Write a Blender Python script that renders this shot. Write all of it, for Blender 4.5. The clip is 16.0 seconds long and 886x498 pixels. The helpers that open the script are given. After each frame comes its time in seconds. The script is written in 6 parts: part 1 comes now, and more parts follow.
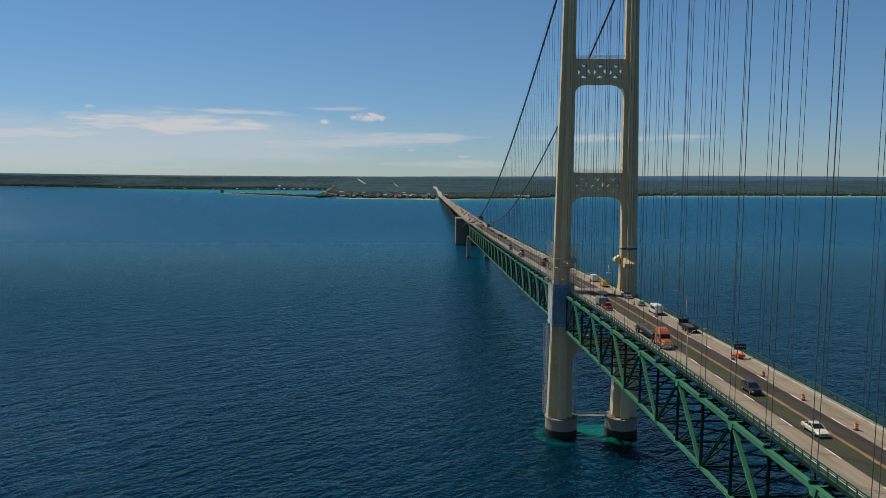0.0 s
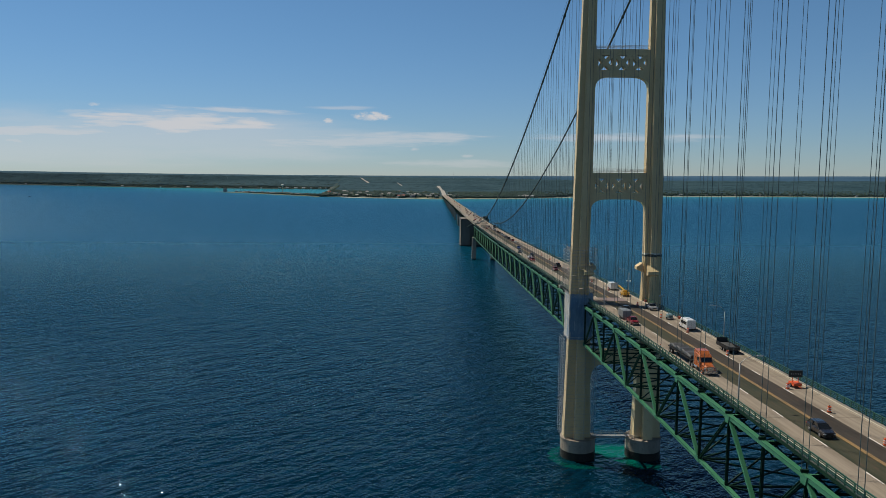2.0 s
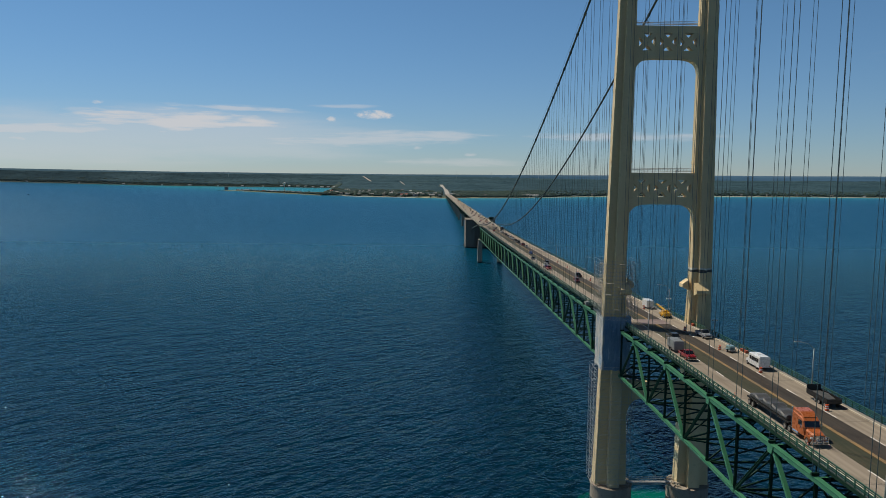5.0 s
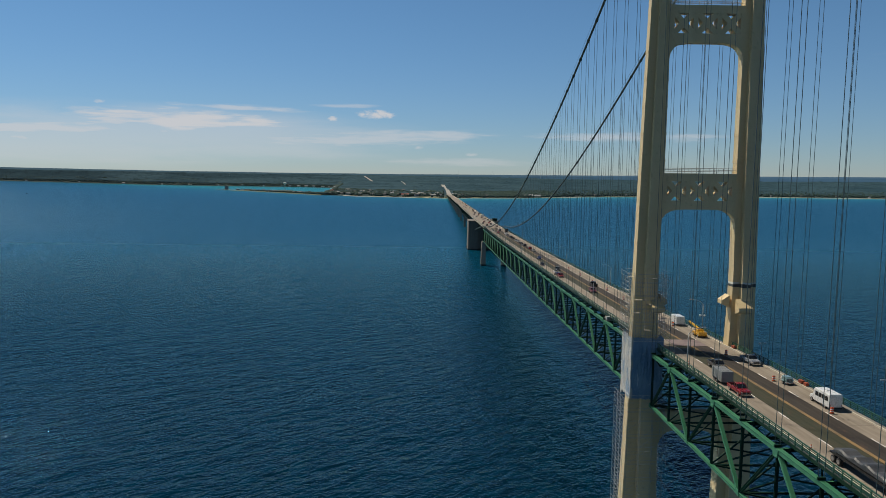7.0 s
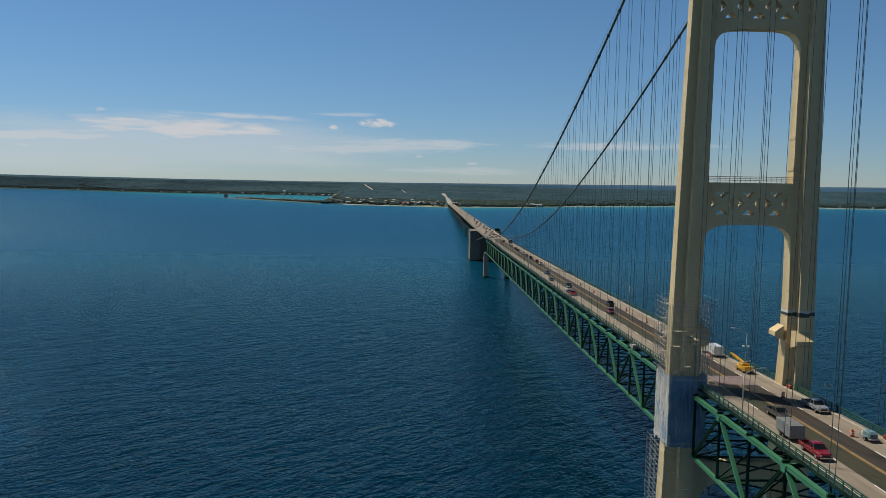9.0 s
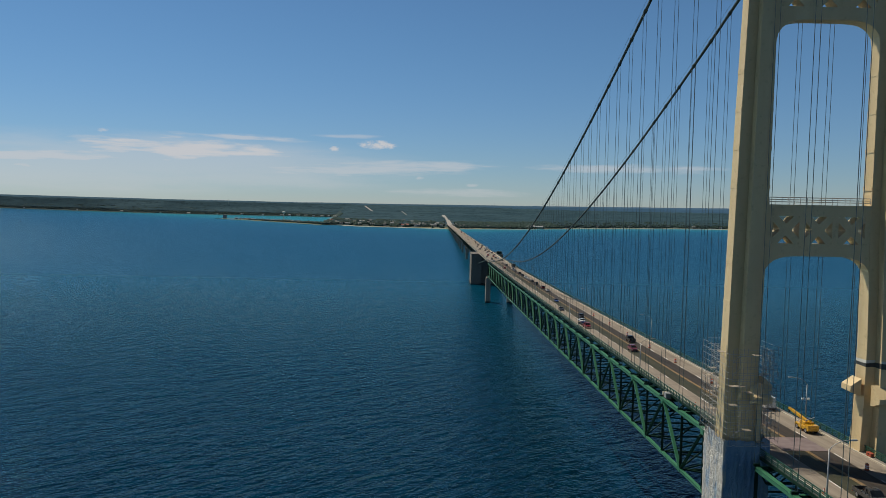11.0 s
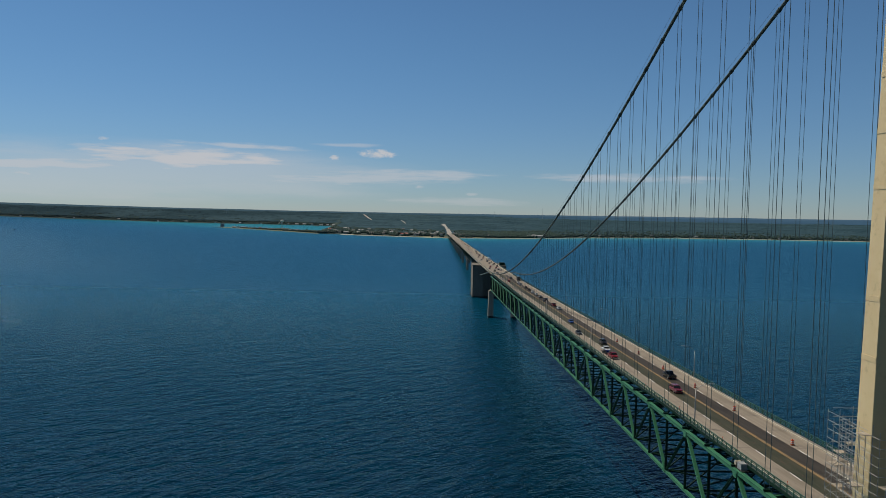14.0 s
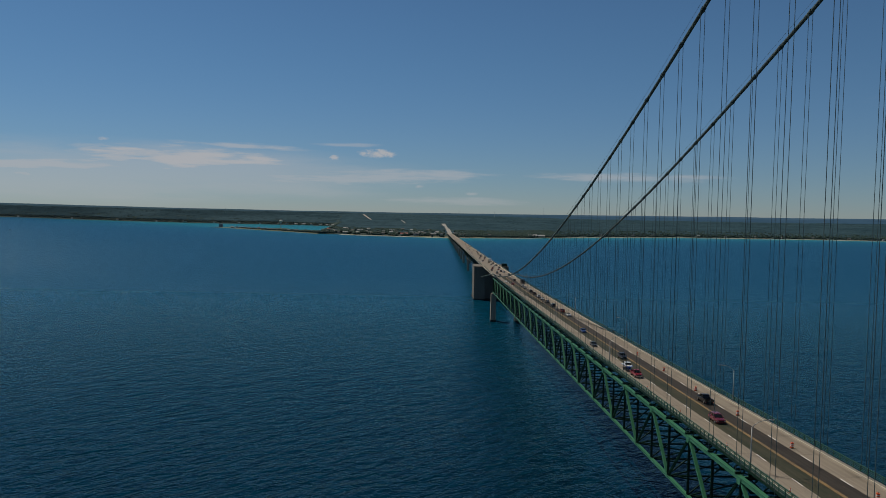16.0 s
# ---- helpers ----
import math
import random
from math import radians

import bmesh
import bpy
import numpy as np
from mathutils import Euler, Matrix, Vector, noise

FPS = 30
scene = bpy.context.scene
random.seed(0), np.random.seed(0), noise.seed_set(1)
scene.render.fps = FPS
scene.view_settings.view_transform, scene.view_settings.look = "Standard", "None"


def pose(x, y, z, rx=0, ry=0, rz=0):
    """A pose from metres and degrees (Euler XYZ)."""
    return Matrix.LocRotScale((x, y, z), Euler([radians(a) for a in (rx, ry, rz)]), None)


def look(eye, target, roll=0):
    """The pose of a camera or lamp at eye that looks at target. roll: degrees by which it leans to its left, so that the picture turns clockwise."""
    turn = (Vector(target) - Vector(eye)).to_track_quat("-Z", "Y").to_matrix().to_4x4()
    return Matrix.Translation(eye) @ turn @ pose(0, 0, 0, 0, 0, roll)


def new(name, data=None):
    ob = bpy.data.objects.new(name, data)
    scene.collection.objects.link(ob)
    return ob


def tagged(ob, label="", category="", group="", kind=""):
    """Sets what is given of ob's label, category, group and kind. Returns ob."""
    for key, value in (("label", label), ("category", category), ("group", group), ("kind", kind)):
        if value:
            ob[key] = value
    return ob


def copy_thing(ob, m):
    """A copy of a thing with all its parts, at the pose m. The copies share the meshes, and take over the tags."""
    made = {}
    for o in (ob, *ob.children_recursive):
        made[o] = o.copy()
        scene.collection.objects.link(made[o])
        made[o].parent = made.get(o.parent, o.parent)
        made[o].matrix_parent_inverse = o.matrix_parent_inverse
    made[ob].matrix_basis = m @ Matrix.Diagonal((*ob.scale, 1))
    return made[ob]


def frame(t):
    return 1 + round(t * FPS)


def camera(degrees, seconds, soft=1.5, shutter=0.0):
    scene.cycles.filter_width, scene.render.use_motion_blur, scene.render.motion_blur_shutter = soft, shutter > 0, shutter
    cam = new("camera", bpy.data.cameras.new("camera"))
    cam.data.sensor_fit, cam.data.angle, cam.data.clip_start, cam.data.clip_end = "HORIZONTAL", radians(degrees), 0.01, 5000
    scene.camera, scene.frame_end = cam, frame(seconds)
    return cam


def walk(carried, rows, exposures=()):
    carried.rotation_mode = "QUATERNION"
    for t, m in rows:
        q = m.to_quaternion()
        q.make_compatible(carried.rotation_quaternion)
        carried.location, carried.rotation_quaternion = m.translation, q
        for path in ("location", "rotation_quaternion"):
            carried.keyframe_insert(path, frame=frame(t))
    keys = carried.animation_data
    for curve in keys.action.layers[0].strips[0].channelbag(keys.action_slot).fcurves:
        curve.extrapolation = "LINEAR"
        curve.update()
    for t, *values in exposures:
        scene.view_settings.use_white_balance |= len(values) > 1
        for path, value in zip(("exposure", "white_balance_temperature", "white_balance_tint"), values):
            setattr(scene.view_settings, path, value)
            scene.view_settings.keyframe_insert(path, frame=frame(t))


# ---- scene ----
cam = camera(63.3, 16.0, soft=0.5)
EXPOSURES = [(0.0, -0.45, 6400.0, 10.0), (10.0, -0.45, 6400.0, 10.0), (12.5, -0.62, 6350.0, 10.0), (13.0, -0.58, 6350.0, 10.0), (14.5, -0.63, 6300.0, 10.0), (15.5, -0.67, 6300.0, 10.0), (16.0, -0.98, 6300.0, 10.0)]
PATH = [
    (0, (-57.071, -235.253, 88.175), (-57.023, -233.263, 87.975), 0.2),
    (0.5, (-57.227, -230.891, 88.193), (-57.181, -228.902, 87.992), 0.2),
    (1, (-57.566, -226.435, 88.289), (-57.522, -224.445, 88.087), 0.3),
    (1.5, (-57.849, -221.698, 88.357), (-57.808, -219.709, 88.155), 0.3),
    (2, (-58.065, -216.485, 88.379), (-58.026, -214.495, 88.177), 0.4),
    (2.5, (-58.23, -210.937, 88.447), (-58.193, -208.948, 88.244), 0.4),
    (3, (-58.439, -205.211, 88.565), (-58.403, -203.222, 88.362), 0.4),
    (3.5, (-58.666, -199.495, 88.549), (-58.631, -197.505, 88.347), 0.5),
    (4, (-58.927, -193.666, 88.69), (-58.893, -191.677, 88.486), 0.5),
    (6.5, (-60.065, -164.723, 88.719), (-60.036, -162.733, 88.513), 0.7),
    (7, (-60.193, -158.824, 88.809), (-60.164, -156.834, 88.603), 0.7),
    (7.5, (-60.36, -152.94, 88.82), (-60.331, -150.951, 88.614), 0.8),
    (8, (-60.607, -146.755, 88.733), (-60.578, -144.766, 88.526), 0.9),
    (8.5, (-60.685, -140.657, 88.771), (-60.656, -138.667, 88.574), 0.9),
    (9, (-60.747, -134.499, 88.735), (-60.719, -132.507, 88.553), 0.9),
    (9.5, (-60.701, -128.232, 88.659), (-60.673, -126.239, 88.492), 1.0),
    (10, (-60.742, -121.838, 88.618), (-60.714, -119.844, 88.466), 1.1),
    (12.5, (-61.422, -91.958, 88.743), (-61.395, -89.961, 88.644), 1.1),
    (13, (-61.422, -85.447, 88.701), (-61.394, -83.45, 88.602), 1.2),
    (13.5, (-61.156, -78.691, 88.653), (-61.128, -76.693, 88.554), 1.2),
    (14, (-60.994, -71.926, 88.627), (-60.966, -69.929, 88.529), 1.2),
    (14.5, (-60.858, -65.553, 88.574), (-60.831, -63.556, 88.475), 1.2),
    (15, (-60.893, -59.286, 88.634), (-60.865, -57.288, 88.535), 1.2),
    (15.5, (-60.909, -53.136, 88.672), (-60.882, -51.138, 88.573), 1.2),
    (16, (-61.005, -47.131, 88.732), (-60.977, -45.134, 88.633), 1.1),
]
walk(cam, [(t, look(eye, target, roll)) for t, eye, target, roll in PATH], EXPOSURES)

# ---- world, sun, exposure ----
SUN_AZ, SUN_EL = -49.0, 56.0          # degrees: from +y towards +x, and above the horizon
world = bpy.data.worlds.new("sky")
scene.world = world
world.use_nodes = True
wn, wl = world.node_tree.nodes, world.node_tree.links
wn.clear()
w_out = wn.new("ShaderNodeOutputWorld")
w_bg = wn.new("ShaderNodeBackground")
w_sky = wn.new("ShaderNodeTexSky")
w_sky.sky_type, w_sky.sun_disc = "NISHITA", False
w_sky.sun_elevation, w_sky.sun_rotation = radians(SUN_EL), radians(SUN_AZ)
w_sky.altitude, w_sky.air_density, w_sky.dust_density, w_sky.ozone_density = 100, 1.0, 0.0, 5.0
w_bg.inputs["Strength"].default_value = 0.085


def wmath(op, a, b=None, c=None):
    n = wn.new("ShaderNodeMath")
    n.operation = op
    for i, v in enumerate((a, b, c)):
        if v is None:
            continue
        if isinstance(v, (int, float)):
            n.inputs[i].default_value = v
        else:
            wl.new(v, n.inputs[i])
    return n.outputs[0]


w_co = wn.new("ShaderNodeTexCoord")
w_sep = wn.new("ShaderNodeSeparateXYZ")
wl.new(w_co.outputs["Generated"], w_sep.inputs[0])
w_az = wmath("MULTIPLY", wmath("ARCTAN2", w_sep.outputs[0], w_sep.outputs[1]), 57.2958)
w_el = wmath("MULTIPLY", wmath("ARCSINE", w_sep.outputs[2]), 57.2958)


def wnoise(sx, sy, scale, detail, seed):
    c = wn.new("ShaderNodeCombineXYZ")
    wl.new(wmath("MULTIPLY", w_az, sx), c.inputs[0])
    wl.new(wmath("MULTIPLY", w_el, sy), c.inputs[1])
    c.inputs[2].default_value = seed
    n = wn.new("ShaderNodeTexNoise")
    n.inputs["Scale"].default_value, n.inputs["Detail"].default_value, n.inputs["Roughness"].default_value = scale, detail, 0.6
    wl.new(c.outputs[0], n.inputs["Vector"])
    return n.outputs["Fac"]


def cloud(az, el, half_w, half_h, lean, amount, n_fac, low=0.40, high=0.62):
    """A cloud bank: an ellipse in azimuth and elevation, broken by noise."""
    dx = wmath("SUBTRACT", w_az, az)
    dy = wmath("SUBTRACT", wmath("SUBTRACT", w_el, el), wmath("MULTIPLY", dx, lean))
    r = wmath("ADD", wmath("POWER", wmath("DIVIDE", dx, half_w), 2), wmath("POWER", wmath("DIVIDE", dy, half_h), 2))
    body = wmath("SUBTRACT", 1.0, wmath("SQRT", r))
    v = wmath("ADD", wmath("MULTIPLY", body, 0.45), wmath("SUBTRACT", n_fac, 0.5))
    ramp = wn.new("ShaderNodeMapRange")
    ramp.interpolation_type = "SMOOTHSTEP"
    wl.new(v, ramp.inputs["Value"])
    for k, x in (("From Min", low - 0.4), ("From Max", high - 0.4 + 0.16), ("To Min", 0), ("To Max", amount)):
        ramp.inputs[k].default_value = x
    inside = wmath("MINIMUM", 1.0, wmath("MAXIMUM", 0.0, wmath("MULTIPLY", wmath("SUBTRACT", 1.0, r), 2.2)))
    return wmath("MULTIPLY", ramp.outputs[0], inside)


streak = wnoise(0.10, 0.9, 2.4, 7, 3.1)
puff = wnoise(0.7, 1.3, 1.9, 7, 8.4)
veil = wnoise(0.05, 0.35, 1.6, 6, 5.2)
CLOUDS = [  # azimuth, elevation, half width, half height, lean, amount, noise
    (-19.0, 3.75, 9.5, 1.25, -0.012, 0.9, streak),
    (-22.0, 2.6, 24.0, 2.6, 0.0, 0.42, veil, 0.22, 0.66),
    (-15.0, 4.85, 6.5, 0.32, -0.02, 0.6, streak),
    (-28.0, 2.9, 9.0, 0.7, 0.03, 0.7, streak),
    (-4.6, 2.75, 12.0, 0.75, 0.035, 0.55, streak),
    (-14.0, 2.4, 12.0, 0.6, 0.0, 0.4, streak),
    (-4.5, 4.6, 1.8, 0.42, -0.02, 0.95, puff),
    (-7.9, 4.2, 0.6, 0.25, 0.0, 0.85, puff),
    (-7.0, 5.2, 3.4, 0.22, 0.02, 0.4, streak),
    (14.5, 3.0, 9.0, 0.5, -0.01, 0.5, streak),
    (-29.5, 2.2, 1.0, 0.22, 0.0, 0.6, puff),
    (-33.0, 2.4, 1.3, 0.25, 0.0, 0.6, puff),
    (-24.5, 4.9, 0.5, 0.2, 0.0, 0.6, puff),
    (-1.2, 2.1, 0.5, 0.2, 0.0, 0.5, puff),
    (3.0, 1.6, 0.6, 0.18, 0.0, 0.4, puff),
    (2.0, 1.0, 8.0, 0.4, 0.0, 0.35, streak),
    (60.0, 8.0, 30.0, 2.0, 0.0, 0.5, streak),
    (-110.0, 9.0, 40.0, 2.5, 0.0, 0.5, streak),
    (170.0, 10.0, 40.0, 2.5, 0.0, 0.5, streak),
]
mask = None
for bank in CLOUDS:
    c = cloud(*bank)
    mask = c if mask is None else wmath("MAXIMUM", mask, c)
w_mix = wn.new("ShaderNodeMix")
w_mix.data_type = "RGBA"
wl.new(mask, w_mix.inputs["Factor"])
w_hs = wn.new("ShaderNodeHueSaturation")
w_hs.inputs["Saturation"].default_value, w_hs.inputs["Value"].default_value = 0.95, 1.0
wl.new(w_sky.outputs[0], w_hs.inputs["Color"])
w_low = wn.new("ShaderNodeMapRange")
w_low.interpolation_type = "SMOOTHSTEP"
wl.new(w_el, w_low.inputs["Value"])
w_low.inputs["From Min"].default_value, w_low.inputs["From Max"].default_value = -2.0, 14.0
w_tint = wn.new("ShaderNodeMix")
w_tint.data_type = "RGBA"
wl.new(w_low.outputs[0], w_tint.inputs["Factor"])
w_tint.inputs[6].default_value, w_tint.inputs[7].default_value = (0.76, 0.92, 1.15, 1), (0.76, 1.03, 1.16, 1)
w_air = wn.new("ShaderNodeMix")
w_air.data_type, w_air.blend_type = "RGBA", "MULTIPLY"
w_air.inputs["Factor"].default_value = 1.0
wl.new(w_hs.outputs[0], w_air.inputs[6])
wl.new(w_tint.outputs[2], w_air.inputs[7])
w_high = wn.new("ShaderNodeMapRange")
w_high.interpolation_type = "SMOOTHSTEP"
wl.new(w_el, w_high.inputs["Value"])
for k_name, k_value in (("From Min", 14.0), ("From Max", 50.0), ("To Min", 1.0), ("To Max", 0.3)):
    w_high.inputs[k_name].default_value = k_value
w_zenith = wn.new("ShaderNodeVectorMath")
w_zenith.operation = "SCALE"
wl.new(w_air.outputs[2], w_zenith.inputs[0])
wl.new(w_high.outputs[0], w_zenith.inputs["Scale"])
wl.new(w_zenith.outputs[0], w_mix.inputs[6])
w_mix.inputs[7].default_value = (9.6, 9.5, 9.6, 1)
wl.new(w_mix.outputs[2], w_bg.inputs["Color"])
wl.new(w_bg.outputs[0], w_out.inputs["Surface"])

sun = new("sun", bpy.data.lights.new("sun", "SUN"))
sun.data.energy, sun.data.angle, sun.data.color = 6.6, radians(0.53), (1.0, 0.90, 0.74)
s_dir = Vector((math.sin(radians(SUN_AZ)) * math.cos(radians(SUN_EL)), math.cos(radians(SUN_AZ)) * math.cos(radians(SUN_EL)), math.sin(radians(SUN_EL))))
sun.matrix_world = look(s_dir * 300 + Vector((0, 0, 100)), (0, 0, 100))

# ---- materials ----


class Nodes:
    """A short way to write node trees."""

    def __init__(self, name):
        self.mat = bpy.data.materials.new(name)
        self.mat.use_nodes = True
        self.t = self.mat.node_tree
        self.n, self.l = self.t.nodes, self.t.links
        self.bsdf = self.n["Principled BSDF"]

    def put(self, value, socket):
        if isinstance(value, bpy.types.NodeSocket):
            self.l.new(value, socket)
        elif isinstance(value, (tuple, list)) and len(value) == 3 and socket.type == "RGBA":
            socket.default_value = (*value, 1)
        else:
            socket.default_value = value

    def math(self, op, a, b=None, c=None, clamp=False):
        n = self.n.new("ShaderNodeMath")
        n.operation, n.use_clamp = op, clamp
        for i, v in enumerate((a, b, c)):
            if v is not None:
                self.put(v, n.inputs[i])
        return n.outputs[0]

    def coords(self, kind="Object"):
        return self.n.new("ShaderNodeTexCoord").outputs[kind]

    def position(self):
        return self.n.new("ShaderNodeNewGeometry").outputs["Position"]

    def mapping(self, v, scale=(1, 1, 1), rot=(0, 0, 0), loc=(0, 0, 0)):
        n = self.n.new("ShaderNodeMapping")
        self.put(v, n.inputs["Vector"])
        n.inputs["Scale"].default_value, n.inputs["Rotation"].default_value, n.inputs["Location"].default_value = scale, rot, loc
        return n.outputs[0]

    def noise(self, v, scale, detail=4, rough=0.55, distort=0.0):
        n = self.n.new("ShaderNodeTexNoise")
        self.put(v, n.inputs["Vector"])
        n.inputs["Scale"].default_value, n.inputs["Detail"].default_value = scale, detail
        n.inputs["Roughness"].default_value, n.inputs["Distortion"].default_value = rough, distort
        return n.outputs["Fac"]

    def span(self, v, a, b, lo=0.0, hi=1.0):
        n = self.n.new("ShaderNodeMapRange")
        n.interpolation_type = "SMOOTHSTEP"
        self.put(v, n.inputs["Value"])
        for k, x in (("From Min", a), ("From Max", b), ("To Min", lo), ("To Max", hi)):
            n.inputs[k].default_value = x
        return n.outputs[0]

    def mix(self, fac, a, b, blend="MIX"):
        n = self.n.new("ShaderNodeMix")
        n.data_type, n.blend_type = "RGBA", blend
        self.put(fac, n.inputs["Factor"])
        self.put(a, n.inputs[6])
        self.put(b, n.inputs[7])
        return n.outputs[2]

    def bump(self, height, strength=0.3, distance=0.05, normal=None):
        n = self.n.new("ShaderNodeBump")
        n.inputs["Strength"].default_value, n.inputs["Distance"].default_value = strength, distance
        self.put(height, n.inputs["Height"])
        if normal is not None:
            self.l.new(normal, n.inputs["Normal"])
        return n.outputs[0]

    def done(self, color, rough=0.6, metal=0.0, normal=None, spec=0.5):
        self.put(color, self.bsdf.inputs["Base Color"])
        self.put(rough, self.bsdf.inputs["Roughness"])
        self.put(metal, self.bsdf.inputs["Metallic"])
        self.put(spec, self.bsdf.inputs["Specular IOR Level"])
        if normal is not None:
            self.l.new(normal, self.bsdf.inputs["Normal"])
        return self.mat

    def split(self, v):
        n = self.n.new("ShaderNodeSeparateXYZ")
        self.put(v, n.inputs[0])
        return n.outputs

    def random(self):
        return self.n.new("ShaderNodeObjectInfo").outputs["Random"]

    def island(self):
        return self.n.new("ShaderNodeNewGeometry").outputs["Random Per Island"]


def worn(name, a, b, c=None, scale=0.4, fine=6.0, rough=0.55, metal=0.0, bump=0.15, dist=0.02, spec=0.5, drip=False):
    """Paint, concrete or metal: two tones by a broad noise, a third by a fine one."""
    k = Nodes(name)
    v = k.position()
    big = k.noise(k.mapping(v, (1, 1, 0.25 if drip else 1)), scale, 6, 0.6)
    small = k.noise(v, fine, 5, 0.65)
    col = k.mix(k.span(big, 0.35, 0.65), a, b)
    col = k.mix(k.span(small, 0.55, 0.75, 0, 0.7), col, c or b)
    r = k.span(small, 0.3, 0.7, rough - 0.1, rough + 0.12)
    return k.done(col, r, metal, k.bump(small, bump, dist), spec)


def plain(name, color, rough=0.5, metal=0.0, spec=0.5, vary=0.12, scale=2.0):
    k = Nodes(name)
    v = k.position()
    n = k.noise(v, scale, 5)
    col = k.mix(k.span(n, 0.3, 0.7), tuple(x * (1 - vary) for x in color), tuple(min(1, x * (1 + vary)) for x in color))
    return k.done(col, rough, metal, None, spec)


def water_material():
    k = Nodes("lake_water")
    pos = k.position()
    x, y, z = k.split(pos)
    # depth tint: deep blue offshore, turquoise over the sand shelf along the coast
    wob = k.math("MULTIPLY", k.math("SUBTRACT", k.noise(k.mapping(pos, (0.002, 0.004, 0)), 1.0, 4), 0.5), 500)
    right = k.math("ADD", k.math("MULTIPLY", k.math("MAXIMUM", k.math("SUBTRACT", x, 60), 0), -0.50), y)
    right = k.math("MAXIMUM", right, k.math("SUBTRACT", y, 560))
    left = k.math("ADD", k.math("MULTIPLY", k.math("MINIMUM", x, 0), 0.95), y)
    shelf = k.math("ADD", k.math("MINIMUM", left, right), wob)
    far = k.span(shelf, 1500, 2600)
    band = k.span(shelf, 2250, 2560)
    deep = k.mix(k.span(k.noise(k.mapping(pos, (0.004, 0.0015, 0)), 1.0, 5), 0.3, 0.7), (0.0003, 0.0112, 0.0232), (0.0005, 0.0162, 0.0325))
    # near water darker, far water paler: reflection strength put into the colour
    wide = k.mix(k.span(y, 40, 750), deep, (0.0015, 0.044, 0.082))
    # light and dark wave faces painted into the body colour by noise
    wave_shade = k.noise(k.mapping(k.mapping(pos, (1, 1, 1), (0, 0, -0.72)), (0.13, 0.34, 0)), 1.0, 4, 0.65)
    wide = k.mix(1.0, wide, k.mix(k.span(wave_shade, 0.35, 0.68), (0.62, 0.66, 0.70), (1.46, 1.40, 1.36)), "MULTIPLY")
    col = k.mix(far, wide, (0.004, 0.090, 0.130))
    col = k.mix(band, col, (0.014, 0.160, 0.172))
    # pale caisson rims under water round the two tower piers, and the sill between them
    wave = k.math("MULTIPLY", k.math("SUBTRACT", k.noise(k.mapping(pos, (1, 1, 0)), 0.35, 4), 0.5), 4.0)
    for cx, cy in ((-9.6, 3.2), (9.6, 3.6)):
        dx, dy = k.math("SUBTRACT", x, cx), k.math("SUBTRACT", y, cy)
        d = k.math("ADD", k.math("SQRT", k.math("ADD", k.math("POWER", dx, 2), k.math("POWER", dy, 2))), wave)
        rim = k.math("MULTIPLY", k.span(d, 10.8, 9.4), k.span(d, 6.4, 8.6, 0.25, 1.0))
        col = k.mix(k.math("MULTIPLY", rim, 0.55), col, (0.001, 0.075, 0.054))
    sill = k.math("MULTIPLY", k.span(k.math("ADD", k.math("ABSOLUTE", x), wave), 8.5, 5.5), k.span(k.math("ADD", k.math("ABSOLUTE", k.math("SUBTRACT", y, 4.4)), wave), 10.5, 6.5))
    col = k.mix(k.math("MULTIPLY", sill, 0.85), col, (0.001, 0.100, 0.074))
    # waves at several sizes, wind from behind the left shoulder
    turned = k.mapping(pos, (1, 1, 1), (0, 0, -0.72))
    turned2 = k.mapping(pos, (1, 1, 1), (0, 0, 0.45))
    long = k.noise(k.mapping(turned, (0.025, 0.060, 0)), 1.0, 4, 0.7, 0.3)

    def ridged(v, scale, detail):
        n = k.noise(k.mapping(v, scale), 1.0, detail, 0.5, 0.25)
        return k.math("SUBTRACT", 1.0, k.math("ABSOLUTE", k.math("MULTIPLY_ADD", n, 4.0, -2.0)))

    sea = ridged(turned, (0.045, 0.085, 0), 2)
    chop = ridged(turned, (0.15, 0.26, 0), 2)
    cross = ridged(turned2, (0.30, 0.48, 0), 1)
    ripple = k.noise(k.mapping(turned, (1.2, 1.8, 0)), 1.0, 1, 0.5)
    h = k.math("ADD", k.math("ADD", k.math("MULTIPLY", long, 1.8), k.math("MULTIPLY", sea, 0.55)), k.math("ADD", k.math("MULTIPLY", chop, 0.35), k.math("ADD", k.math("MULTIPLY", cross, 0.14), k.math("MULTIPLY", ripple, 0.16))))
    # even tilt of the normal towards -y, added to reflect higher, bluer sky
    h = k.math("ADD", h, k.math("MULTIPLY", y, 0.026))
    nrm = k.bump(h, 1.0, 1.0)
    # body colour below a mirror-like surface, mixed by Fresnel
    m = k.done(col, 1.0, 0.0, nrm, 0.0)
    body = k.n.new("ShaderNodeBsdfDiffuse")
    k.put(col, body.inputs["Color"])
    shine = k.n.new("ShaderNodeBsdfGlossy")
    shine.distribution = "BECKMANN"
    shine.inputs["Color"].default_value = (0.66, 0.91, 1.0, 1)
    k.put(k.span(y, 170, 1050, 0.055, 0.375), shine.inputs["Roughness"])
    k.l.new(nrm, shine.inputs["Normal"])
    fres = k.n.new("ShaderNodeFresnel")
    fres.inputs["IOR"].default_value = 1.33
    k.l.new(nrm, fres.inputs["Normal"])
    blend = k.n.new("ShaderNodeMixShader")
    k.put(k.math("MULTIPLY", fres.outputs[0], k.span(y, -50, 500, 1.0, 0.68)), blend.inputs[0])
    k.l.new(body.outputs[0], blend.inputs[1])
    k.l.new(shine.outputs[0], blend.inputs[2])
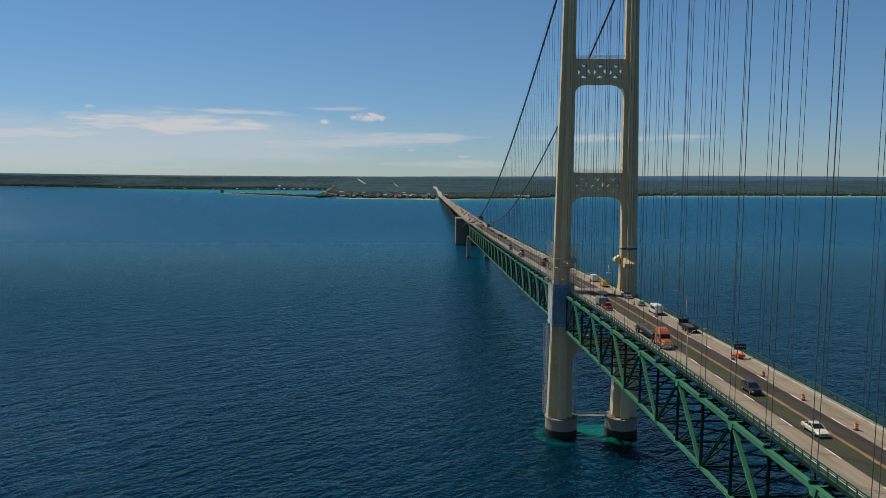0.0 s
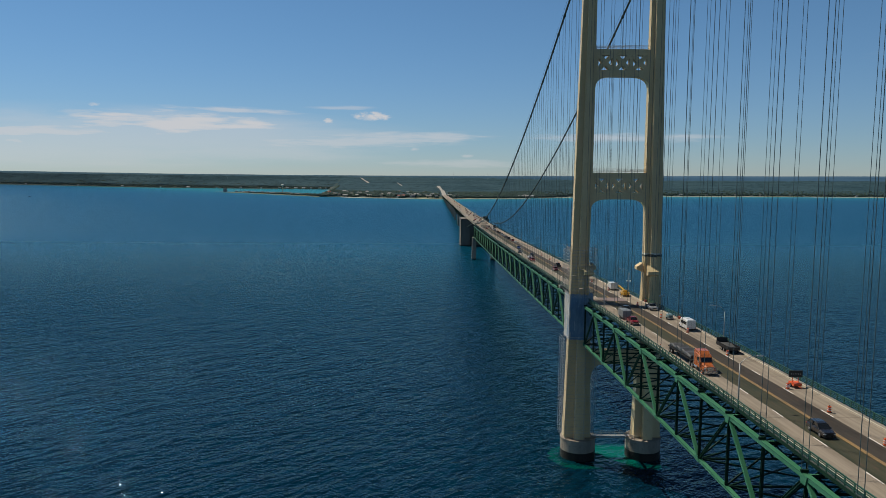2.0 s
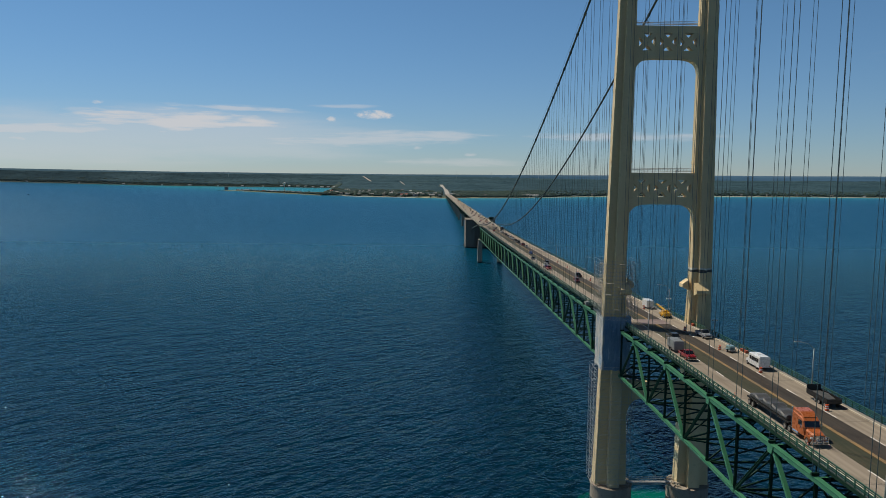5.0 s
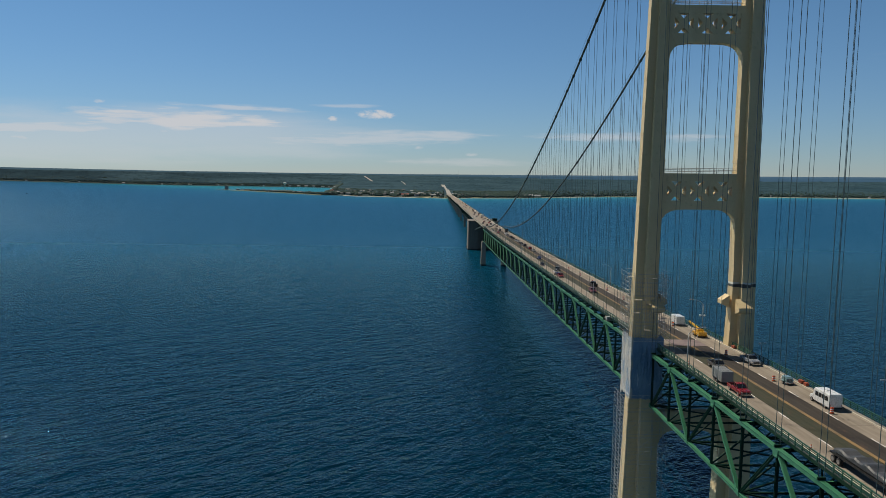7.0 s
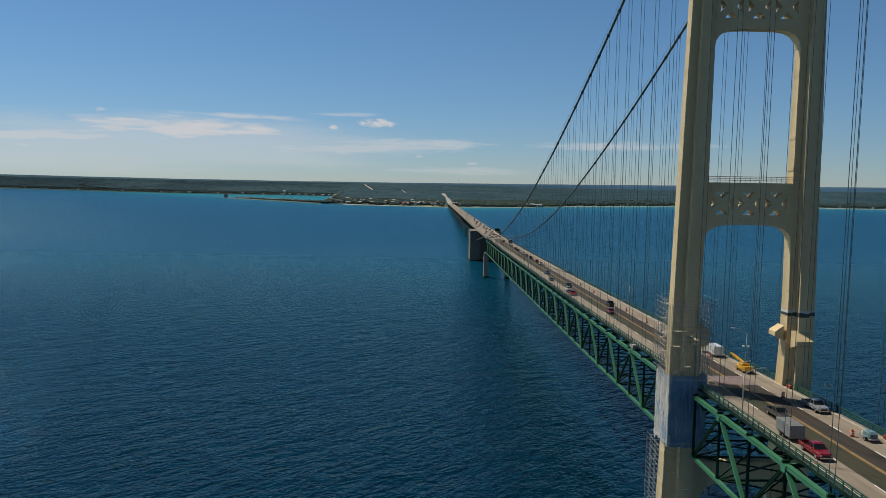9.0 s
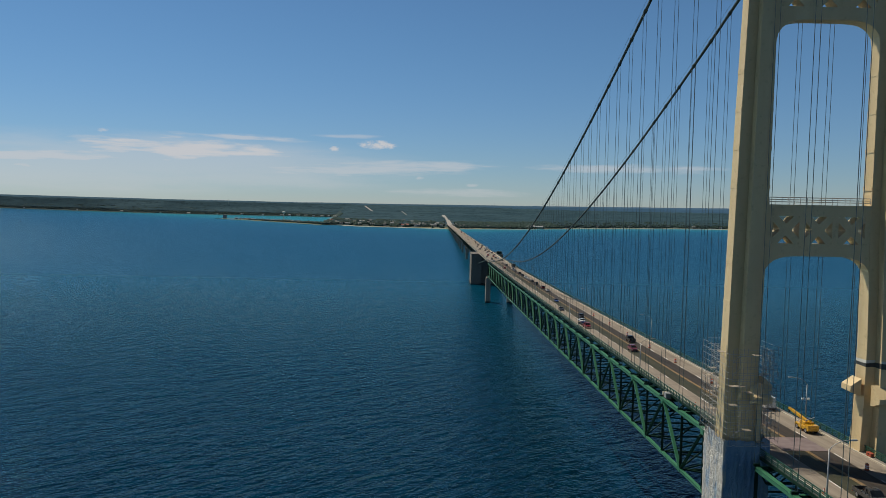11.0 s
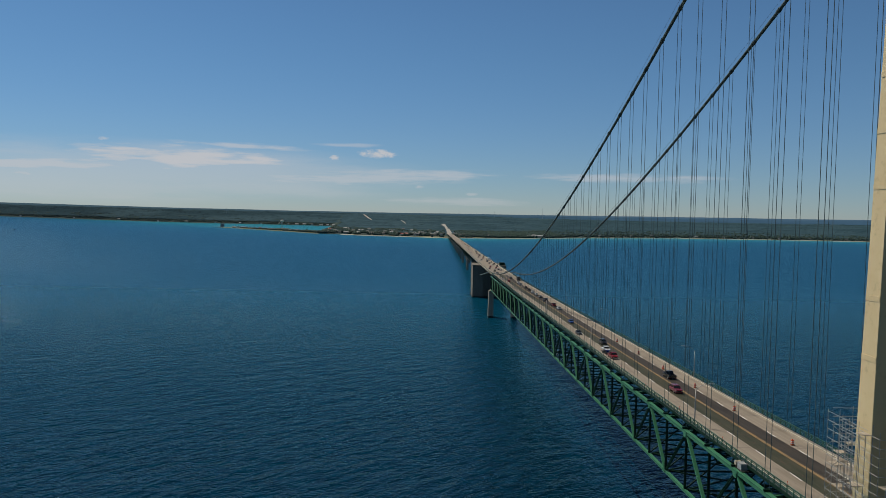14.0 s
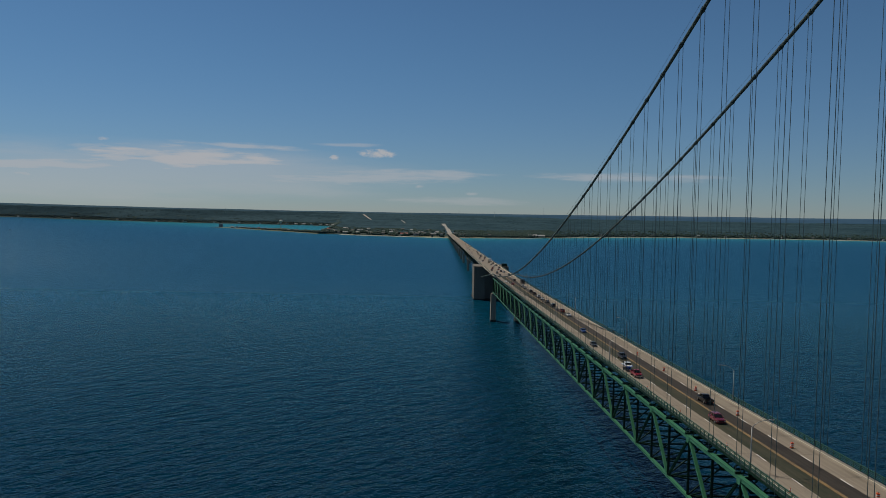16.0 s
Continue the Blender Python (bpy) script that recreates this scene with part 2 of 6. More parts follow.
    for n in k.n:
        if n.type == "OUTPUT_MATERIAL":
            k.l.new(blend.outputs[0], n.inputs["Surface"])
    k.n.remove(k.bsdf)
    return m


def concrete_road():
    k = Nodes("concrete_lane")
    pos = k.position()
    fine = k.noise(pos, 5.0, 6, 0.7)
    tracks = k.noise(k.mapping(pos, (1.6, 0.012, 0)), 1.0, 4)
    patch = k.noise(k.mapping(pos, (0.5, 0.05, 0)), 1.0, 5)
    col = k.mix(k.span(tracks, 0.35, 0.65), (0.200, 0.170, 0.134), (0.245, 0.211, 0.170))
    col = k.mix(k.span(patch, 0.50, 0.68, 0, 0.75), col, (0.155, 0.130, 0.100))
    stain = k.noise(k.mapping(pos, (0.8, 0.35, 0)), 1.0, 6, 0.75, 0.6)
    col = k.mix(k.span(stain, 0.58, 0.70, 0, 0.6), col, (0.115, 0.098, 0.080))
    x, y, z = k.split(pos)
    joint = k.math("ABSOLUTE", k.math("SUBTRACT", k.math("FRACT", k.math("DIVIDE", y, 11.7)), 0.5))
    col = k.mix(k.span(joint, 0.0035, 0.0075, 0.65, 0.0), col, (0.06, 0.055, 0.05))
    col = k.mix(k.span(fine, 0.6, 0.8, 0, 0.5), col, (0.12, 0.105, 0.09))
    return k.done(col, 0.85, 0, k.bump(fine, 0.2, 0.01), 0.3)


def grating(name, a, b, c):
    k = Nodes(name)
    pos = k.position()
    tracks = k.noise(k.mapping(pos, (1.4, 0.02, 0)), 1.0, 4)
    patch = k.noise(k.mapping(pos, (0.35, 0.07, 0)), 1.0, 5, 0.6)
    fine = k.noise(k.mapping(pos, (9, 9, 0)), 1.0, 3)
    col = k.mix(k.span(tracks, 0.35, 0.65), a, b)
    col = k.mix(k.span(patch, 0.45, 0.7, 0, 0.9), col, c)
    rusty = k.noise(k.mapping(pos, (0.7, 0.22, 0)), 1.0, 6, 0.75, 0.4)
    col = k.mix(k.span(rusty, 0.55, 0.68, 0, 0.55), col, (0.085, 0.052, 0.034))
    return k.done(col, 0.75, 0.15, k.bump(fine, 0.4, 0.02), 0.3)


def green_paint(name, a, b, rust=0.5, spec=0.5):
    k = Nodes(name)
    pos = k.position()
    big = k.noise(pos, 0.25, 5)
    small = k.noise(k.mapping(pos, (3, 3, 1)), 1.0, 6, 0.7)
    col = k.mix(k.span(big, 0.35, 0.65), a, b)
    col = k.mix(k.span(small, 0.62, 0.8, 0, rust), col, (0.05, 0.045, 0.03))
    return k.done(col, k.span(small, 0.3, 0.7, 0.38, 0.55), 0.0, k.bump(small, 0.1, 0.01), spec)


M = {}
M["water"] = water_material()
M["lane"] = concrete_road()
M["grate_green"] = grating("steel_grating_olive", (0.036, 0.038, 0.021), (0.052, 0.050, 0.030), (0.023, 0.031, 0.017))
M["grate_brown"] = grating("steel_grating_brown", (0.034, 0.028, 0.022), (0.047, 0.040, 0.032), (0.026, 0.021, 0.017))
M["median"] = worn("ochre_median", (0.215, 0.135, 0.052), (0.15, 0.105, 0.055), (0.075, 0.062, 0.042), 0.3, 3.0, 0.8)
M["white_paint"] = worn("white_road_paint", (0.75, 0.74, 0.70), (0.62, 0.61, 0.58), (0.4, 0.38, 0.35), 0.5, 6.0, 0.7)
M["kerb"] = worn("pale_kerb", (0.46, 0.41, 0.32), (0.38, 0.34, 0.27), (0.22, 0.20, 0.17), 0.5, 4.0, 0.8)
M["walkway"] = worn("walkway_grating", (0.16, 0.15, 0.13), (0.22, 0.20, 0.17), (0.1, 0.1, 0.09), 0.5, 4.0, 0.8)
M["green"] = green_paint("green_steel_paint", (0.029, 0.138, 0.070), (0.040, 0.162, 0.086))
# darker copies of the green paint, with the truss's shade put into them
M["green_dark"] = green_paint("shaded_green_steel", (0.0045, 0.0190, 0.0115), (0.0065, 0.0265, 0.0155), 0.7, 0.15)
M["green_mid"] = green_paint("half_shaded_green_steel", (0.0085, 0.040, 0.0225), (0.0125, 0.052, 0.030), 0.6, 0.3)
M["green_deep"] = green_paint("deep_shaded_green_steel", (0.0050, 0.0225, 0.0130), (0.0072, 0.030, 0.0180), 0.7, 0.2)
M["rail_green"] = green_paint("railing_green", (0.010, 0.056, 0.034), (0.014, 0.070, 0.043), 0.3)
M["ivory"] = worn("ivory_tower_paint", (0.545, 0.42, 0.23), (0.61, 0.485, 0.272), (0.385, 0.305, 0.18), 0.16, 1.0, 0.55, drip=True)
M["pier"] = worn("pier_concrete", (0.20, 0.17, 0.135), (0.29, 0.25, 0.20), (0.10, 0.085, 0.07), 0.2, 1.5, 0.85, drip=True)
# anchorage concrete, base colour darkened to carry the front's shade
M["shade_concrete"] = worn("shaded_anchor_concrete", (0.115, 0.10, 0.082), (0.16, 0.14, 0.115), (0.075, 0.066, 0.056), 0.12, 1.2, 0.88, drip=True)
M["wet"] = worn("wet_concrete", (0.014, 0.013, 0.011), (0.020, 0.018, 0.015), (0.009, 0.009, 0.009), 0.3, 2.0, 0.6, spec=0.25)
M["cable"] = worn("cable_grey_green", (0.045, 0.06, 0.05), (0.06, 0.075, 0.06), (0.03, 0.035, 0.03), 0.3, 3.0, 0.5)
M["rope"] = worn("suspender_rope", (0.035, 0.06, 0.065), (0.05, 0.08, 0.085), (0.02, 0.03, 0.03), 0.3, 3.0, 0.55)
M["galv"] = worn("galvanised_steel", (0.30, 0.30, 0.29), (0.38, 0.38, 0.37), (0.2, 0.18, 0.16), 0.8, 5.0, 0.45, 0.5)
M["plank"] = worn("scaffold_plank", (0.30, 0.26, 0.20), (0.38, 0.33, 0.26), (0.2, 0.16, 0.12), 0.8, 4.0, 0.8)
M["black"] = plain("black_paint", (0.012, 0.012, 0.012), 0.5)
M["rubber"] = plain("tyre_rubber", (0.015, 0.015, 0.015), 0.85)


# ---- mesh helpers ----


class Geo:
    """Vertices and faces, gathered before they become one mesh."""

    def __init__(self):
        self.v, self.f = [], []

    def add(self, verts, faces):
        o = len(self.v)
        self.v += [tuple(p) for p in verts]
        self.f += [tuple(i + o for i in q) for q in faces]
        return self

    def hexa(self, p):
        """p: four points below, four above, in the same turn."""
        return self.add(p, [(3, 2, 1, 0), (4, 5, 6, 7), (0, 1, 5, 4), (1, 2, 6, 5), (2, 3, 7, 6), (3, 0, 4, 7)])

    def box(self, c, s, rz=0.0):
        x, y, z = (k / 2 for k in s)
        co, si = math.cos(rz), math.sin(rz)
        pts = []
        for dz in (-z, z):
            for dx, dy in ((-x, -y), (x, -y), (x, y), (-x, y)):
                pts.append((c[0] + dx * co - dy * si, c[1] + dx * si + dy * co, c[2] + dz))
        return self.hexa(pts)

    def span(self, x0, x1, y0, y1, z0, z1):
        return self.box(((x0 + x1) / 2, (y0 + y1) / 2, (z0 + z1) / 2), (x1 - x0, y1 - y0, z1 - z0))

    def beam(self, a, b, w, h, up=(0, 0, 1)):
        a, b = Vector(a), Vector(b)
        d = (b - a).normalized()
        s = d.cross(Vector(up))
        s = s.normalized() if s.length > 1e-6 else Vector((1, 0, 0))
        u = s.cross(d).normalized()
        s, u = s * w / 2, u * h / 2
        return self.hexa([a - s - u, a + s - u, b + s - u, b - s - u, a - s + u, a + s + u, b + s + u, b - s + u])

    def tube(self, a, b, r, n=8, r2=None, caps=True):
        a, b = Vector(a), Vector(b)
        d = (b - a).normalized()
        s = d.orthogonal().normalized()
        u = d.cross(s)
        r2 = r if r2 is None else r2
        ring = [(s * math.cos(2 * math.pi * i / n) + u * math.sin(2 * math.pi * i / n)) for i in range(n)]
        fs = [(i, (i + 1) % n, n + (i + 1) % n, n + i) for i in range(n)]
        if caps:
            fs += [tuple(range(n - 1, -1, -1)), tuple(range(n, 2 * n))]
        return self.add([a + q * r for q in ring] + [b + q * r2 for q in ring], fs)

    def path(self, pts, r, n=8):
        """A round tube along points."""
        pts = [Vector(p) for p in pts]
        vs, fs = [], []
        for i, p in enumerate(pts):
            d = (pts[min(i + 1, len(pts) - 1)] - pts[max(i - 1, 0)]).normalized()
            s = d.cross(Vector((0, 0, 1)))
            s = s.normalized() if s.length > 1e-4 else Vector((1, 0, 0))
            u = s.cross(d)
            vs += [p + (s * math.cos(2 * math.pi * k / n) + u * math.sin(2 * math.pi * k / n)) * r for k in range(n)]
            if i:
                o = (i - 1) * n
                fs += [(o + k, o + (k + 1) % n, o + n + (k + 1) % n, o + n + k) for k in range(n)]
        fs += [tuple(range(n - 1, -1, -1)), tuple(range(len(vs) - n, len(vs)))]
        return self.add(vs, fs)

    def loft(self, rings, caps=True):
        """Joins closed rings of equal length."""
        n = len(rings[0])
        vs = [p for r in rings for p in r]
        fs = []
        for i in range(len(rings) - 1):
            o = i * n
            fs += [(o + k, o + (k + 1) % n, o + n + (k + 1) % n, o + n + k) for k in range(n)]
        if caps:
            fs += [tuple(range(n - 1, -1, -1)), tuple(range(len(vs) - n, len(vs)))]
        return self.add(vs, fs)

    def prism(self, outline, y0, y1):
        """An outline in x and z, drawn out along y."""
        return self.loft([[(x, y0, z) for x, z in outline], [(x, y1, z) for x, z in outline]])

    def ribbon(self, section, ys, height):
        """A section in x and z, run along the profile height(y)."""
        return self.loft([[(x, y, height(y) + z) for x, z in section] for y in ys])

    def mesh(self, name):
        me = bpy.data.meshes.new(name)
        me.from_pydata(self.v, [], self.f)
        me.update()
        return me


def part(name, geo, material, parent=None, label="", smooth=False, at=None, fix=True):
    """Links a Geo (or a ready mesh) as one mesh object under a thing or a part."""
    if isinstance(geo, Geo):
        me = geo.mesh(name)
        if fix:
            bm = bmesh.new()
            bm.from_mesh(me)
            bmesh.ops.recalc_face_normals(bm, faces=bm.faces)
            bm.to_mesh(me)
            bm.free()
        if smooth:
            me.polygons.foreach_set("use_smooth", [True] * len(me.polygons))
        me.materials.append(material)
    else:
        me = geo
    ob = new(name, me)
    if at is not None:
        ob.matrix_basis = at
    if parent is not None:
        ob.parent = parent
    if label:
        ob["label"] = label
    return ob


def thing(name, label, category, group="", at=None, kind=""):
    ob = new(name)
    ob.empty_display_size = 0.2
    if at is not None:
        ob.matrix_basis = at
    return tagged(ob, label, category, group, kind)


def ring(cx, cy, z, r, n=32):
    return [(cx + r * math.cos(2 * math.pi * i / n), cy + r * math.sin(2 * math.pi * i / n), z) for i in range(n)]


def smooth(a, b, x):
    t = min(1.0, max(0.0, (x - a) / (b - a)))
    return t * t * (3 - 2 * t)


def curve(knots, x):
    """A smooth line through knots (x, y)."""
    if x <= knots[0][0]:
        (a, b), (c, d) = knots[0], knots[1]
        return b + (d - b) / (c - a) * (x - a)
    for i in range(len(knots) - 1):
        if x <= knots[i + 1][0]:
            break
    p = [knots[max(i - 1, 0)], knots[i], knots[i + 1], knots[min(i + 2, len(knots) - 1)]]
    (x1, y1), (x2, y2) = p[1], p[2]
    m1 = (y2 - p[0][1]) / (x2 - p[0][0])
    m2 = (p[3][1] - y1) / (p[3][0] - x1)
    h = x2 - x1
    t = (x - x1) / h
    return (2 * t**3 - 3 * t**2 + 1) * y1 + (t**3 - 2 * t**2 + t) * h * m1 + (-2 * t**3 + 3 * t**2) * y2 + (t**3 - t**2) * h * m2


# ---- plan of the bridge ----
TY = 4.4            # the tower's line across the bridge
TX = 10.36          # half the distance between trusses, cables and tower legs
PANEL = 11.7
DEPTH = 11.58       # depth of the stiffening truss
BENT, ANCHOR, COAST = 547.0, 694.0, 2545.0
DECK = [(-420, 53.2), (-250, 53.0), (-106, 52.1), (-60, 51.4), (-13, 50.5), (67, 48.0), (200, 44.4), (400, 39.6), (547, 36.8), (694, 34.9), (1200, 29.5), (2000, 21.0), (2545, 14.5), (2800, 10.5)]


def deck(y):
    return curve(DECK, y)


def chord(y):
    return deck(y) - 1.3


def steps(a, b, d):
    n = max(1, round(abs(b - a) / d))
    return [a + (b - a) * i / n for i in range(n + 1)]

# ---- water and land ----


def water_height(x, y):
    return 23.0 * smooth(-1500, -3800, x) * smooth(3000, 4600, y)


SHORE = [(-6000, 4560), (-2600, 4560), (-1700, 4450), (-1000, 4380), (-640, 4250), (-570, 3500), (-512, 2790), (-312, 2639), (-10, 2545), (282, 2660), (600, 2900), (995, 3119), (1708, 3201), (2139, 3151), (6000, 3000)]


def shore(x):
    for (a, b), (c, d) in zip(SHORE, SHORE[1:]):
        if x <= c:
            t = (x - a) / (c - a)
            return b + (d - b) * t + 14 * noise.noise((x * 0.006, 3.3, 0)) + 5 * noise.noise((x * 0.03, 7.3, 0))
    return SHORE[-1][1]


def crest(x):
    """Height of the wooded crest."""
    return curve([(-4500, 106), (-2900, 91), (-2160, 85), (-1400, 80), (-660, 79), (0, 76), (860, 69), (1700, 66), (2400, 69), (3050, 73), (4500, 80)], x) + 2.5 * noise.noise((x * 0.0013, 0.7, 0))


def land_height(x, y):
    s = shore(x)
    low = water_height(x, s)
    if y < s:
        return low - 2 - (s - y) * 0.05
    d = y - s
    t = min(1.0, d / max(110.0, 4640 - s))
    h = 1.0 + 3.0 * smooth(0, 60, d) + (crest(x) - 9 - low) * (0.55 * t + 0.45 * t * t)
    h += 6 * t * (1 - t) * noise.noise((x * 0.0022, y * 0.003, 1.7)) * 2
    return low + h


def grid(xs, ys, h):
    g = Geo()
    n = len(xs)
    g.v = [(x, y, h(x, y)) for y in ys for x in xs]
    g.f = [(j * n + i, j * n + i + 1, (j + 1) * n + i + 1, (j + 1) * n + i) for j in range(len(ys) - 1) for i in range(n - 1)]
    return g


wx = steps(-6000, 6000, 400)
wy = steps(-3000, 4400, 200) + [4450, 4500, 4550, 4600, 4690]
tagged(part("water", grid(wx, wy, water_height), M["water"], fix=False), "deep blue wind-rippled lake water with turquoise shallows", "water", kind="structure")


def ground_material():
    k = Nodes("forest_ground")
    pos = k.position()
    n = k.noise(k.mapping(pos, (0.02, 0.02, 0)), 1.0, 5)
    f = k.noise(k.mapping(pos, (0.3, 0.3, 0)), 1.0, 4)
    # tones kept close to the woods, with their bluish haze put in
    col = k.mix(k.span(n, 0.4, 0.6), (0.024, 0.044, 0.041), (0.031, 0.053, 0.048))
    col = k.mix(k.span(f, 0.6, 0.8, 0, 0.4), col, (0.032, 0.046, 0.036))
    return k.done(col, 0.9, 0, k.bump(f, 0.5, 0.5), 0.2)


M["ground"] = ground_material()
M["sand"] = worn("beach_sand", (0.40, 0.37, 0.28), (0.26, 0.27, 0.20), (0.20, 0.21, 0.15), 0.02, 0.2, 0.9)
gx = steps(-5200, 5200, 60)
land = Geo()
rows = []
for x in gx:
    s = shore(x)
    rows.append([s - 40, s - 6, s + 8, s + 22] + [s + 22 + (4690 - s - 22) * (i / 14) ** 1.2 for i in range(1, 15)])
land.v = [(x, y, land_height(x, y)) for x, r in zip(gx, rows) for y in r]
nr = len(rows[0])
land.f = [(i * nr + j, (i + 1) * nr + j, (i + 1) * nr + j + 1, i * nr + j + 1) for i in range(len(gx) - 1) for j in range(nr - 1)]
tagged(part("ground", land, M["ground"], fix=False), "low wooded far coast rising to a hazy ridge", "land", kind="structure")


def ridge(x):
    line = curve([(-4500, 122), (-2965, 104), (-2200, 96), (-1440, 90), (-675, 89), (35, 90), (875, 94), (1775, 100), (2444, 103), (3100, 107), (4500, 112)], x)
    return line + 1.6 * noise.noise((x * 0.0024, 2.7, 0)) + 0.9 * noise.noise((x * 0.009, 5.7, 0))


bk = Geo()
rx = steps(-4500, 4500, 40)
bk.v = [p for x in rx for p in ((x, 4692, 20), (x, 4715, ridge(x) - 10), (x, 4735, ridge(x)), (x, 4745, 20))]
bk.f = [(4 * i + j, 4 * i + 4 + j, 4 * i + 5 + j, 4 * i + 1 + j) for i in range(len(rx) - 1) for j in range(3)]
# aerial haze put into an emissive blue, stronger to the right
k_r = Nodes("haze_glow_ridge")
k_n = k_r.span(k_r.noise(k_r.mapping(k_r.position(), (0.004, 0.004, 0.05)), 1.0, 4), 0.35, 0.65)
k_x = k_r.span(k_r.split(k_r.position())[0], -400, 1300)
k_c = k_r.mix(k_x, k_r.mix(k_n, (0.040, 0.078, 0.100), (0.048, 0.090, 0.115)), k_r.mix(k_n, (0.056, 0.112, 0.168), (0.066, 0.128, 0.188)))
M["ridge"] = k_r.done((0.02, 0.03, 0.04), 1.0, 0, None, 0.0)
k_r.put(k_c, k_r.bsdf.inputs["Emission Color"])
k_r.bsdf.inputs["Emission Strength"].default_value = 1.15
tagged(part("backdrop", bk, M["ridge"], fix=False), "distant wooded ridge along the horizon, its blue haze a painted glow", "ridge", kind="structure")
beach = Geo()
bx = steps(-420, 3600, 12)
beach.v = [p for x in bx for p in ((x, shore(x) - 5, -0.6), (x, shore(x) + 4, land_height(x, shore(x) + 4) + 0.5), (x, shore(x) + 7 + 6 * noise.noise((x * 0.01, 9, 0)), land_height(x, shore(x) + 10) + 0.5))]
beach.f = [(3 * i + j, 3 * i + 3 + j, 3 * i + 4 + j, 3 * i + 1 + j) for i in range(len(bx) - 1) for j in range(2)]
tagged(part("beach", beach, M["sand"], fix=False), "narrow pale sand beach along the far shore", "beach", kind="structure")


# ---- the tower ----


def leg_plan(z):
    """Outer and inner edge of a leg, and half the depth of its side wings, at height z."""
    outer = curve([(0, 15.5), (8, 15.2), (40, 14.3), (68, 13.8), (91, 13.4), (106, 13.1), (122, 12.7), (144, 12.3), (168, 12.0)], z)
    inner = curve([(0, 6.7), (8, 6.9), (40, 7.7), (54, 8.45), (70, 8.6), (80, 8.35), (91, 8.12), (106, 8.15), (144, 8.2), (168, 8.2)], z)
    wing = curve([(0, 1.9), (8, 1.85), (40, 1.55), (68, 1.35), (91, 1.2), (144, 1.08), (168, 1.0)], z)
    return outer, inner, wing


def leg_ring(side, z):
    o, i, wing = leg_plan(z)
    w = o - i
    half = wing * 2.15
    a, b = o - 0.36 * w, i + 0.275 * w
    pts = [(o, -wing), (o, wing), (a, wing), (a, half), (b, half), (b, wing), (i, wing), (i, -wing), (b, -wing), (b, -half), (a, -half), (a, -wing)]
    return [(side * x, TY + y, z) for x, y in pts]


ARCHES = [(30.0, 34.5, 9.0), (81.6, 89.75, 5.2), (118.55, 126.65, 5.6), (152.0, 160.0, 5.0)]   # crown, top, drop to the springing


def arch_web(top, crown, drop, band0):
    """The arched plate girder of a strut, up to band0."""
    zc = crown - drop
    x0 = leg_plan(zc)[1] + 0.35
    n = 30
    under = [((-1 + 2 * i / n) * x0, zc + drop * (1 - abs(-1 + 2 * i / n) ** 5.0) ** 0.42) for i in range(n + 1)]
    g = Geo()
    g.v = [(x, y, z) for y in (TY - 1.15, TY + 1.15) for p in under for x, z in (p, (p[0], band0))]
    m = 2 * (n + 1)
    for i in range(n):
        a, b, e, f = 2 * i, 2 * i + 1, 2 * i + 2, 2 * i + 3
        g.f += [(a, e, f, b), (m + a, m + b, m + f, m + e), (a, m + a, m + e, e), (b, f, m + f, m + b)]
    g.f += [(0, 1, m + 1, m), (2 * n, m + 2 * n, m + 2 * n + 1, 2 * n + 1)]
    return g, x0


tower = thing("bridge_tower", "tall ivory steel suspension tower with arched struts, lower leg under repair", "tower", at=pose(0, TY, 0))


def local(geo, m):
    """Moves a Geo into a thing's own space."""
    inv = m.inverted()
    geo.v = [tuple(inv @ Vector(p)) for p in geo.v]
    return geo


TM = pose(0, TY, 0)
LEG_Z = [6.2, 20, 34, 48, 58, 68, 86, 104, 124, 144, 158, 168]
for side in (-1, 1):
    g = Geo().loft([leg_ring(side, z) for z in LEG_Z])
    leg = part("leg", local(g, TM), M["ivory"], tower, "riveted ivory steel leg with stepped corners")
    # field splices: a thin proud collar plate on the outer and inner wings
    for z in (12, 18, 24, 30, 36, 74, 80.5, 92.5, 98.5, 104.5, 110.5, 116.5, 129.5, 136, 142):
        o, i, wing = leg_plan(z)
        for e, q in ((o, o + 0.05), (i - 0.05, i)):
            s = Geo().span(min(side * e, side * q), max(side * e, side * q), TY - wing + 0.03, TY + wing - 0.03, z - 0.3, z + 0.3)
            part("splice_plate", local(s, TM), M["ivory"], leg)
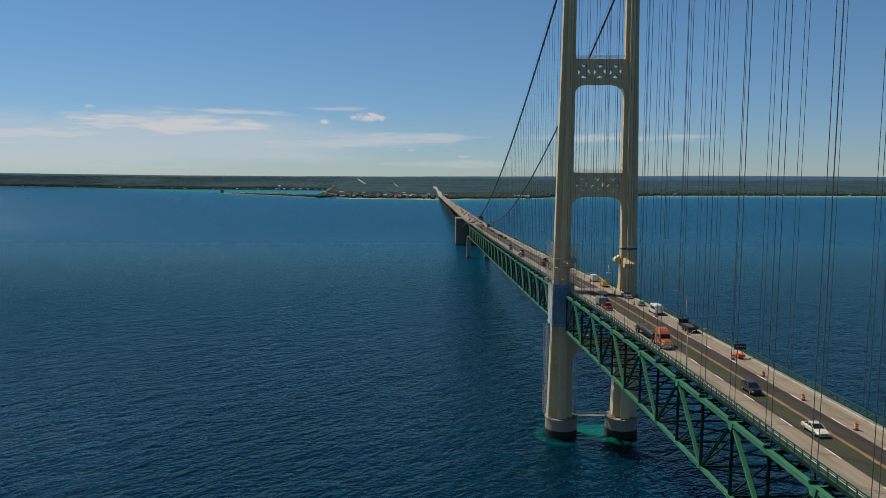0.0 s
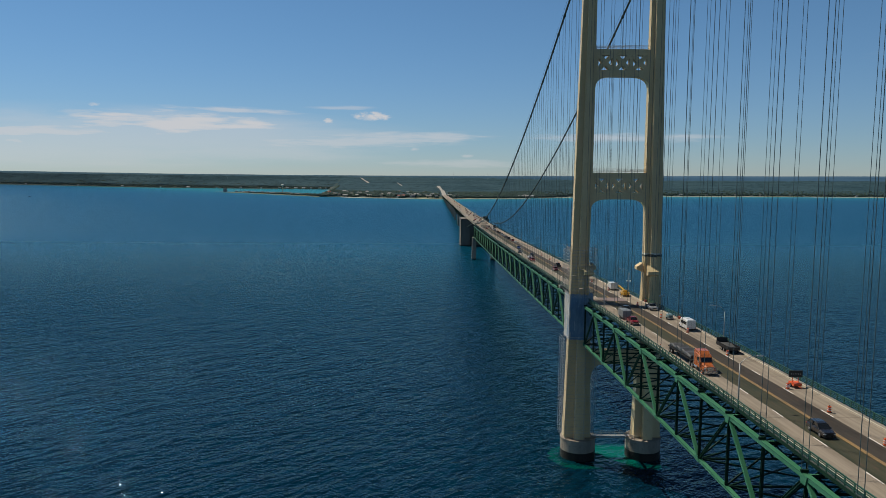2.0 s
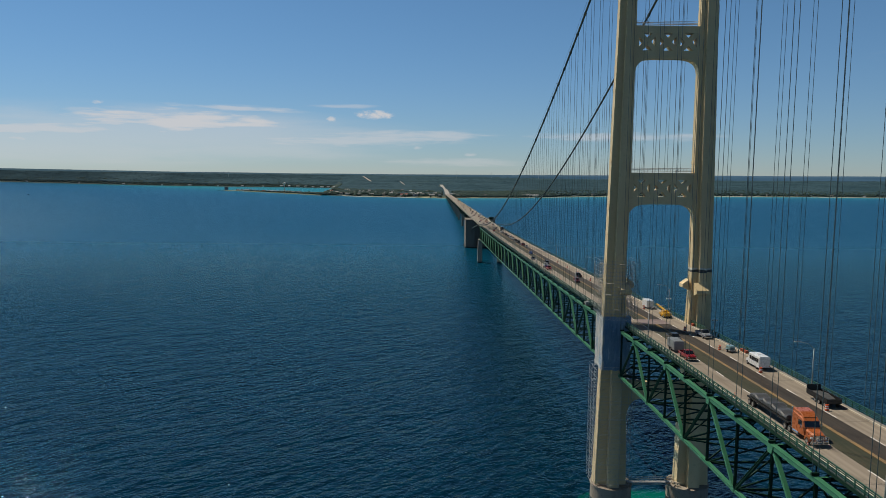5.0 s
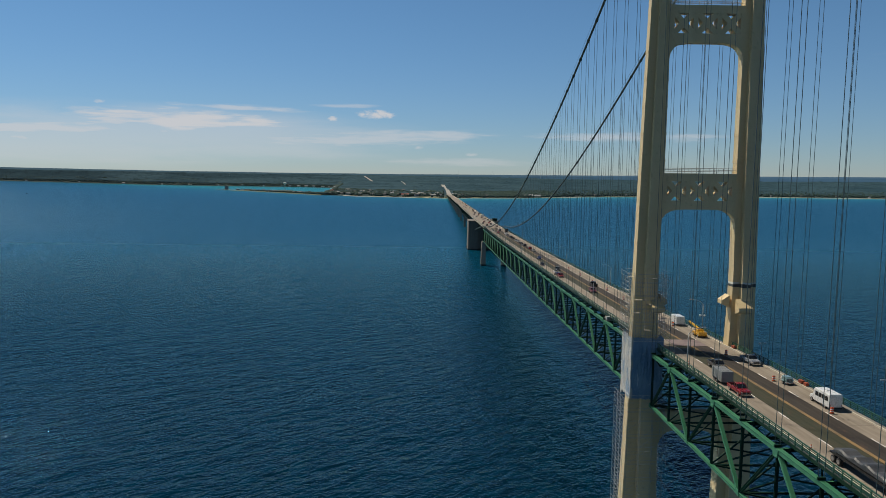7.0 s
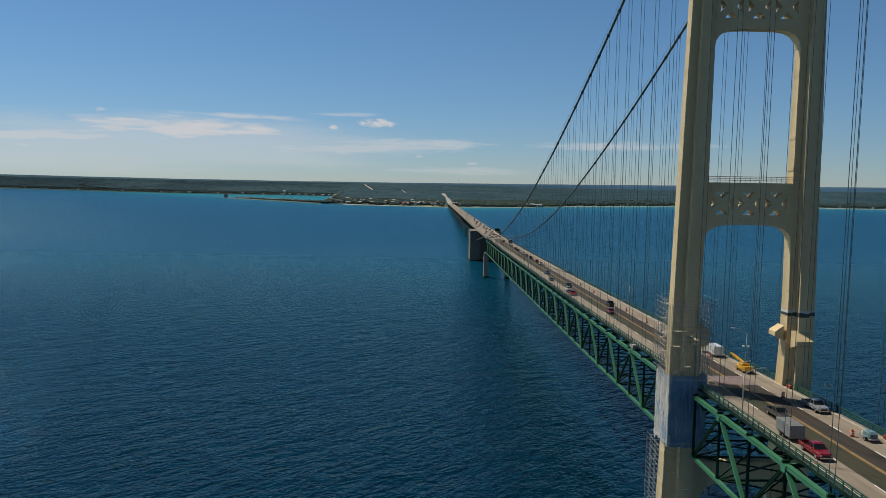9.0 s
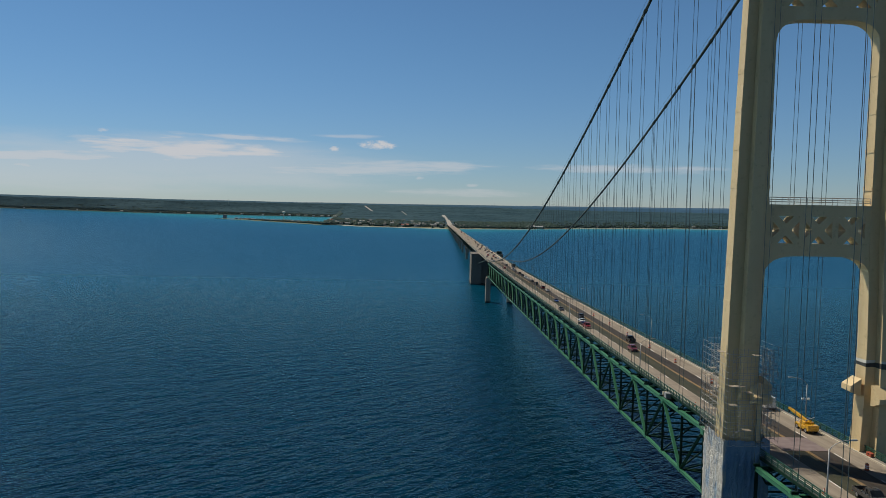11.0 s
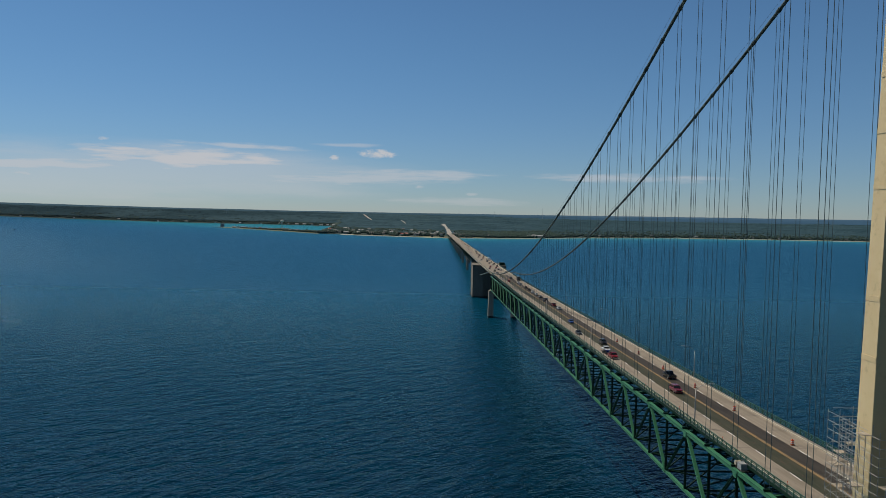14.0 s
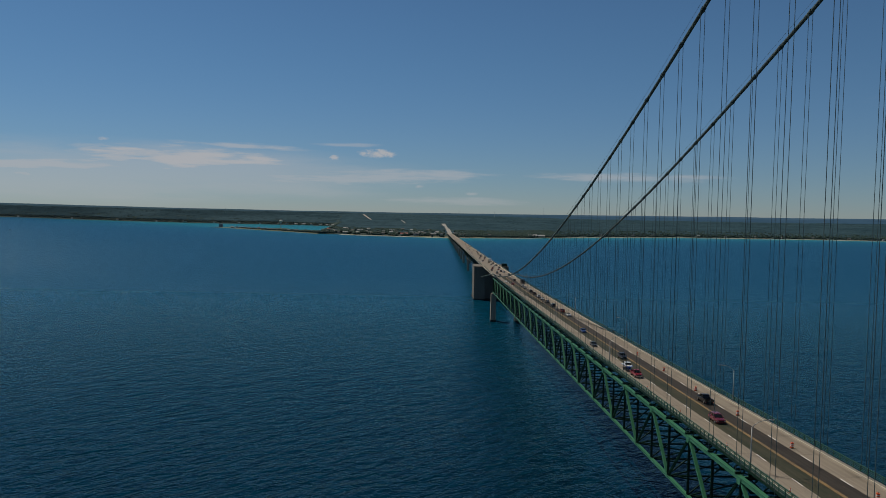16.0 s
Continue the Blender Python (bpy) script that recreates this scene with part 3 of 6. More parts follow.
for crown, top, drop in ARCHES:
    pierced = crown > 60
    band0, h = (crown + 2.0, 4.35) if pierced else (top, 0)
    web, x0 = arch_web(top, crown, drop, band0)
    s = part("strut", local(web, TM), M["ivory"], tower, "arched ivory strut with pierced crosses" if pierced else "arched ivory strut below the deck")
    if not pierced:
        continue
    t, cell, gap = 1.15, 4.25, 1.0
    part("top_beam", local(Geo().span(-x0, x0, TY - t, TY + t, band0 + h, top), TM), M["ivory"], s)
    start = -(3 * cell + 2 * gap) / 2
    edges = [-x0] + [start + k for i in range(3) for k in (i * (cell + gap), i * (cell + gap) + cell)] + [x0]
    for a, b in zip(edges[0::2], edges[1::2]):
        part("post", local(Geo().span(a, b, TY - t + 0.002, TY + t - 0.002, band0, band0 + h), TM), M["ivory"], s)
    for i in range(3):
        a = start + i * (cell + gap)
        cx, cz = a + cell / 2, band0 + h / 2
        for up in (0, 1):
            bar = Geo().beam((a + 0.1, TY, band0 + (h - 0.1 if up else 0.1)), (a + cell - 0.1, TY, band0 + (0.1 if up else h - 0.1)), 2 * t - (0.04 if up else 0.08), 1.25)
            part("cross_bar", local(bar, TM), M["ivory"], s)
        part("hub", local(Geo().loft([[(cx + 1.05 * math.cos(k * math.pi / 6), y, cz + 1.05 * math.sin(k * math.pi / 6)) for k in range(12)] for y in (TY - t + 0.06, TY + t - 0.06)]), TM), M["ivory"], s)
    xr = leg_plan(top)[1] - 0.1
    for y in (TY - 1.05, TY + 1.05):
        for z in (0.45, 0.8, 1.15):
            part("rail", local(Geo().tube((-xr, y, top + z), (xr, y, top + z), 0.045, 6), TM), M["galv"], s)
        for x in steps(-xr, xr, 2.0):
            part("rail_post", local(Geo().tube((x, y, top), (x, y, top + 1.15), 0.04, 6), TM), M["galv"], s)

# concrete piers of the tower
for side in (-1, 1):
    pier = thing("tower_pier", "round pale concrete tower pier with a dark wet foot", "pier", "piers of the tower", at=pose(side * 10.4, TY, 0))
    g = Geo().loft([ring(0, 0, 2.5, 5.45, 40), ring(0, 0, 6.1, 5.45, 40), ring(0, 0, 6.5, 5.25, 40)])
    part("shaft", g, M["pier"], pier)
    part("foot", Geo().loft([ring(0, 0, -9, 5.47, 40), ring(0, 0, 2.5, 5.47, 40)]), M["wet"], pier, "dark wet waterline band")
    part("kerb_ring", Geo().loft([ring(0, 0, 6.1, 5.6, 40), ring(0, 0, 6.45, 5.6, 40), ring(0, 0, 6.45, 5.3, 40)]), M["pier"], pier)
for side, count in ((1, 9), (-1, 4)):
    stack = thing("timber_stack", "loose weathered timbers lying on the pier top", "timber", "timbers on the piers", at=pose(side * 10.4 - 4.3, TY - 2.2, 6.5))
    for i in range(count):
        a = radians(50 + 26 * noise.noise((i * 1.3, side, 0)) + 12 * i)
        part("timber", Geo().box((0.25 * (i % 3), 0.3 * (i % 4) - 0.4, 0.12 + 0.1 * i), (2.4, 0.22, 0.09), a), M["plank"], stack)
walkway = thing("pier_walkway", "slender grey steel footbridge between the tower piers", "footbridge", at=pose(0, TY, 6.6))
g = Geo().span(-6.0, 6.0, -0.7, 0.7, -0.15, 0.0)
part("floor", g, M["galv"], walkway)
for y in (-0.7, 0.7):
    g = Geo()
    for z in (0.55, 1.1):
        g.tube((-6, y, z), (6, y, z), 0.04, 6)
    for x in steps(-6, 6, 1.5):
        g.tube((x, y, 0), (x, y, 1.1), 0.04, 6)
    part("rail", g, M["galv"], walkway)
    part("truss_side", Geo().beam((-6, y, -0.5), (6, y, -0.5), 0.12, 0.3), M["galv"], walkway)


# ---- stiffening trusses ----


def member_box(length, w, h):
    """A plain box member along +x from the origin."""
    g = Geo()
    return g.hexa([(0, -w / 2, -h / 2), (length, -w / 2, -h / 2), (length, w / 2, -h / 2), (0, w / 2, -h / 2), (0, -w / 2, h / 2), (length, -w / 2, h / 2), (length, w / 2, h / 2), (0, w / 2, h / 2)])


def member_laced(length, w, h):
    """Two webs and two perforated covers, along +x."""
    g = Geo()
    for s in (-1, 1):
        g.span(0, length, s * w / 2 - 0.05, s * w / 2 + 0.05, -h / 2, h / 2)
    for s in (-1, 1):
        for q in (-1, 1):
            a, b = sorted((s * (h / 2), s * (h / 2 - 0.05)))
            c, d = sorted((q * (w / 2 - 0.05), q * (w / 2 - 0.24)))
            g.span(0.0, length, c, d, a, b)
        x = 0.5
        while x < length - 1.2:
            a, b = sorted((s * (h / 2), s * (h / 2 - 0.05)))
            g.span(x, x + 0.62, -w / 2 + 0.24, w / 2 - 0.24, a, b)
            x += 1.15
    return g


def member_h(length, w, h):
    """An H section along +x: flanges across y, web between."""
    g = Geo()
    for s in (-1, 1):
        a, b = sorted((s * h / 2, s * (h / 2 - 0.06)))
        g.span(0, length, -w / 2, w / 2, a, b)
    g.span(0, length, -0.04, 0.04, -h / 2 + 0.06, h / 2 - 0.06)
    return g


def ready(name, geo, mat):
    me = geo.mesh(name)
    me.materials.append(mat)
    return me


def along(a, b):
    """The pose that lays +x along a to b, with +y across the bridge."""
    a, b = Vector(a), Vector(b)
    d = (b - a).normalized()
    z = d.cross(Vector((1, 0, 0)))
    z = (z if z.length > 1e-3 else Vector((0, 0, 1))).normalized()
    y = z.cross(d)
    m = Matrix((d, y, z)).transposed().to_4x4()
    m.translation = a
    return m


DIAG = math.hypot(PANEL, DEPTH) - 0.5
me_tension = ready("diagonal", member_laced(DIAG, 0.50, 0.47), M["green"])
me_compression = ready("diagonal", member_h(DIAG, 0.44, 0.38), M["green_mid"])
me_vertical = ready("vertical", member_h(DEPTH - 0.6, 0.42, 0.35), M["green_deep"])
me_gusset = ready("gusset_plate", Geo().hexa([(0, -0.55, -0.95), (0.06, -0.55, -0.95), (0.06, 0.55, -0.95), (0, 0.55, -0.95), (0, -0.95, 0.30), (0.06, -0.95, 0.30), (0.06, 0.95, 0.30), (0, 0.95, 0.30)]), M["green"])


def floor_frame():
    """A floor truss across the bridge below the deck."""
    g = Geo()
    w = TX - 0.3
    g.beam((-w, 0, 0.05), (w, 0, 0.05), 0.34, 0.5)
    g.beam((-w + 1.2, 0, -2.3), (w - 1.2, 0, -2.3), 0.3, 0.34)
    xs = steps(-w + 1.2, w - 1.2, 2.2)
    for i, (a, b) in enumerate(zip(xs, xs[1:])):
        g.beam((a, 0, -2.2 if i % 2 else -0.1), (b, 0, -0.1 if i % 2 else -2.2), 0.2, 0.2)
    for s in (-1, 1):
        g.beam((s * w, 0, -0.1), (s * (w - 1.2), 0, -2.3), 0.24, 0.24)
        g.beam((s * 6.9, 0, 0.2), (s * 6.9, 0, 0.75), 0.3, 0.3)
    return g


def sway_frame():
    g = Geo()
    w = TX - 0.2
    b = -DEPTH
    g.beam((-w, 0, b), (w, 0, b), 0.28, 0.34)
    g.beam((-w, 0, b + 0.4), (0, 0, -2.5), 0.24, 0.24)
    g.beam((w, 0, b + 0.4), (0, 0, -2.5), 0.24, 0.24)
    return g


def outrigger():
    g = Geo()
    g.beam((0, 0, 0.12), (1.35, 0, 0.12), 0.34, 0.42)
    return g


def bottom_brace():
    g = Geo()
    for s in (-1, 1):
        g.beam((-s * TX, 0, 0), (s * TX, PANEL, 0), 0.26, 0.26)
    return g


def top_brace(s):
    return Geo().beam((s * TX, 0, 0), (s * 4.0, PANEL, -0.6), 0.22, 0.2)


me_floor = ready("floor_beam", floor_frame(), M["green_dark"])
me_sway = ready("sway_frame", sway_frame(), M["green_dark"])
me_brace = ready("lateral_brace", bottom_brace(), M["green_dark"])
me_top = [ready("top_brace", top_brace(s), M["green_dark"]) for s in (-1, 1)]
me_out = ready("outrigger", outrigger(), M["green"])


def chord_line(ys, x, dz, w, h):
    """A chord as a box girder with a projecting top plate."""
    sec = [(-w / 2, -h / 2), (w / 2, -h / 2), (w / 2, h / 2 - 0.08), (w / 2 + 0.06, h / 2 - 0.08), (w / 2 + 0.06, h / 2), (-w / 2 - 0.06, h / 2), (-w / 2 - 0.06, h / 2 - 0.08), (-w / 2, h / 2 - 0.08)]
    return Geo().loft([[(x + a, y, chord(y) + dz + b) for a, b in sec] for y in ys])


def stiffening_truss(nodes, first_top, label, ends):
    """One truss span: nodes along y, top joints at every second one."""
    span = thing("stiffening_truss", label, "bridge truss", "stiffening trusses", at=pose(0, nodes[0], chord(nodes[0])))
    inv = span.matrix_basis.inverted()

    def put(name, me, m):
        part(name, me, None, span, at=inv @ m)

    ys = [ends[0]] + nodes + [ends[1]]
    for x in (-TX, TX):
        for name, dz, w, h in (("top_chord", 0, 0.66, 0.70), ("bottom_chord", -DEPTH, 0.58, 0.56)):
            part(name, local(chord_line(ys, x, dz, w, h), span.matrix_basis), M["green"], span)
        for i, y in enumerate(nodes):
            zt = chord(y)
            put("vertical", me_vertical, along((x, y, zt - 0.3), (x, y, zt - DEPTH)))
            top = i % 2 == first_top
            if top:
                for s in (-1, 1):
                    put("gusset_plate", me_gusset, Matrix.Translation((x + s * 0.40 - (0 if s > 0 else 0.06), y, zt)))
                for dy in (-PANEL, PANEL):
                    if min(ends) - 1 < y + dy < max(ends) + 1:
                        a, b = Vector((x, y, zt)), Vector((x, y + dy, chord(y + dy) - DEPTH))
                        d = (b - a).normalized()
                        put("diagonal", me_tension if dy < 0 else me_compression, along(a + d * 0.25, b))
            else:
                for s in (-1, 1):
                    put("gusset_plate", me_gusset, Matrix.Translation((x + s * 0.36 - (0 if s > 0 else 0.06), y, zt - DEPTH)) @ Matrix.Diagonal((1, 0.75, -0.8, 1)))
    for i, y in enumerate(nodes):
        put("floor_beam", me_floor, Matrix.Translation((0, y, chord(y))))
        put("sway_frame", me_sway, Matrix.Translation((0, y, chord(y))))
        put("lateral_brace", me_brace, along_y(y, -DEPTH))
        for k, s in enumerate((-1, 1)):
            put("top_brace", me_top[k], along_y(y, -0.3))
            put("outrigger", me_out, Matrix.Translation((s * (TX - 0.4), y, chord(y))) @ Matrix.Diagonal((-s, 1, 1, 1)))
    return span


def along_y(y, dz):
    """A pose at y on the chord's line that follows its slope to the next node."""
    z0, z1 = chord(y) + dz, chord(y + PANEL) + dz
    m = Matrix.Identity(4)
    m[2][1] = (z1 - z0) / PANEL
    m.translation = (0, y, z0)
    return m


NORTH = [-1.5 - PANEL * k for k in range(26)][::-1]
SOUTH = [8.3 + PANEL * k for k in range(47)]
stiffening_truss(NORTH, 0, "green riveted steel stiffening truss of the main span", (NORTH[0] - 3, -1.9))
stiffening_truss(SOUTH, 1, "green riveted steel stiffening truss of the side span", (7.4, SOUTH[-1] + 0.5))


# ---- deck ----
KERB, EDGE, LANE = 7.95, 9.0, 3.75
dk = steps(NORTH[0] - 3, BENT + 2, 11.7)


def deck_strip(name, x0, x1, z0, z1, mat, label, ys=None, cat="road"):
    sec = [(x0, z0), (x1, z0), (x1, z1), (x0, z1)]
    return tagged(part(name, Geo().ribbon(sec, ys or dk, deck), mat, fix=True), label, cat, kind="structure")


deck_strip("road_lane_east", -KERB, -LANE, -0.3, 0.0, M["lane"], "sunlit grey-beige concrete outer traffic lane")
deck_strip("road_lane_west", LANE, KERB, -0.3, 0.0, M["lane"], "sunlit grey-beige concrete outer traffic lane")
deck_strip("road_grating_east", -LANE + 0.002, -0.32, -0.2, -0.004, M["grate_green"], "dark olive open steel grating inner lane")
deck_strip("road_grating_west", 0.32, LANE - 0.002, -0.2, -0.004, M["grate_brown"], "dark brown open steel grating inner lane")
deck_strip("median", -0.318, 0.318, -0.2, 0.05, M["median"], "worn ochre painted strip between the traffic directions", cat="median")
for s in (-1, 1):
    a, b = sorted((s * KERB, s * (KERB + 0.28)))
    deck_strip("kerb_east" if s < 0 else "kerb_west", a, b, -0.3, 0.22, M["kerb"], "pale painted bridge kerb", cat="kerb")
    a, b = sorted((s * (KERB + 0.282), s * EDGE))
    deck_strip("walkway_east" if s < 0 else "walkway_west", a, b, -0.25, 0.16, M["walkway"], "narrow grey walkway beside the kerb", cat="walkway")
    a, b = sorted((s * EDGE, s * (EDGE + 0.2)))
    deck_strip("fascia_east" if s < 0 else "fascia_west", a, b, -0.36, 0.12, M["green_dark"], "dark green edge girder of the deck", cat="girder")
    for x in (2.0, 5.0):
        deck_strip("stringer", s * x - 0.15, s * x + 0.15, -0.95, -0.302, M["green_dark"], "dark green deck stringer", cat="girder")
dash = Geo().span(-0.075, 0.075, 0, 3.6, -0.02, 0.006)
me_dash = ready("lane_dash", dash, M["white_paint"])
marks = thing("lane_marking", "white dashed lane lines worn by traffic", "road marking", kind="structure")
for s in (-1, 1):
    y = NORTH[0]
    while y < BENT:
        m = Matrix.Identity(4)
        m[2][1] = (deck(y + 3.6) - deck(y)) / 3.6
        m.translation = (s * (LANE + 0.12), y, deck(y))
        part("lane_dash", me_dash, None, marks, at=m)
        y += 12.2


# ---- railings ----


def bridge_railing(s, y0, y1, near0, near1):
    rail = thing("bridge_railing", "green steel bridge railing with posts and four rails", "railing", "railings along the deck", at=pose(s * (EDGE + 0.02), y0, deck(y0)))
    ys = steps(y0, y1, 11.7)
    x = s * (EDGE + 0.02)
    for z, r in ((1.25, 0.075), (0.95, 0.045), (0.68, 0.045), (0.42, 0.045)):
        part("rail", local(Geo().loft([[(x + a, y, deck(y) + z + b) for a, b in ((-r, -r), (r, -r), (r, r), (-r, r))] for y in ys]), rail.matrix_basis), M["rail_green"], rail)
    post = Geo().span(-0.06, 0.06, -0.09, 0.09, -0.5, 1.22)
    me = ready("post", post, M["rail_green"])
    far = Geo()
    y = y0
    inv = rail.matrix_basis.inverted()
    while y < y1:
        if near0 < y < near1:
            part("post", me, None, rail, at=inv @ Matrix.Translation((x, y, deck(y))))
        else:
            far.span(x - 0.06, x + 0.06, y - 0.09, y + 0.09, deck(y) - 0.5, deck(y) + 1.22)
        y += 1.95
    tagged(part("balustrade_run", local(far, rail.matrix_basis), M["rail_green"], rail, fix=False), kind="stuff")


for s in (-1, 1):
    bridge_railing(s, NORTH[0], BENT + 2, -150, 130)


# ---- cables and suspenders ----


def cable_height(y):
    d = y - TY
    if d >= 0:
        if y > BENT:
            return cable_height(BENT) - (y - BENT) * 0.105
        return 160.7 - 0.3944 * d + 2.66e-4 * d * d + 9.0e-8 * d ** 3
    u = (d + 579.0) / 579.0
    return 60.0 + 100.7 * u * u


HANGERS = [-1.5 - 11.65 * k for k in range(25)][::-1] + [9.7 + 11.66 * k for k in range(46)]
for s in (-1, 1):
    cable = thing("main_cable", "thick dark grey-green suspension cable with clamped bands", "cable", "main cables", at=pose(s * TX, TY, 160.7))
    pts = [(s * TX, y, cable_height(y)) for y in steps(-330, TY, 8) + steps(TY, BENT, 8)[1:]] + [(s * TX, 690, cable_height(690))]
    part("wrapped_cable", local(Geo().path(pts, 0.36, 10), cable.matrix_basis), M["cable"], cable, smooth=True)
    for off in (-0.45, 0.45):
        hand = [(s * TX + off, y, cable_height(y) + 1.15) for y in steps(TY + 3, BENT - 20, 11.7)]
        part("hand_rope", local(Geo().path(hand, 0.025, 5), cable.matrix_basis), M["cable"], cable)
    for y in HANGERS:
        z = cable_height(y)
        if z < chord(y) + 1.2:
            continue
        slope = (cable_height(y + 0.5) - cable_height(y - 0.5))
        d = Vector((0, 1, slope)).normalized()
        c = Vector((s * TX, y, z))
        if y > -40:
            part("cable_band", local(Geo().tube(c - d * 0.5, c + d * 0.5, 0.47, 12), cable.matrix_basis), M["cable"], cable)
        sus = thing("suspender", "pair of thin taut steel suspender ropes", "suspender", "suspender ropes of the bridge", at=pose(s * TX, y, chord(y) + 0.4))
        for q in (-1, 1):
            part("rope", Geo().tube((q * 0.40, 0, 0), (q * 0.40, 0, z - chord(y) - 0.4), 0.047, 6), M["rope"], sus)
        part("socket", Geo().span(-0.5, 0.5, -0.16, 0.16, 0, 0.35), M["green_dark"], sus)


# ---- cable bent pier, anchorage, approach ----
bent = thing("cable_bent_pier", "pair of plain concrete pier shafts below the truss end", "pier", at=pose(0, BENT, 0))
for s in (-1, 1):
    g = Geo().loft([[(s * 10.0 + a * w, b * l, z) for a, b in ((-1, -1), (1, -1), (1, 1), (-1, 1))] for z, w, l in ((1.2, 2.3, 3.2), (chord(BENT) - DEPTH - 0.6, 2.0, 2.8))])
    shaft = part("shaft", g, M["pier"], bent)
    part("wet_foot", Geo().span(s * 10 - 2.45, s * 10 + 2.45, -3.4, 3.4, -6, 1.2), M["wet"], shaft)
part("cross_beam", Geo().span(-8.0, 8.0, -1.6, 1.6, chord(BENT) - DEPTH - 3.2, chord(BENT) - DEPTH - 0.6), M["pier"], bent)

anchor = thing("anchorage", "huge pale concrete cable anchorage block standing in the water", "anchorage", at=pose(0, ANCHOR, 0))
ztop = deck(ANCHOR) - 0.8
for s in (-1, 1):
    a, b = sorted((s * 6.5, s * 17.8))
    part("side_block", Geo().span(a, b, 0, 36, 1.0, ztop - (0 if s < 0 else 0.0)), M["shade_concrete"], anchor)
part("middle_block", Geo().span(-6.5, 6.5, 6, 36, 1.0, ztop - 2.2), M["shade_concrete"], anchor)
part("base", Geo().span(-18.6, 18.6, -0.8, 37, -8, 1.0), M["wet"], anchor, "dark wet base course")
part("coping", Geo().span(-18.0, -9.0, -0.2, 36.2, ztop, ztop + 0.5), M["shade_concrete"], anchor)
part("coping", Geo().span(9.0, 18.0, -0.2, 36.2, ztop, ztop + 0.5), M["shade_concrete"], anchor)
shed = part("winch_house", Geo().span(11.0, 16.5, 3, 10, ztop + 0.5, ztop + 3.4), M["green_dark"], anchor)
part("vent", Geo().tube((13, 15, ztop + 0.5), (13, 15, ztop + 3.0), 0.7, 12), M["black"], anchor)

ap = steps(BENT + 2, 2790, 30)
deck_strip("road_approach", -KERB, KERB, -0.45, -0.002, M["lane"], "pale concrete approach roadway towards the shore", ap)
deck_strip("road_approach_line", -0.15, 0.15, -0.02, 0.012, M["median"], "faded yellow centre line", ap, "road marking")
for s in (-1, 1):
    a, b = sorted((s * KERB, s * (EDGE + 0.1)))
    deck_strip("approach_kerb", a, b, -0.6, 0.25, M["kerb"], "pale concrete approach kerb", ap, "kerb")
    bridge = thing("approach_railing", "low green steel railing on the approach", "railing", at=pose(s * EDGE, BENT + 2, deck(BENT)))
    for z in (1.2, 0.75):
        part("rail", local(Geo().loft([[(s * EDGE + a, y, deck(y) + z + b) for a, b in ((-0.06, -0.08), (0.06, -0.08), (0.06, 0.08), (-0.06, 0.08))] for y in ap]), bridge.matrix_basis), M["rail_green"], bridge)
    far = Geo()
    for y in steps(BENT + 4, 2700, 4):
        far.box((s * EDGE, y, deck(y) + 0.6), (0.12, 0.16, 1.2))
    tagged(part("balustrade_run", local(far, bridge.matrix_basis), M["rail_green"], bridge, fix=False), kind="stuff")
piers = [ANCHOR + 36] + [ANCHOR + 36 + 171 * k for k in range(1, 4)] + [ANCHOR + 36 + 513 + 110 * k for k in range(1, 13)]
for k, (a, b) in enumerate(zip(piers, piers[1:])):
    n = 12 if b - a > 120 else 8
    depth = 12 if n == 12 else 9
    tr = thing("approach_truss", "dark green deck truss of an approach span", "bridge truss", "approach truss spans", at=pose(0, a, deck(a)))
    inv = tr.matrix_basis
    ys = steps(a + 0.6, b - 0.6, (b - a) / n)
    for s in (-1, 1):
        x = s * 5.5
        part("top_chord", local(Geo().beam((x, ys[0], deck(ys[0]) - 1.6), (x, ys[-1], deck(ys[-1]) - 1.6), 0.6, 0.8), inv), M["green_dark"], tr)
        part("bottom_chord", local(Geo().beam((x, ys[0], deck(ys[0]) - depth), (x, ys[-1], deck(ys[-1]) - depth), 0.6, 0.8), inv), M["green_dark"], tr)
        w = Geo()
        for i, y in enumerate(ys):
            w.beam((x, y, deck(y) - 1.6), (x, y, deck(y) - depth), 0.4, 0.4)
            if i:
                p = ys[i - 1]
                w.beam((x, p, deck(p) - (1.6 if i % 2 else depth)), (x, y, deck(y) - (depth if i % 2 else 1.6)), 0.45, 0.45)
        part("web", local(w, inv), M["green_dark"], tr)
    pr = thing("approach_pier", "plain concrete approach pier", "pier", "approach piers", at=pose(0, b, 0))
    zt = deck(b) - depth - 0.4
    for s in (-1, 1):
        part("shaft", Geo().loft([[(s * 5.5 + c * 1.7, e * 2.0, z) for c, e in ((-1, -1), (1, -1), (1, 1), (-1, 1))] for z in (-6, zt)]), M["pier"], pr)
    part("cap", Geo().span(-7.4, 7.4, -2.2, 2.2, zt, zt + 0.39), M["pier"], pr)

# ---- far shore: woods, town, harbour ----


def foliage(name, tones, rough=0.9):
    k = Nodes(name)
    isl = k.island()
    pos = k.position()
    n = k.noise(k.mapping(pos, (0.006, 0.006, 0)), 1.0, 4)
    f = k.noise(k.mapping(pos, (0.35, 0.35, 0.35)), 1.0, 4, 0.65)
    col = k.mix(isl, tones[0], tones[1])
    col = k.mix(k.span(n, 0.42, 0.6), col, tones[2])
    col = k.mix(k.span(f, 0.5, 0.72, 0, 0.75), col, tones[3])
    return k.done(col, rough, 0, k.bump(f, 0.5, 0.8), 0.15)


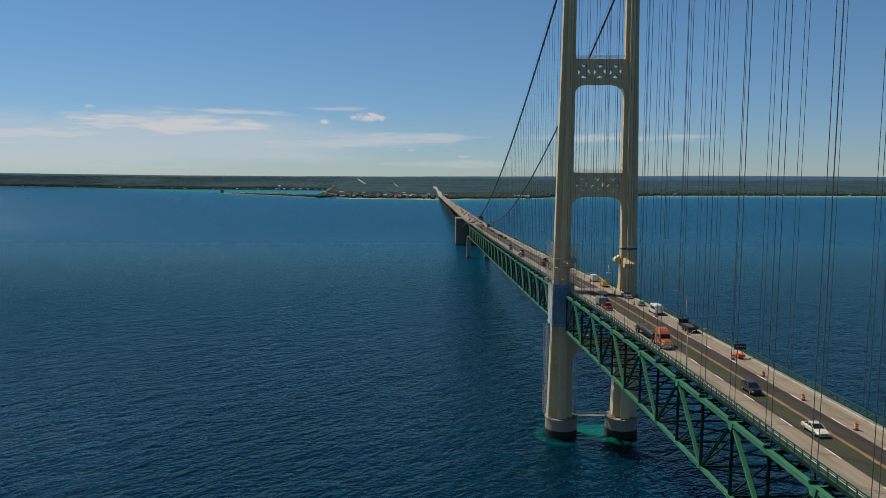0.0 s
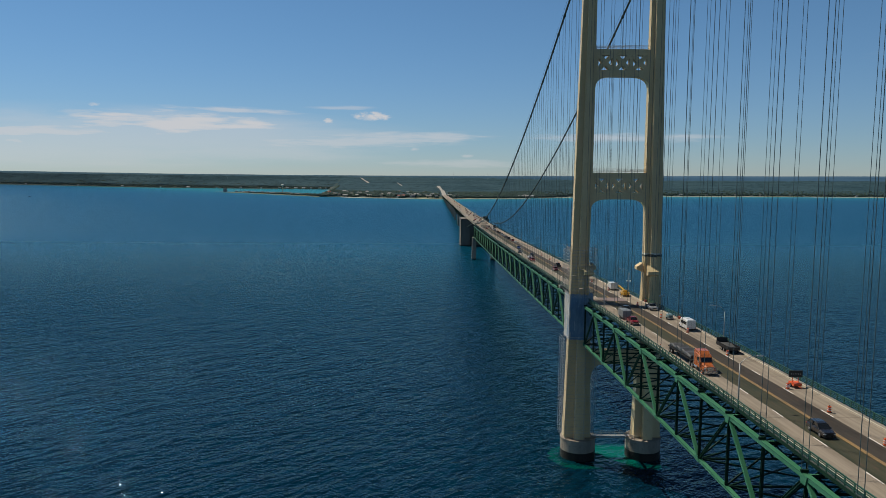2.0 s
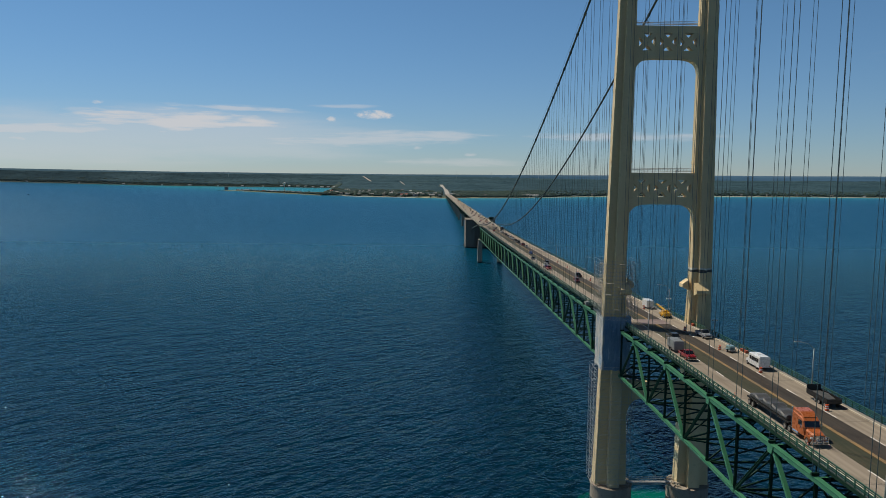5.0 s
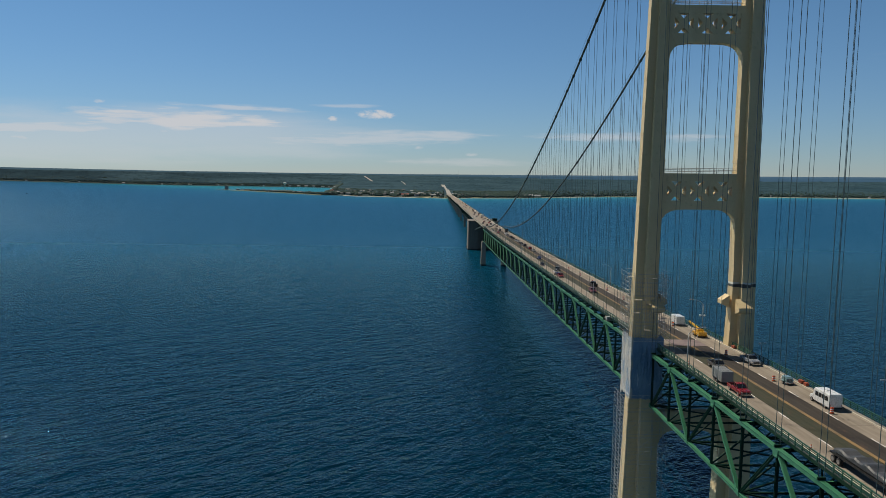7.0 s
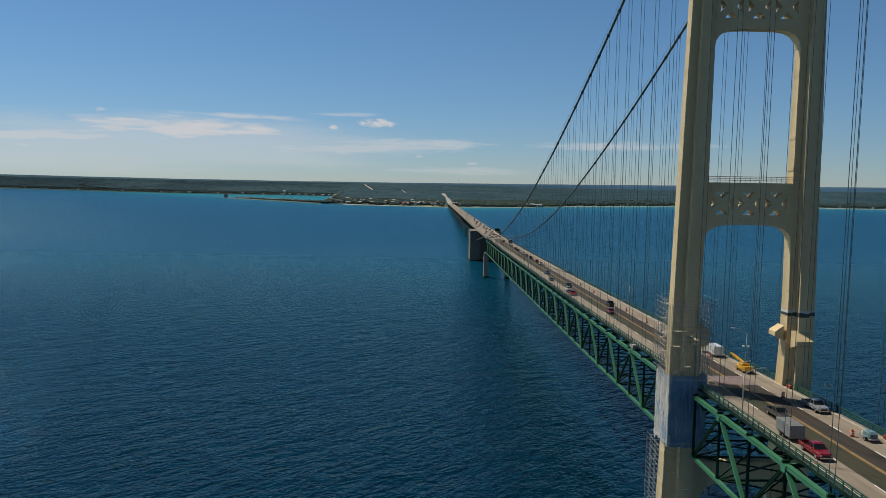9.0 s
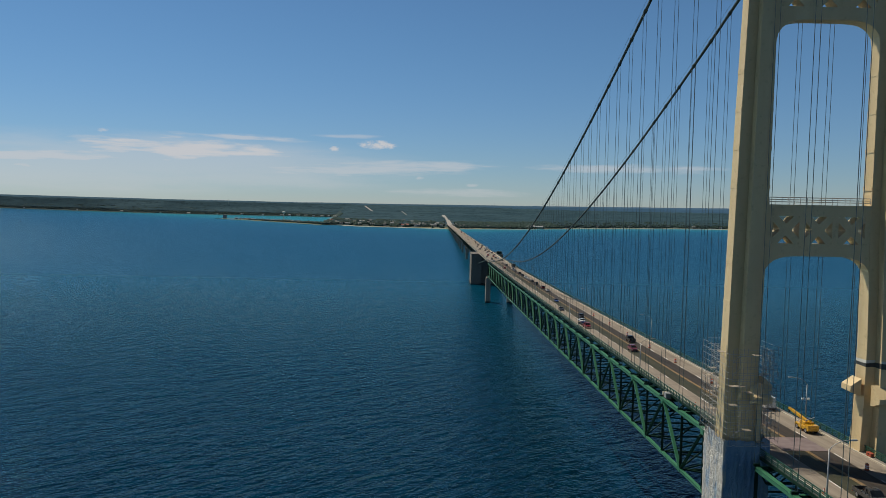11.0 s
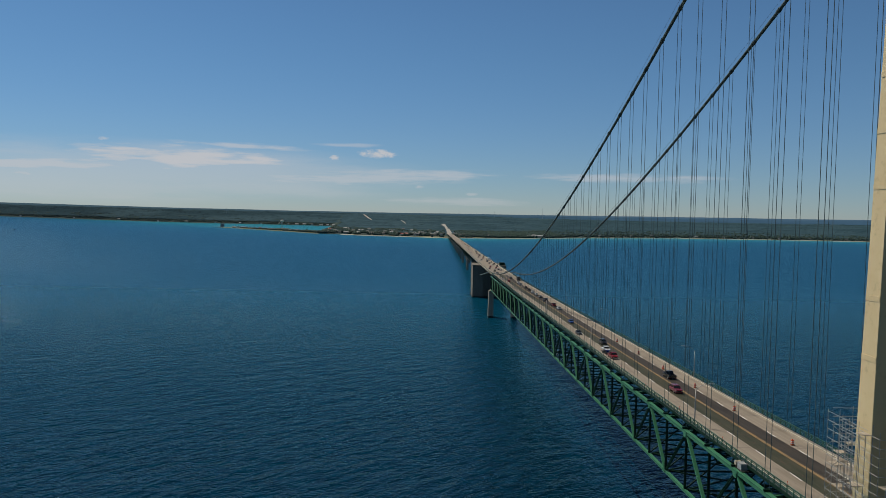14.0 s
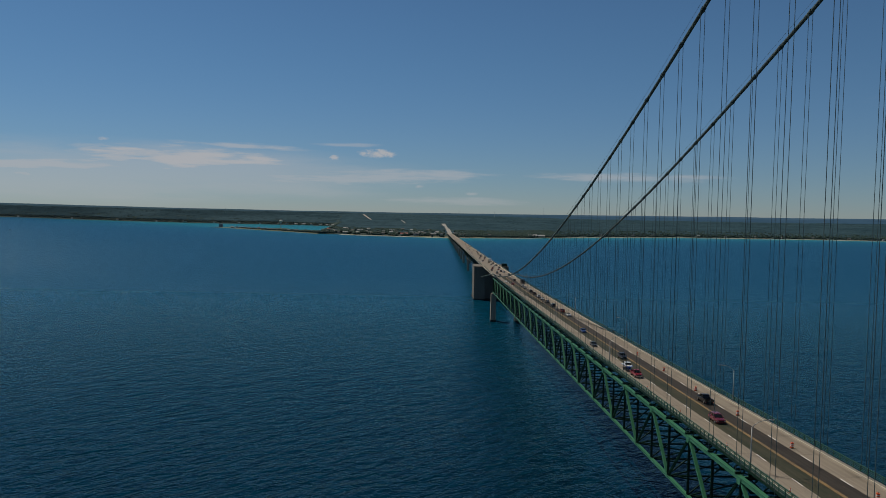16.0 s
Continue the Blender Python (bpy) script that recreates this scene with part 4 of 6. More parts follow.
# greens lifted and shifted to blue, standing in for distance haze
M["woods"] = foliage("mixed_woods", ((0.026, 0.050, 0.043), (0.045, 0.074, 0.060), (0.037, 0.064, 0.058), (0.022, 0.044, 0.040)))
M["asphalt"] = worn("pale_asphalt", (0.27, 0.255, 0.23), (0.32, 0.30, 0.27), (0.20, 0.19, 0.18), 0.05, 0.5, 0.9)
M["clearing"] = worn("dry_grass", (0.085, 0.10, 0.05), (0.12, 0.125, 0.065), (0.055, 0.075, 0.035), 0.02, 0.3, 0.9)

INLAND = [(0, 2560), (3, 2700), (6, 2900), (4, 3180), (-3, 3460), (-11, 3740)]
CUT = [(-506, 4520), (-478, 4360), (-452, 4210), (-406, 3960)]
CUT2 = [(-244, 3980), (-222, 3780), (-204, 3610)]
SPIT = [(-470, 2790, 110), (-560, 2900, 105), (-660, 3010, 95), (-760, 3120, 80), (-860, 3225, 62), (-960, 3320, 44), (-1050, 3400, 26), (-1110, 3450, 8)]


def near_line(x, y, line, width):
    for (a, b), (c, d) in zip(line, line[1:]):
        t = max(0, min(1, ((x - a) * (c - a) + (y - b) * (d - b)) / ((c - a) ** 2 + (d - b) ** 2)))
        if math.hypot(x - a - t * (c - a), y - b - t * (d - b)) < width:
            return True
    return False


def draped(line, width, lift, div=8):
    g = Geo()
    pts = [(a + (c - a) * i / div, b + (d - b) * i / div) for (a, b), (c, d) in zip(line, line[1:]) for i in range(div)] + [line[-1]]
    for x, y in pts:
        g.v += [(x - width / 2, y, land_height(x, y) + lift), (x + width / 2, y, land_height(x, y) + lift)]
    g.f = [(2 * i, 2 * i + 1, 2 * i + 3, 2 * i + 2) for i in range(len(pts) - 1)]
    return g


g = Geo()
pts = [(a + (c - a) * i / 8, b + (d - b) * i / 8) for (a, b), (c, d) in zip(INLAND, INLAND[1:]) for i in range(8)]
for x, y in pts:
    z = max(land_height(x, y) + 1.0, deck(y) if y < 2800 else 0)
    g.v += [(x - 9, y, z), (x + 9, y, z)]
g.f = [(2 * i, 2 * i + 1, 2 * i + 3, 2 * i + 2) for i in range(len(pts) - 1)]
tagged(part("road_inland", g, M["asphalt"], fix=False), "pale highway running inland from the bridge", "road", kind="structure")
tagged(part("road_cut", draped(CUT, 11, 6.0), M["asphalt"], fix=False), "bright distant road cut through the woods", "road", kind="structure")
tagged(part("road_cut_short", draped(CUT2, 6, 6.0), M["asphalt"], fix=False), "short bright distant road stretch in the woods", "road", kind="structure")
FIELDS = [(-85, 2592, 40, 18), (-30, 2580, 32, 16), (90, 2612, 50, 10), (-270, 2668, 30, 12)]
for fx, fy, fw, fd in FIELDS:
    n = 18
    ringp = [(fx + fw * math.cos(2 * math.pi * i / n) * (1 + 0.15 * noise.noise((i, fx, 0))), fy + fd * math.sin(2 * math.pi * i / n)) for i in range(n)]
    g = Geo()
    g.v = [(x, y, max(land_height(x, y), 1.0) + 0.6) for x, y in ringp]
    g.f = [tuple(range(n))]
    tagged(part("clearing", g, M["clearing"], fix=False), "mown dry grass clearing near the shore", "field", kind="structure")

# the spit that shelters the harbour
g = Geo()
for x, y, w in SPIT:
    dx, dy = 0.72, 0.69
    g.v += [(x - dx * w * 0.5 - 3, y - dy * w * 0.5 - 3, -0.5), (x - dx * w * 0.5, y - dy * w * 0.5, 2.0), (x + dx * w * 0.5, y + dy * w * 0.5, 2.2), (x + dx * w * 0.5 + 3, y + dy * w * 0.5 + 3, -0.5)]
g.f = [(4 * i + j, 4 * i + 4 + j, 4 * i + 5 + j, 4 * i + 1 + j) for i in range(len(SPIT) - 1) for j in range(3)]
tagged(part("harbour_spit", g, M["clearing"], fix=False), "low sandy spit with the town harbour", "land", kind="structure")

# woods: crowns as uneven clumps, joined
ico = bmesh.new()
bmesh.ops.create_icosphere(ico, subdivisions=1, radius=1.0)
ICO_V = np.array([v.co[:] for v in ico.verts])
ICO_F = np.array([[v.index for v in f.verts] for f in ico.faces])
ico.free()
rnd = np.random.RandomState(11)


def crowns(places):
    """places: rows of x, y, z, radius, height."""
    n, k = len(places), len(ICO_V)
    p = np.array(places)
    v = np.repeat(ICO_V[None], n, 0)
    a = rnd.rand(n) * 6.283
    c, s = np.cos(a), np.sin(a)
    x = v[:, :, 0] * c[:, None] - v[:, :, 1] * s[:, None]
    y = v[:, :, 0] * s[:, None] + v[:, :, 1] * c[:, None]
    v = np.stack([x, y, v[:, :, 2]], 2) * (0.72 + 0.56 * rnd.rand(n, k, 1))
    v[:, :, 0] *= p[:, 3:4]
    v[:, :, 1] *= p[:, 3:4]
    v[:, :, 2] = (v[:, :, 2] * 0.5 + 0.42) * p[:, 4:5]
    v[:, :, :3] += p[:, None, :3]
    f = (ICO_F[None] + (np.arange(n) * k)[:, None, None]).reshape(-1, 3)
    me = bpy.data.meshes.new("woods")
    me.vertices.add(n * k)
    me.vertices.foreach_set("co", v.reshape(-1))
    me.loops.add(len(f) * 3)
    me.loops.foreach_set("vertex_index", f.reshape(-1).astype(np.int32))
    me.polygons.add(len(f))
    me.polygons.foreach_set("loop_start", np.arange(0, len(f) * 3, 3, dtype=np.int32))
    me.polygons.foreach_set("use_smooth", np.ones(len(f), dtype=bool))
    me.update(calc_edges=True)
    me.materials.append(M["woods"])
    return me


def open_ground(x, y):
    return near_line(x, y, INLAND, 22) or near_line(x, y, CUT, 15) or near_line(x, y, CUT2, 12) or any(abs(x - fx) < fw and abs(y - fy) < fd for fx, fy, fw, fd in FIELDS)


def canopy_height(x, y):
    """Top of the closed forest canopy, uneven at the size of single crowns and of stands."""
    z = land_height(x, y)
    if open_ground(x, y):
        return z
    return z + 5.0 + 4.6 * noise.noise((x * 0.03, y * 0.03, 6.0)) + 3.0 * noise.noise((x * 0.012, y * 0.02, 2.0)) + 1.6 * noise.noise((x * 0.11, y * 0.11, 9.0))


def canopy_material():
    k = Nodes("hazy_forest_canopy")
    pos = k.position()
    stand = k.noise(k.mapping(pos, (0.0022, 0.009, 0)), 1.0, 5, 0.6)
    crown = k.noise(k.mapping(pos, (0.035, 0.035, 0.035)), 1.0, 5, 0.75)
    # blue haze of distance is mixed into these canopy tones
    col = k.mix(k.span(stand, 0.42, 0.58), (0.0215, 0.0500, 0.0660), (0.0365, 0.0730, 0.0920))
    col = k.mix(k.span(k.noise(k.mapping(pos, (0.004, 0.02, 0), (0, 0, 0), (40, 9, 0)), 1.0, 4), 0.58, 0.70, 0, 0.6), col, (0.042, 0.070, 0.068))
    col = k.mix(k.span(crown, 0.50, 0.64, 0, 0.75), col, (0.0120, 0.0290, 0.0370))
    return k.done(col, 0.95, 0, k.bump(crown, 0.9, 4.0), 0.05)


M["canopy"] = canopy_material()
cx_line = steps(-5000, 5000, 25)
sheet = Geo()
cn = 84
for x in cx_line:
    s = shore(x)
    a = s + min(170, (4690 - s) * 0.18)
    for j in range(cn):
        y = a + (4690 - a) * j / (cn - 1)
        sheet.v.append((x, y, canopy_height(x, y) if j else land_height(x, y) - 1))
sheet.f = [(i * cn + j, (i + 1) * cn + j, (i + 1) * cn + j + 1, i * cn + j + 1) for i in range(len(cx_line) - 1) for j in range(cn - 1)]
tagged(part("forest_canopy", sheet, M["canopy"], smooth=True, fix=False), "closed forest canopy rising to the ridge, tinted blue for haze", "woods", kind="stuff")

spots = []
# single crowns in the belt behind the beach, thinner in the town
for i in range(21000):
    x = -5000 + 8600 * rnd.rand() if i < 13000 else -640 + 1100 * rnd.rand()
    s = shore(x)
    y = s + 13 + min(420, (4690 - s) * 0.35) * rnd.rand() ** 1.2
    if open_ground(x, y):
        continue
    if -640 < x < 60 and noise.noise((x * 0.02, y * 0.03, 4.0)) > 0.04:
        continue
    tall = 5 + 7 * rnd.rand() if y < 4200 else 4 + 3 * rnd.rand()
    spots.append((x, y, land_height(x, y) - 0.5, 2.8 + 2.6 * rnd.rand(), tall))
for i in range(420):
    t = rnd.rand() ** 1.5 * 4.6
    (a, b, w), (c, d, w2) = SPIT[int(t)], SPIT[int(t) + 1]
    f = t - int(t)
    q = (rnd.rand() - 0.5) * 0.85 * (w + (w2 - w) * f)
    spots.append((a + (c - a) * f + 0.72 * q, b + (d - b) * f + 0.69 * q, 1.6, 3 + 3 * rnd.rand(), (5 + 7 * rnd.rand()) * (1 - 0.1 * t)))
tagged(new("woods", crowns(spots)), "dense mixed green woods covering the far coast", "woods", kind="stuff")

# houses
M["wall_white"] = worn("white_clapboard", (0.60, 0.59, 0.57), (0.50, 0.49, 0.47), (0.4, 0.39, 0.37), 0.3, 2.0, 0.7)
M["wall_tan"] = worn("tan_siding", (0.42, 0.35, 0.26), (0.36, 0.30, 0.23), (0.28, 0.24, 0.19), 0.3, 2.0, 0.7)
M["wall_grey"] = worn("grey_siding", (0.26, 0.27, 0.28), (0.20, 0.21, 0.22), (0.16, 0.16, 0.16), 0.3, 2.0, 0.7)
M["roof_dark"] = worn("dark_shingle_roof", (0.07, 0.07, 0.075), (0.10, 0.10, 0.10), (0.05, 0.05, 0.05), 0.3, 2.0, 0.8)
M["roof_red"] = worn("red_roof", (0.34, 0.06, 0.04), (0.40, 0.09, 0.06), (0.25, 0.05, 0.04), 0.3, 2.0, 0.7)
M["roof_pale"] = worn("pale_metal_roof", (0.27, 0.27, 0.27), (0.34, 0.34, 0.34), (0.2, 0.2, 0.2), 0.3, 2.0, 0.5)
M["window_dark"] = plain("dark_window_glass", (0.02, 0.025, 0.03), 0.1)


def house(w, d, h, roof_h, wall, roof, label):
    """A gabled house, long side across the view."""
    ob = thing("house", label, "house", "houses of the shore town")
    part("wall", Geo().span(-w / 2, w / 2, -d / 2, d / 2, -2.5, h), M[wall], ob)
    e = 0.5
    part("roof", Geo().loft([[(x, -d / 2 - e, h), (x, d / 2 + e, h), (x, d / 2 + e, h + 0.25), (x, 0, h + roof_h), (x, -d / 2 - e, h + 0.25)] for x in (-w / 2 - e, w / 2 + e)]), M[roof], ob)
    for k in range(max(2, int(w // 4))):
        x = -w / 2 + (k + 0.5) * w / max(2, int(w // 4))
        part("window", Geo().span(x - 0.6, x + 0.6, -d / 2 - 0.04, -d / 2 + 0.02, 1.2, 2.7), M["window_dark"], ob)
    return ob


STYLES = [
    (9, 7, 3.6, 2.6, "wall_white", "roof_dark", "small white wooden house with a dark roof"),
    (11, 8, 4.2, 2.8, "wall_tan", "roof_dark", "tan wooden house with a dark roof"),
    (14, 9, 4.4, 2.2, "wall_grey", "roof_pale", "long grey building with a pale metal roof"),
    (11, 8, 4.0, 3.0, "wall_white", "roof_red", "white house with a red roof"),
    (21, 11, 4.8, 1.8, "wall_tan", "roof_pale", "long low motel block with a pale roof"),
]
SITES = [(-560, 40, 0), (-520, 60, 1), (-480, 34, 0), (-455, 90, 2), (-430, 40, 1), (-400, 30, 4), (-380, 110, 0), (-350, 44, 2), (-325, 160, 1), (-300, 50, 4), (-275, 95, 0), (-250, 40, 1), (-225, 130, 2), (-200, 60, 0), (-178, 40, 3), (-160, 50, 3), (-140, 150, 4),
         (-120, 70, 2), (-95, 110, 1), (-75, 190, 0), (-60, 55, 4), (-45, 250, 2), (-30, 90, 0), (40, 60, 1), (-230, 260, 4), (-330, 300, 2), (-420, 260, 0), (-150, 330, 2), (-80, 360, 1), (-280, 420, 0), (-500, 200, 3), (-120, 240, 0),
         (-540, 120, 2), (-470, 150, 0), (-390, 190, 1), (-360, 230, 4), (-300, 210, 0), (-255, 170, 2), (-210, 210, 0), (-170, 120, 1), (-130, 60, 0), (-110, 180, 4), (-70, 120, 0), (-50, 160, 2), (-20, 200, 0), (25, 150, 4), (60, 110, 0), (-440, 330, 4), (-340, 380, 0), (-190, 400, 1), (150, 40, 1), (235, 36, 0), (318, 40, 4), (338, 62, 2), (365, 36, 4), (420, 34, 0), (640, 30, 1), (800, 30, 0), (905, 34, 1), (1010, 30, 0), (1130, 28, 2), (1260, 30, 0), (1400, 28, 1), (1530, 26, 0), (1680, 26, 0), (1840, 28, 1), (1990, 24, 0)]
made = {}
for x, back, k in SITES:
    y = shore(x) + back
    m = pose(x, y, land_height(x, y) + 2.4, 0, 0, (x * 37) % 40 - 20)
    if k not in made:
        made[k] = house(*STYLES[k])
        made[k].matrix_basis = m
    else:
        copy_thing(made[k], m)
hall = thing("resort_hall", "large shore building with a bright white roof", "building", at=pose(338, shore(338) + 30, land_height(338, shore(338) + 30)))
part("wall", Geo().span(-32, 32, -9, 9, -1, 6), M["wall_tan"], hall)
part("roof", Geo().loft([[(x, -10, 6), (x, 10, 6), (x, 10, 6.4), (x, 0, 9.0), (x, -10, 6.4)] for x in (-33, 33)]), M["roof_pale"], hall)
part("wing", Geo().span(-52, -33, -6, 8, -1, 4.5), M["wall_white"], hall)

# harbour: quay building, sheds, moored boats, water tower
quay = thing("harbour_tower", "dark blocky building at the end of the harbour pier", "building", at=pose(-1085, 3432, 1.5))
part("block", Geo().span(-8, 8, -6, 6, 0, 16), M["wall_grey"], quay)
part("cap", Geo().span(-8.6, 8.6, -6.6, 6.6, 16, 17.2), M["roof_dark"], quay)
part("pier_slab", Geo().span(-48, 120, -8, 8, -2.5, 0), M["pier"], quay)
shed_site = [(-1010, 3362, 2), (-955, 3312, 4), (-905, 3262, 2), (-850, 3212, 3), (-790, 3150, 4), (-700, 3060, 0), (-650, 3010, 1), (-985, 3345, 0), (-930, 3290, 1), (-880, 3240, 0), (-820, 3190, 2), (-770, 3120, 0), (-740, 3095, 1), (-675, 3020, 2), (-620, 2950, 0), (-590, 2925, 3), (-560, 2895, 1), (-530, 2850, 0), (-720, 3110, 0), (-640, 2970, 4)]
# pale waterfront blocks across the harbour and along the east coast
for x, back, k in ((-1010, 12, 4), (-960, 14, 2), (-900, 10, 4), (-850, 16, 4), (-800, 12, 2), (-740, 10, 4), (-700, 14, 2), (-660, 12, 4), (-1130, 8, 0), (-1260, 8, 2), (-1420, 8, 0), (-1610, 8, 4), (-1790, 8, 0), (-2050, 8, 2), (-2350, 8, 0), (-2700, 8, 0)):
    y = shore(x) + back
    copy_thing(made[k], pose(x, y, land_height(x, y) + 1.5, 0, 0, (x * 31) % 30 - 15))
for x, y, k in shed_site:
    copy_thing(made[k], pose(x, y, 2.6, 0, 0, 40))


def sailboat(white):
    b = thing("moored_boat", "small white boat moored in the harbour", "boat", "boats in the harbour")
    part("hull", Geo().loft([[(-1.2, y, 0.9), (0, y, z0), (1.2, y, 0.9)] if abs(y) < 3.5 else [(-0.12, y, 1.0), (0, y, 0.5), (0.12, y, 1.0)] for y, z0 in ((-4.6, 0.5), (-2, -0.2), (2, -0.3), (3.4, 0.0))]), M["wall_white"], b)
    part("cabin", Geo().span(-0.8, 0.8, -1.2, 1.6, 0.9, 2.0), M["wall_white"], b)
    if white:
        part("mast", Geo().tube((0, 0, 1), (0, 0, 11), 0.12, 6), M["galv"], b)
    return b


b1, b2 = sailboat(True), sailboat(False)
b1.matrix_basis, b2.matrix_basis = pose(-770, 3205, 0, 0, 0, 30), pose(-800, 3225, 0, 0, 0, 30)
for i in range(22):
    x = -620 - 19 * i
    y = 3060 + 0.76 * (-620 - x) + 25 * math.sin(i * 2.1) + 60
    copy_thing(b1 if i % 2 else b2, pose(x, y, 0, 0, 0, 30 + 15 * math.sin(i)))
wt = thing("water_tower", "white mushroom-shaped town water tower", "water tower", at=pose(-792, 3410, 2))
part("stem", Geo().loft([ring(0, 0, -4, 3.4, 16), ring(0, 0, 4, 2.2, 16), ring(0, 0, 26, 1.7, 16), ring(0, 0, 30, 4.0, 16)]), M["wall_white"], wt, smooth=True)
part("tank", Geo().loft([ring(0, 0, 29.5, 3.0, 20), ring(0, 0, 32, 7.2, 20), ring(0, 0, 35, 8.6, 20), ring(0, 0, 38, 7.4, 20), ring(0, 0, 40, 3.6, 20), ring(0, 0, 40.6, 0.4, 20)]), M["wall_white"], wt, smooth=True)
islet = Geo().loft([ring(-792, 3410, -1, 40, 14), ring(-792, 3410, 2, 34, 14)])
tagged(part("harbour_ground", islet, M["clearing"], fix=False), "low ground under the water tower", "land", kind="structure")
for x, y, h in ((100, 4500, 52), (330, 4560, 46), (640, 4550, 70), (-1400, 4600, 40)):
    mast = thing("radio_mast", "slender far-off radio mast on the ridge", "mast", "radio masts on the ridge", at=pose(x, y, land_height(x, y)))
    part("lattice", Geo().tube((0, 0, -2), (0, 0, h), 1.0, 4, 0.5), M["galv"], mast)
boat = thing("motor_boat", "small white motor boat under way far off", "boat", at=pose(-1560, 2520, 0, 0, 0, 90))
part("hull", Geo().loft([[(-1.6, y, 1.2), (0, y, -0.3), (1.6, y, 1.2)] if y > -4 else [(-0.2, y, 1.5), (0, y, 1.0), (0.2, y, 1.5)] for y in (-6, -2, 4)]), M["wall_white"], boat)
part("cabin", Geo().span(-1.1, 1.1, -1, 2, 1.1, 2.6), M["wall_white"], boat)
g = Geo()
for i in range(24):
    y = 5 + i * 4.6
    w = 0.9 + i * 0.12 + 0.4 * noise.noise((i * 0.7, 0, 5))
    g.v += [(-w, y, 0.12), (w, y, 0.12)]
g.f = [(2 * i, 2 * i + 1, 2 * i + 3, 2 * i + 2) for i in range(23)]
M["foam"] = plain("wake_foam", (0.7, 0.74, 0.76), 0.7, vary=0.2, scale=0.4)
part("wake", g, M["foam"], boat, "white foaming wake", fix=False)

# ---- tower repair work: wrap, scaffold, brackets ----


def tarp_material():
    k = Nodes("tarpaulin")
    pos = k.position()
    x, y, z = k.split(pos)
    n = k.noise(k.mapping(pos, (0.5, 0.5, 0.18)), 1.0, 5, 0.6)
    f = k.noise(k.mapping(pos, (3, 3, 0.8)), 1.0, 5, 0.7)
    blue = k.mix(k.span(n, 0.35, 0.65), (0.12, 0.21, 0.325), (0.215, 0.31, 0.415))
    # left side whitened: its sunlight is put into the sheet colour
    edge = k.math("ADD", x, k.math("MULTIPLY", k.math("SUBTRACT", n, 0.5), 3.5))
    col = k.mix(k.span(edge, -15.1, -14.5, 1, 0), blue, (0.50, 0.47, 0.42))
    # pale highlights painted on the creases by two noises
    w = k.noise(k.mapping(pos, (0.9, 0.9, 0.35)), 1.0, 6, 0.65, 1.2)
    col = k.mix(k.span(w, 0.60, 0.70, 0, 0.8), col, (0.46, 0.52, 0.58))
    col = k.mix(k.span(f, 0.66, 0.74, 0, 0.8), col, (0.55, 0.57, 0.58))
    return k.done(col, 0.30, 0, k.bump(k.math("ADD", w, k.math("MULTIPLY", f, 0.35)), 0.9, 0.5), 0.5)


M["tarp"] = tarp_material()
M["stripe_rope"] = plain("white_rope", (0.5, 0.5, 0.48), 0.8)
wrap = thing("tarpaulin_wrap", "blue and white plastic sheeting wrapped round the tower leg, sunlit side painted in", "tarpaulin", at=pose(-11, TY, 38))
rings_t = []
outline = []
for i in range(168):
    u = i / 168 * 4
    k, f = int(u), u - int(u)
    c = [(-14.8, 0.35), (-7.7, 0.35), (-7.7, 8.4), (-14.8, 8.4)]
    a, b = c[k], c[(k + 1) % 4]
    outline.append((a[0] + (b[0] - a[0]) * f, a[1] + (b[1] - a[1]) * f))
for j in range(43):
    z = 38.4 + 14.2 * j / 42
    rr = []
    for i, (x, y) in enumerate(outline):
        dx, dy = x + 11.25, y - 4.4
        fold = 1 - abs(noise.noise((i * 0.24, j * 0.05, 2)) * 2)
        w = 1 + 0.030 * fold + 0.022 * noise.noise((i * 0.5, j * 0.35, 5)) + 0.012 * abs(noise.noise((i * 0.35 + j * 0.3, j * 0.2, 9))) - 0.014 * (j % 14 == 7)
        zz = z + (1.1 * noise.noise((i * 0.12, 7, 0)) + 0.4 * noise.noise((i * 0.5, 3, 0))) * (1 if j in (0, 42) else 0.5 if j in (1, 41) else 0)
        rr.append((-11.25 + dx * w, 4.4 + dy * w, zz))
    rings_t.append(rr)
part("sheet", local(Geo().loft(rings_t, caps=False), wrap.matrix_basis), M["tarp"], wrap, smooth=True)
for j, z in ((1, 39.2), (17, 51.8)):
    rope = Geo().path([(-11.25 + (x + 11.25) * 1.045, 4.4 + (y - 4.4) * 1.045, z + 0.2 * noise.noise((i * 0.4, z, 0))) for i, (x, y) in enumerate(outline + outline[:1])], 0.05, 5)
    part("tie_rope", local(rope, wrap.matrix_basis), M["stripe_rope"], wrap)
rs = random.Random(5)


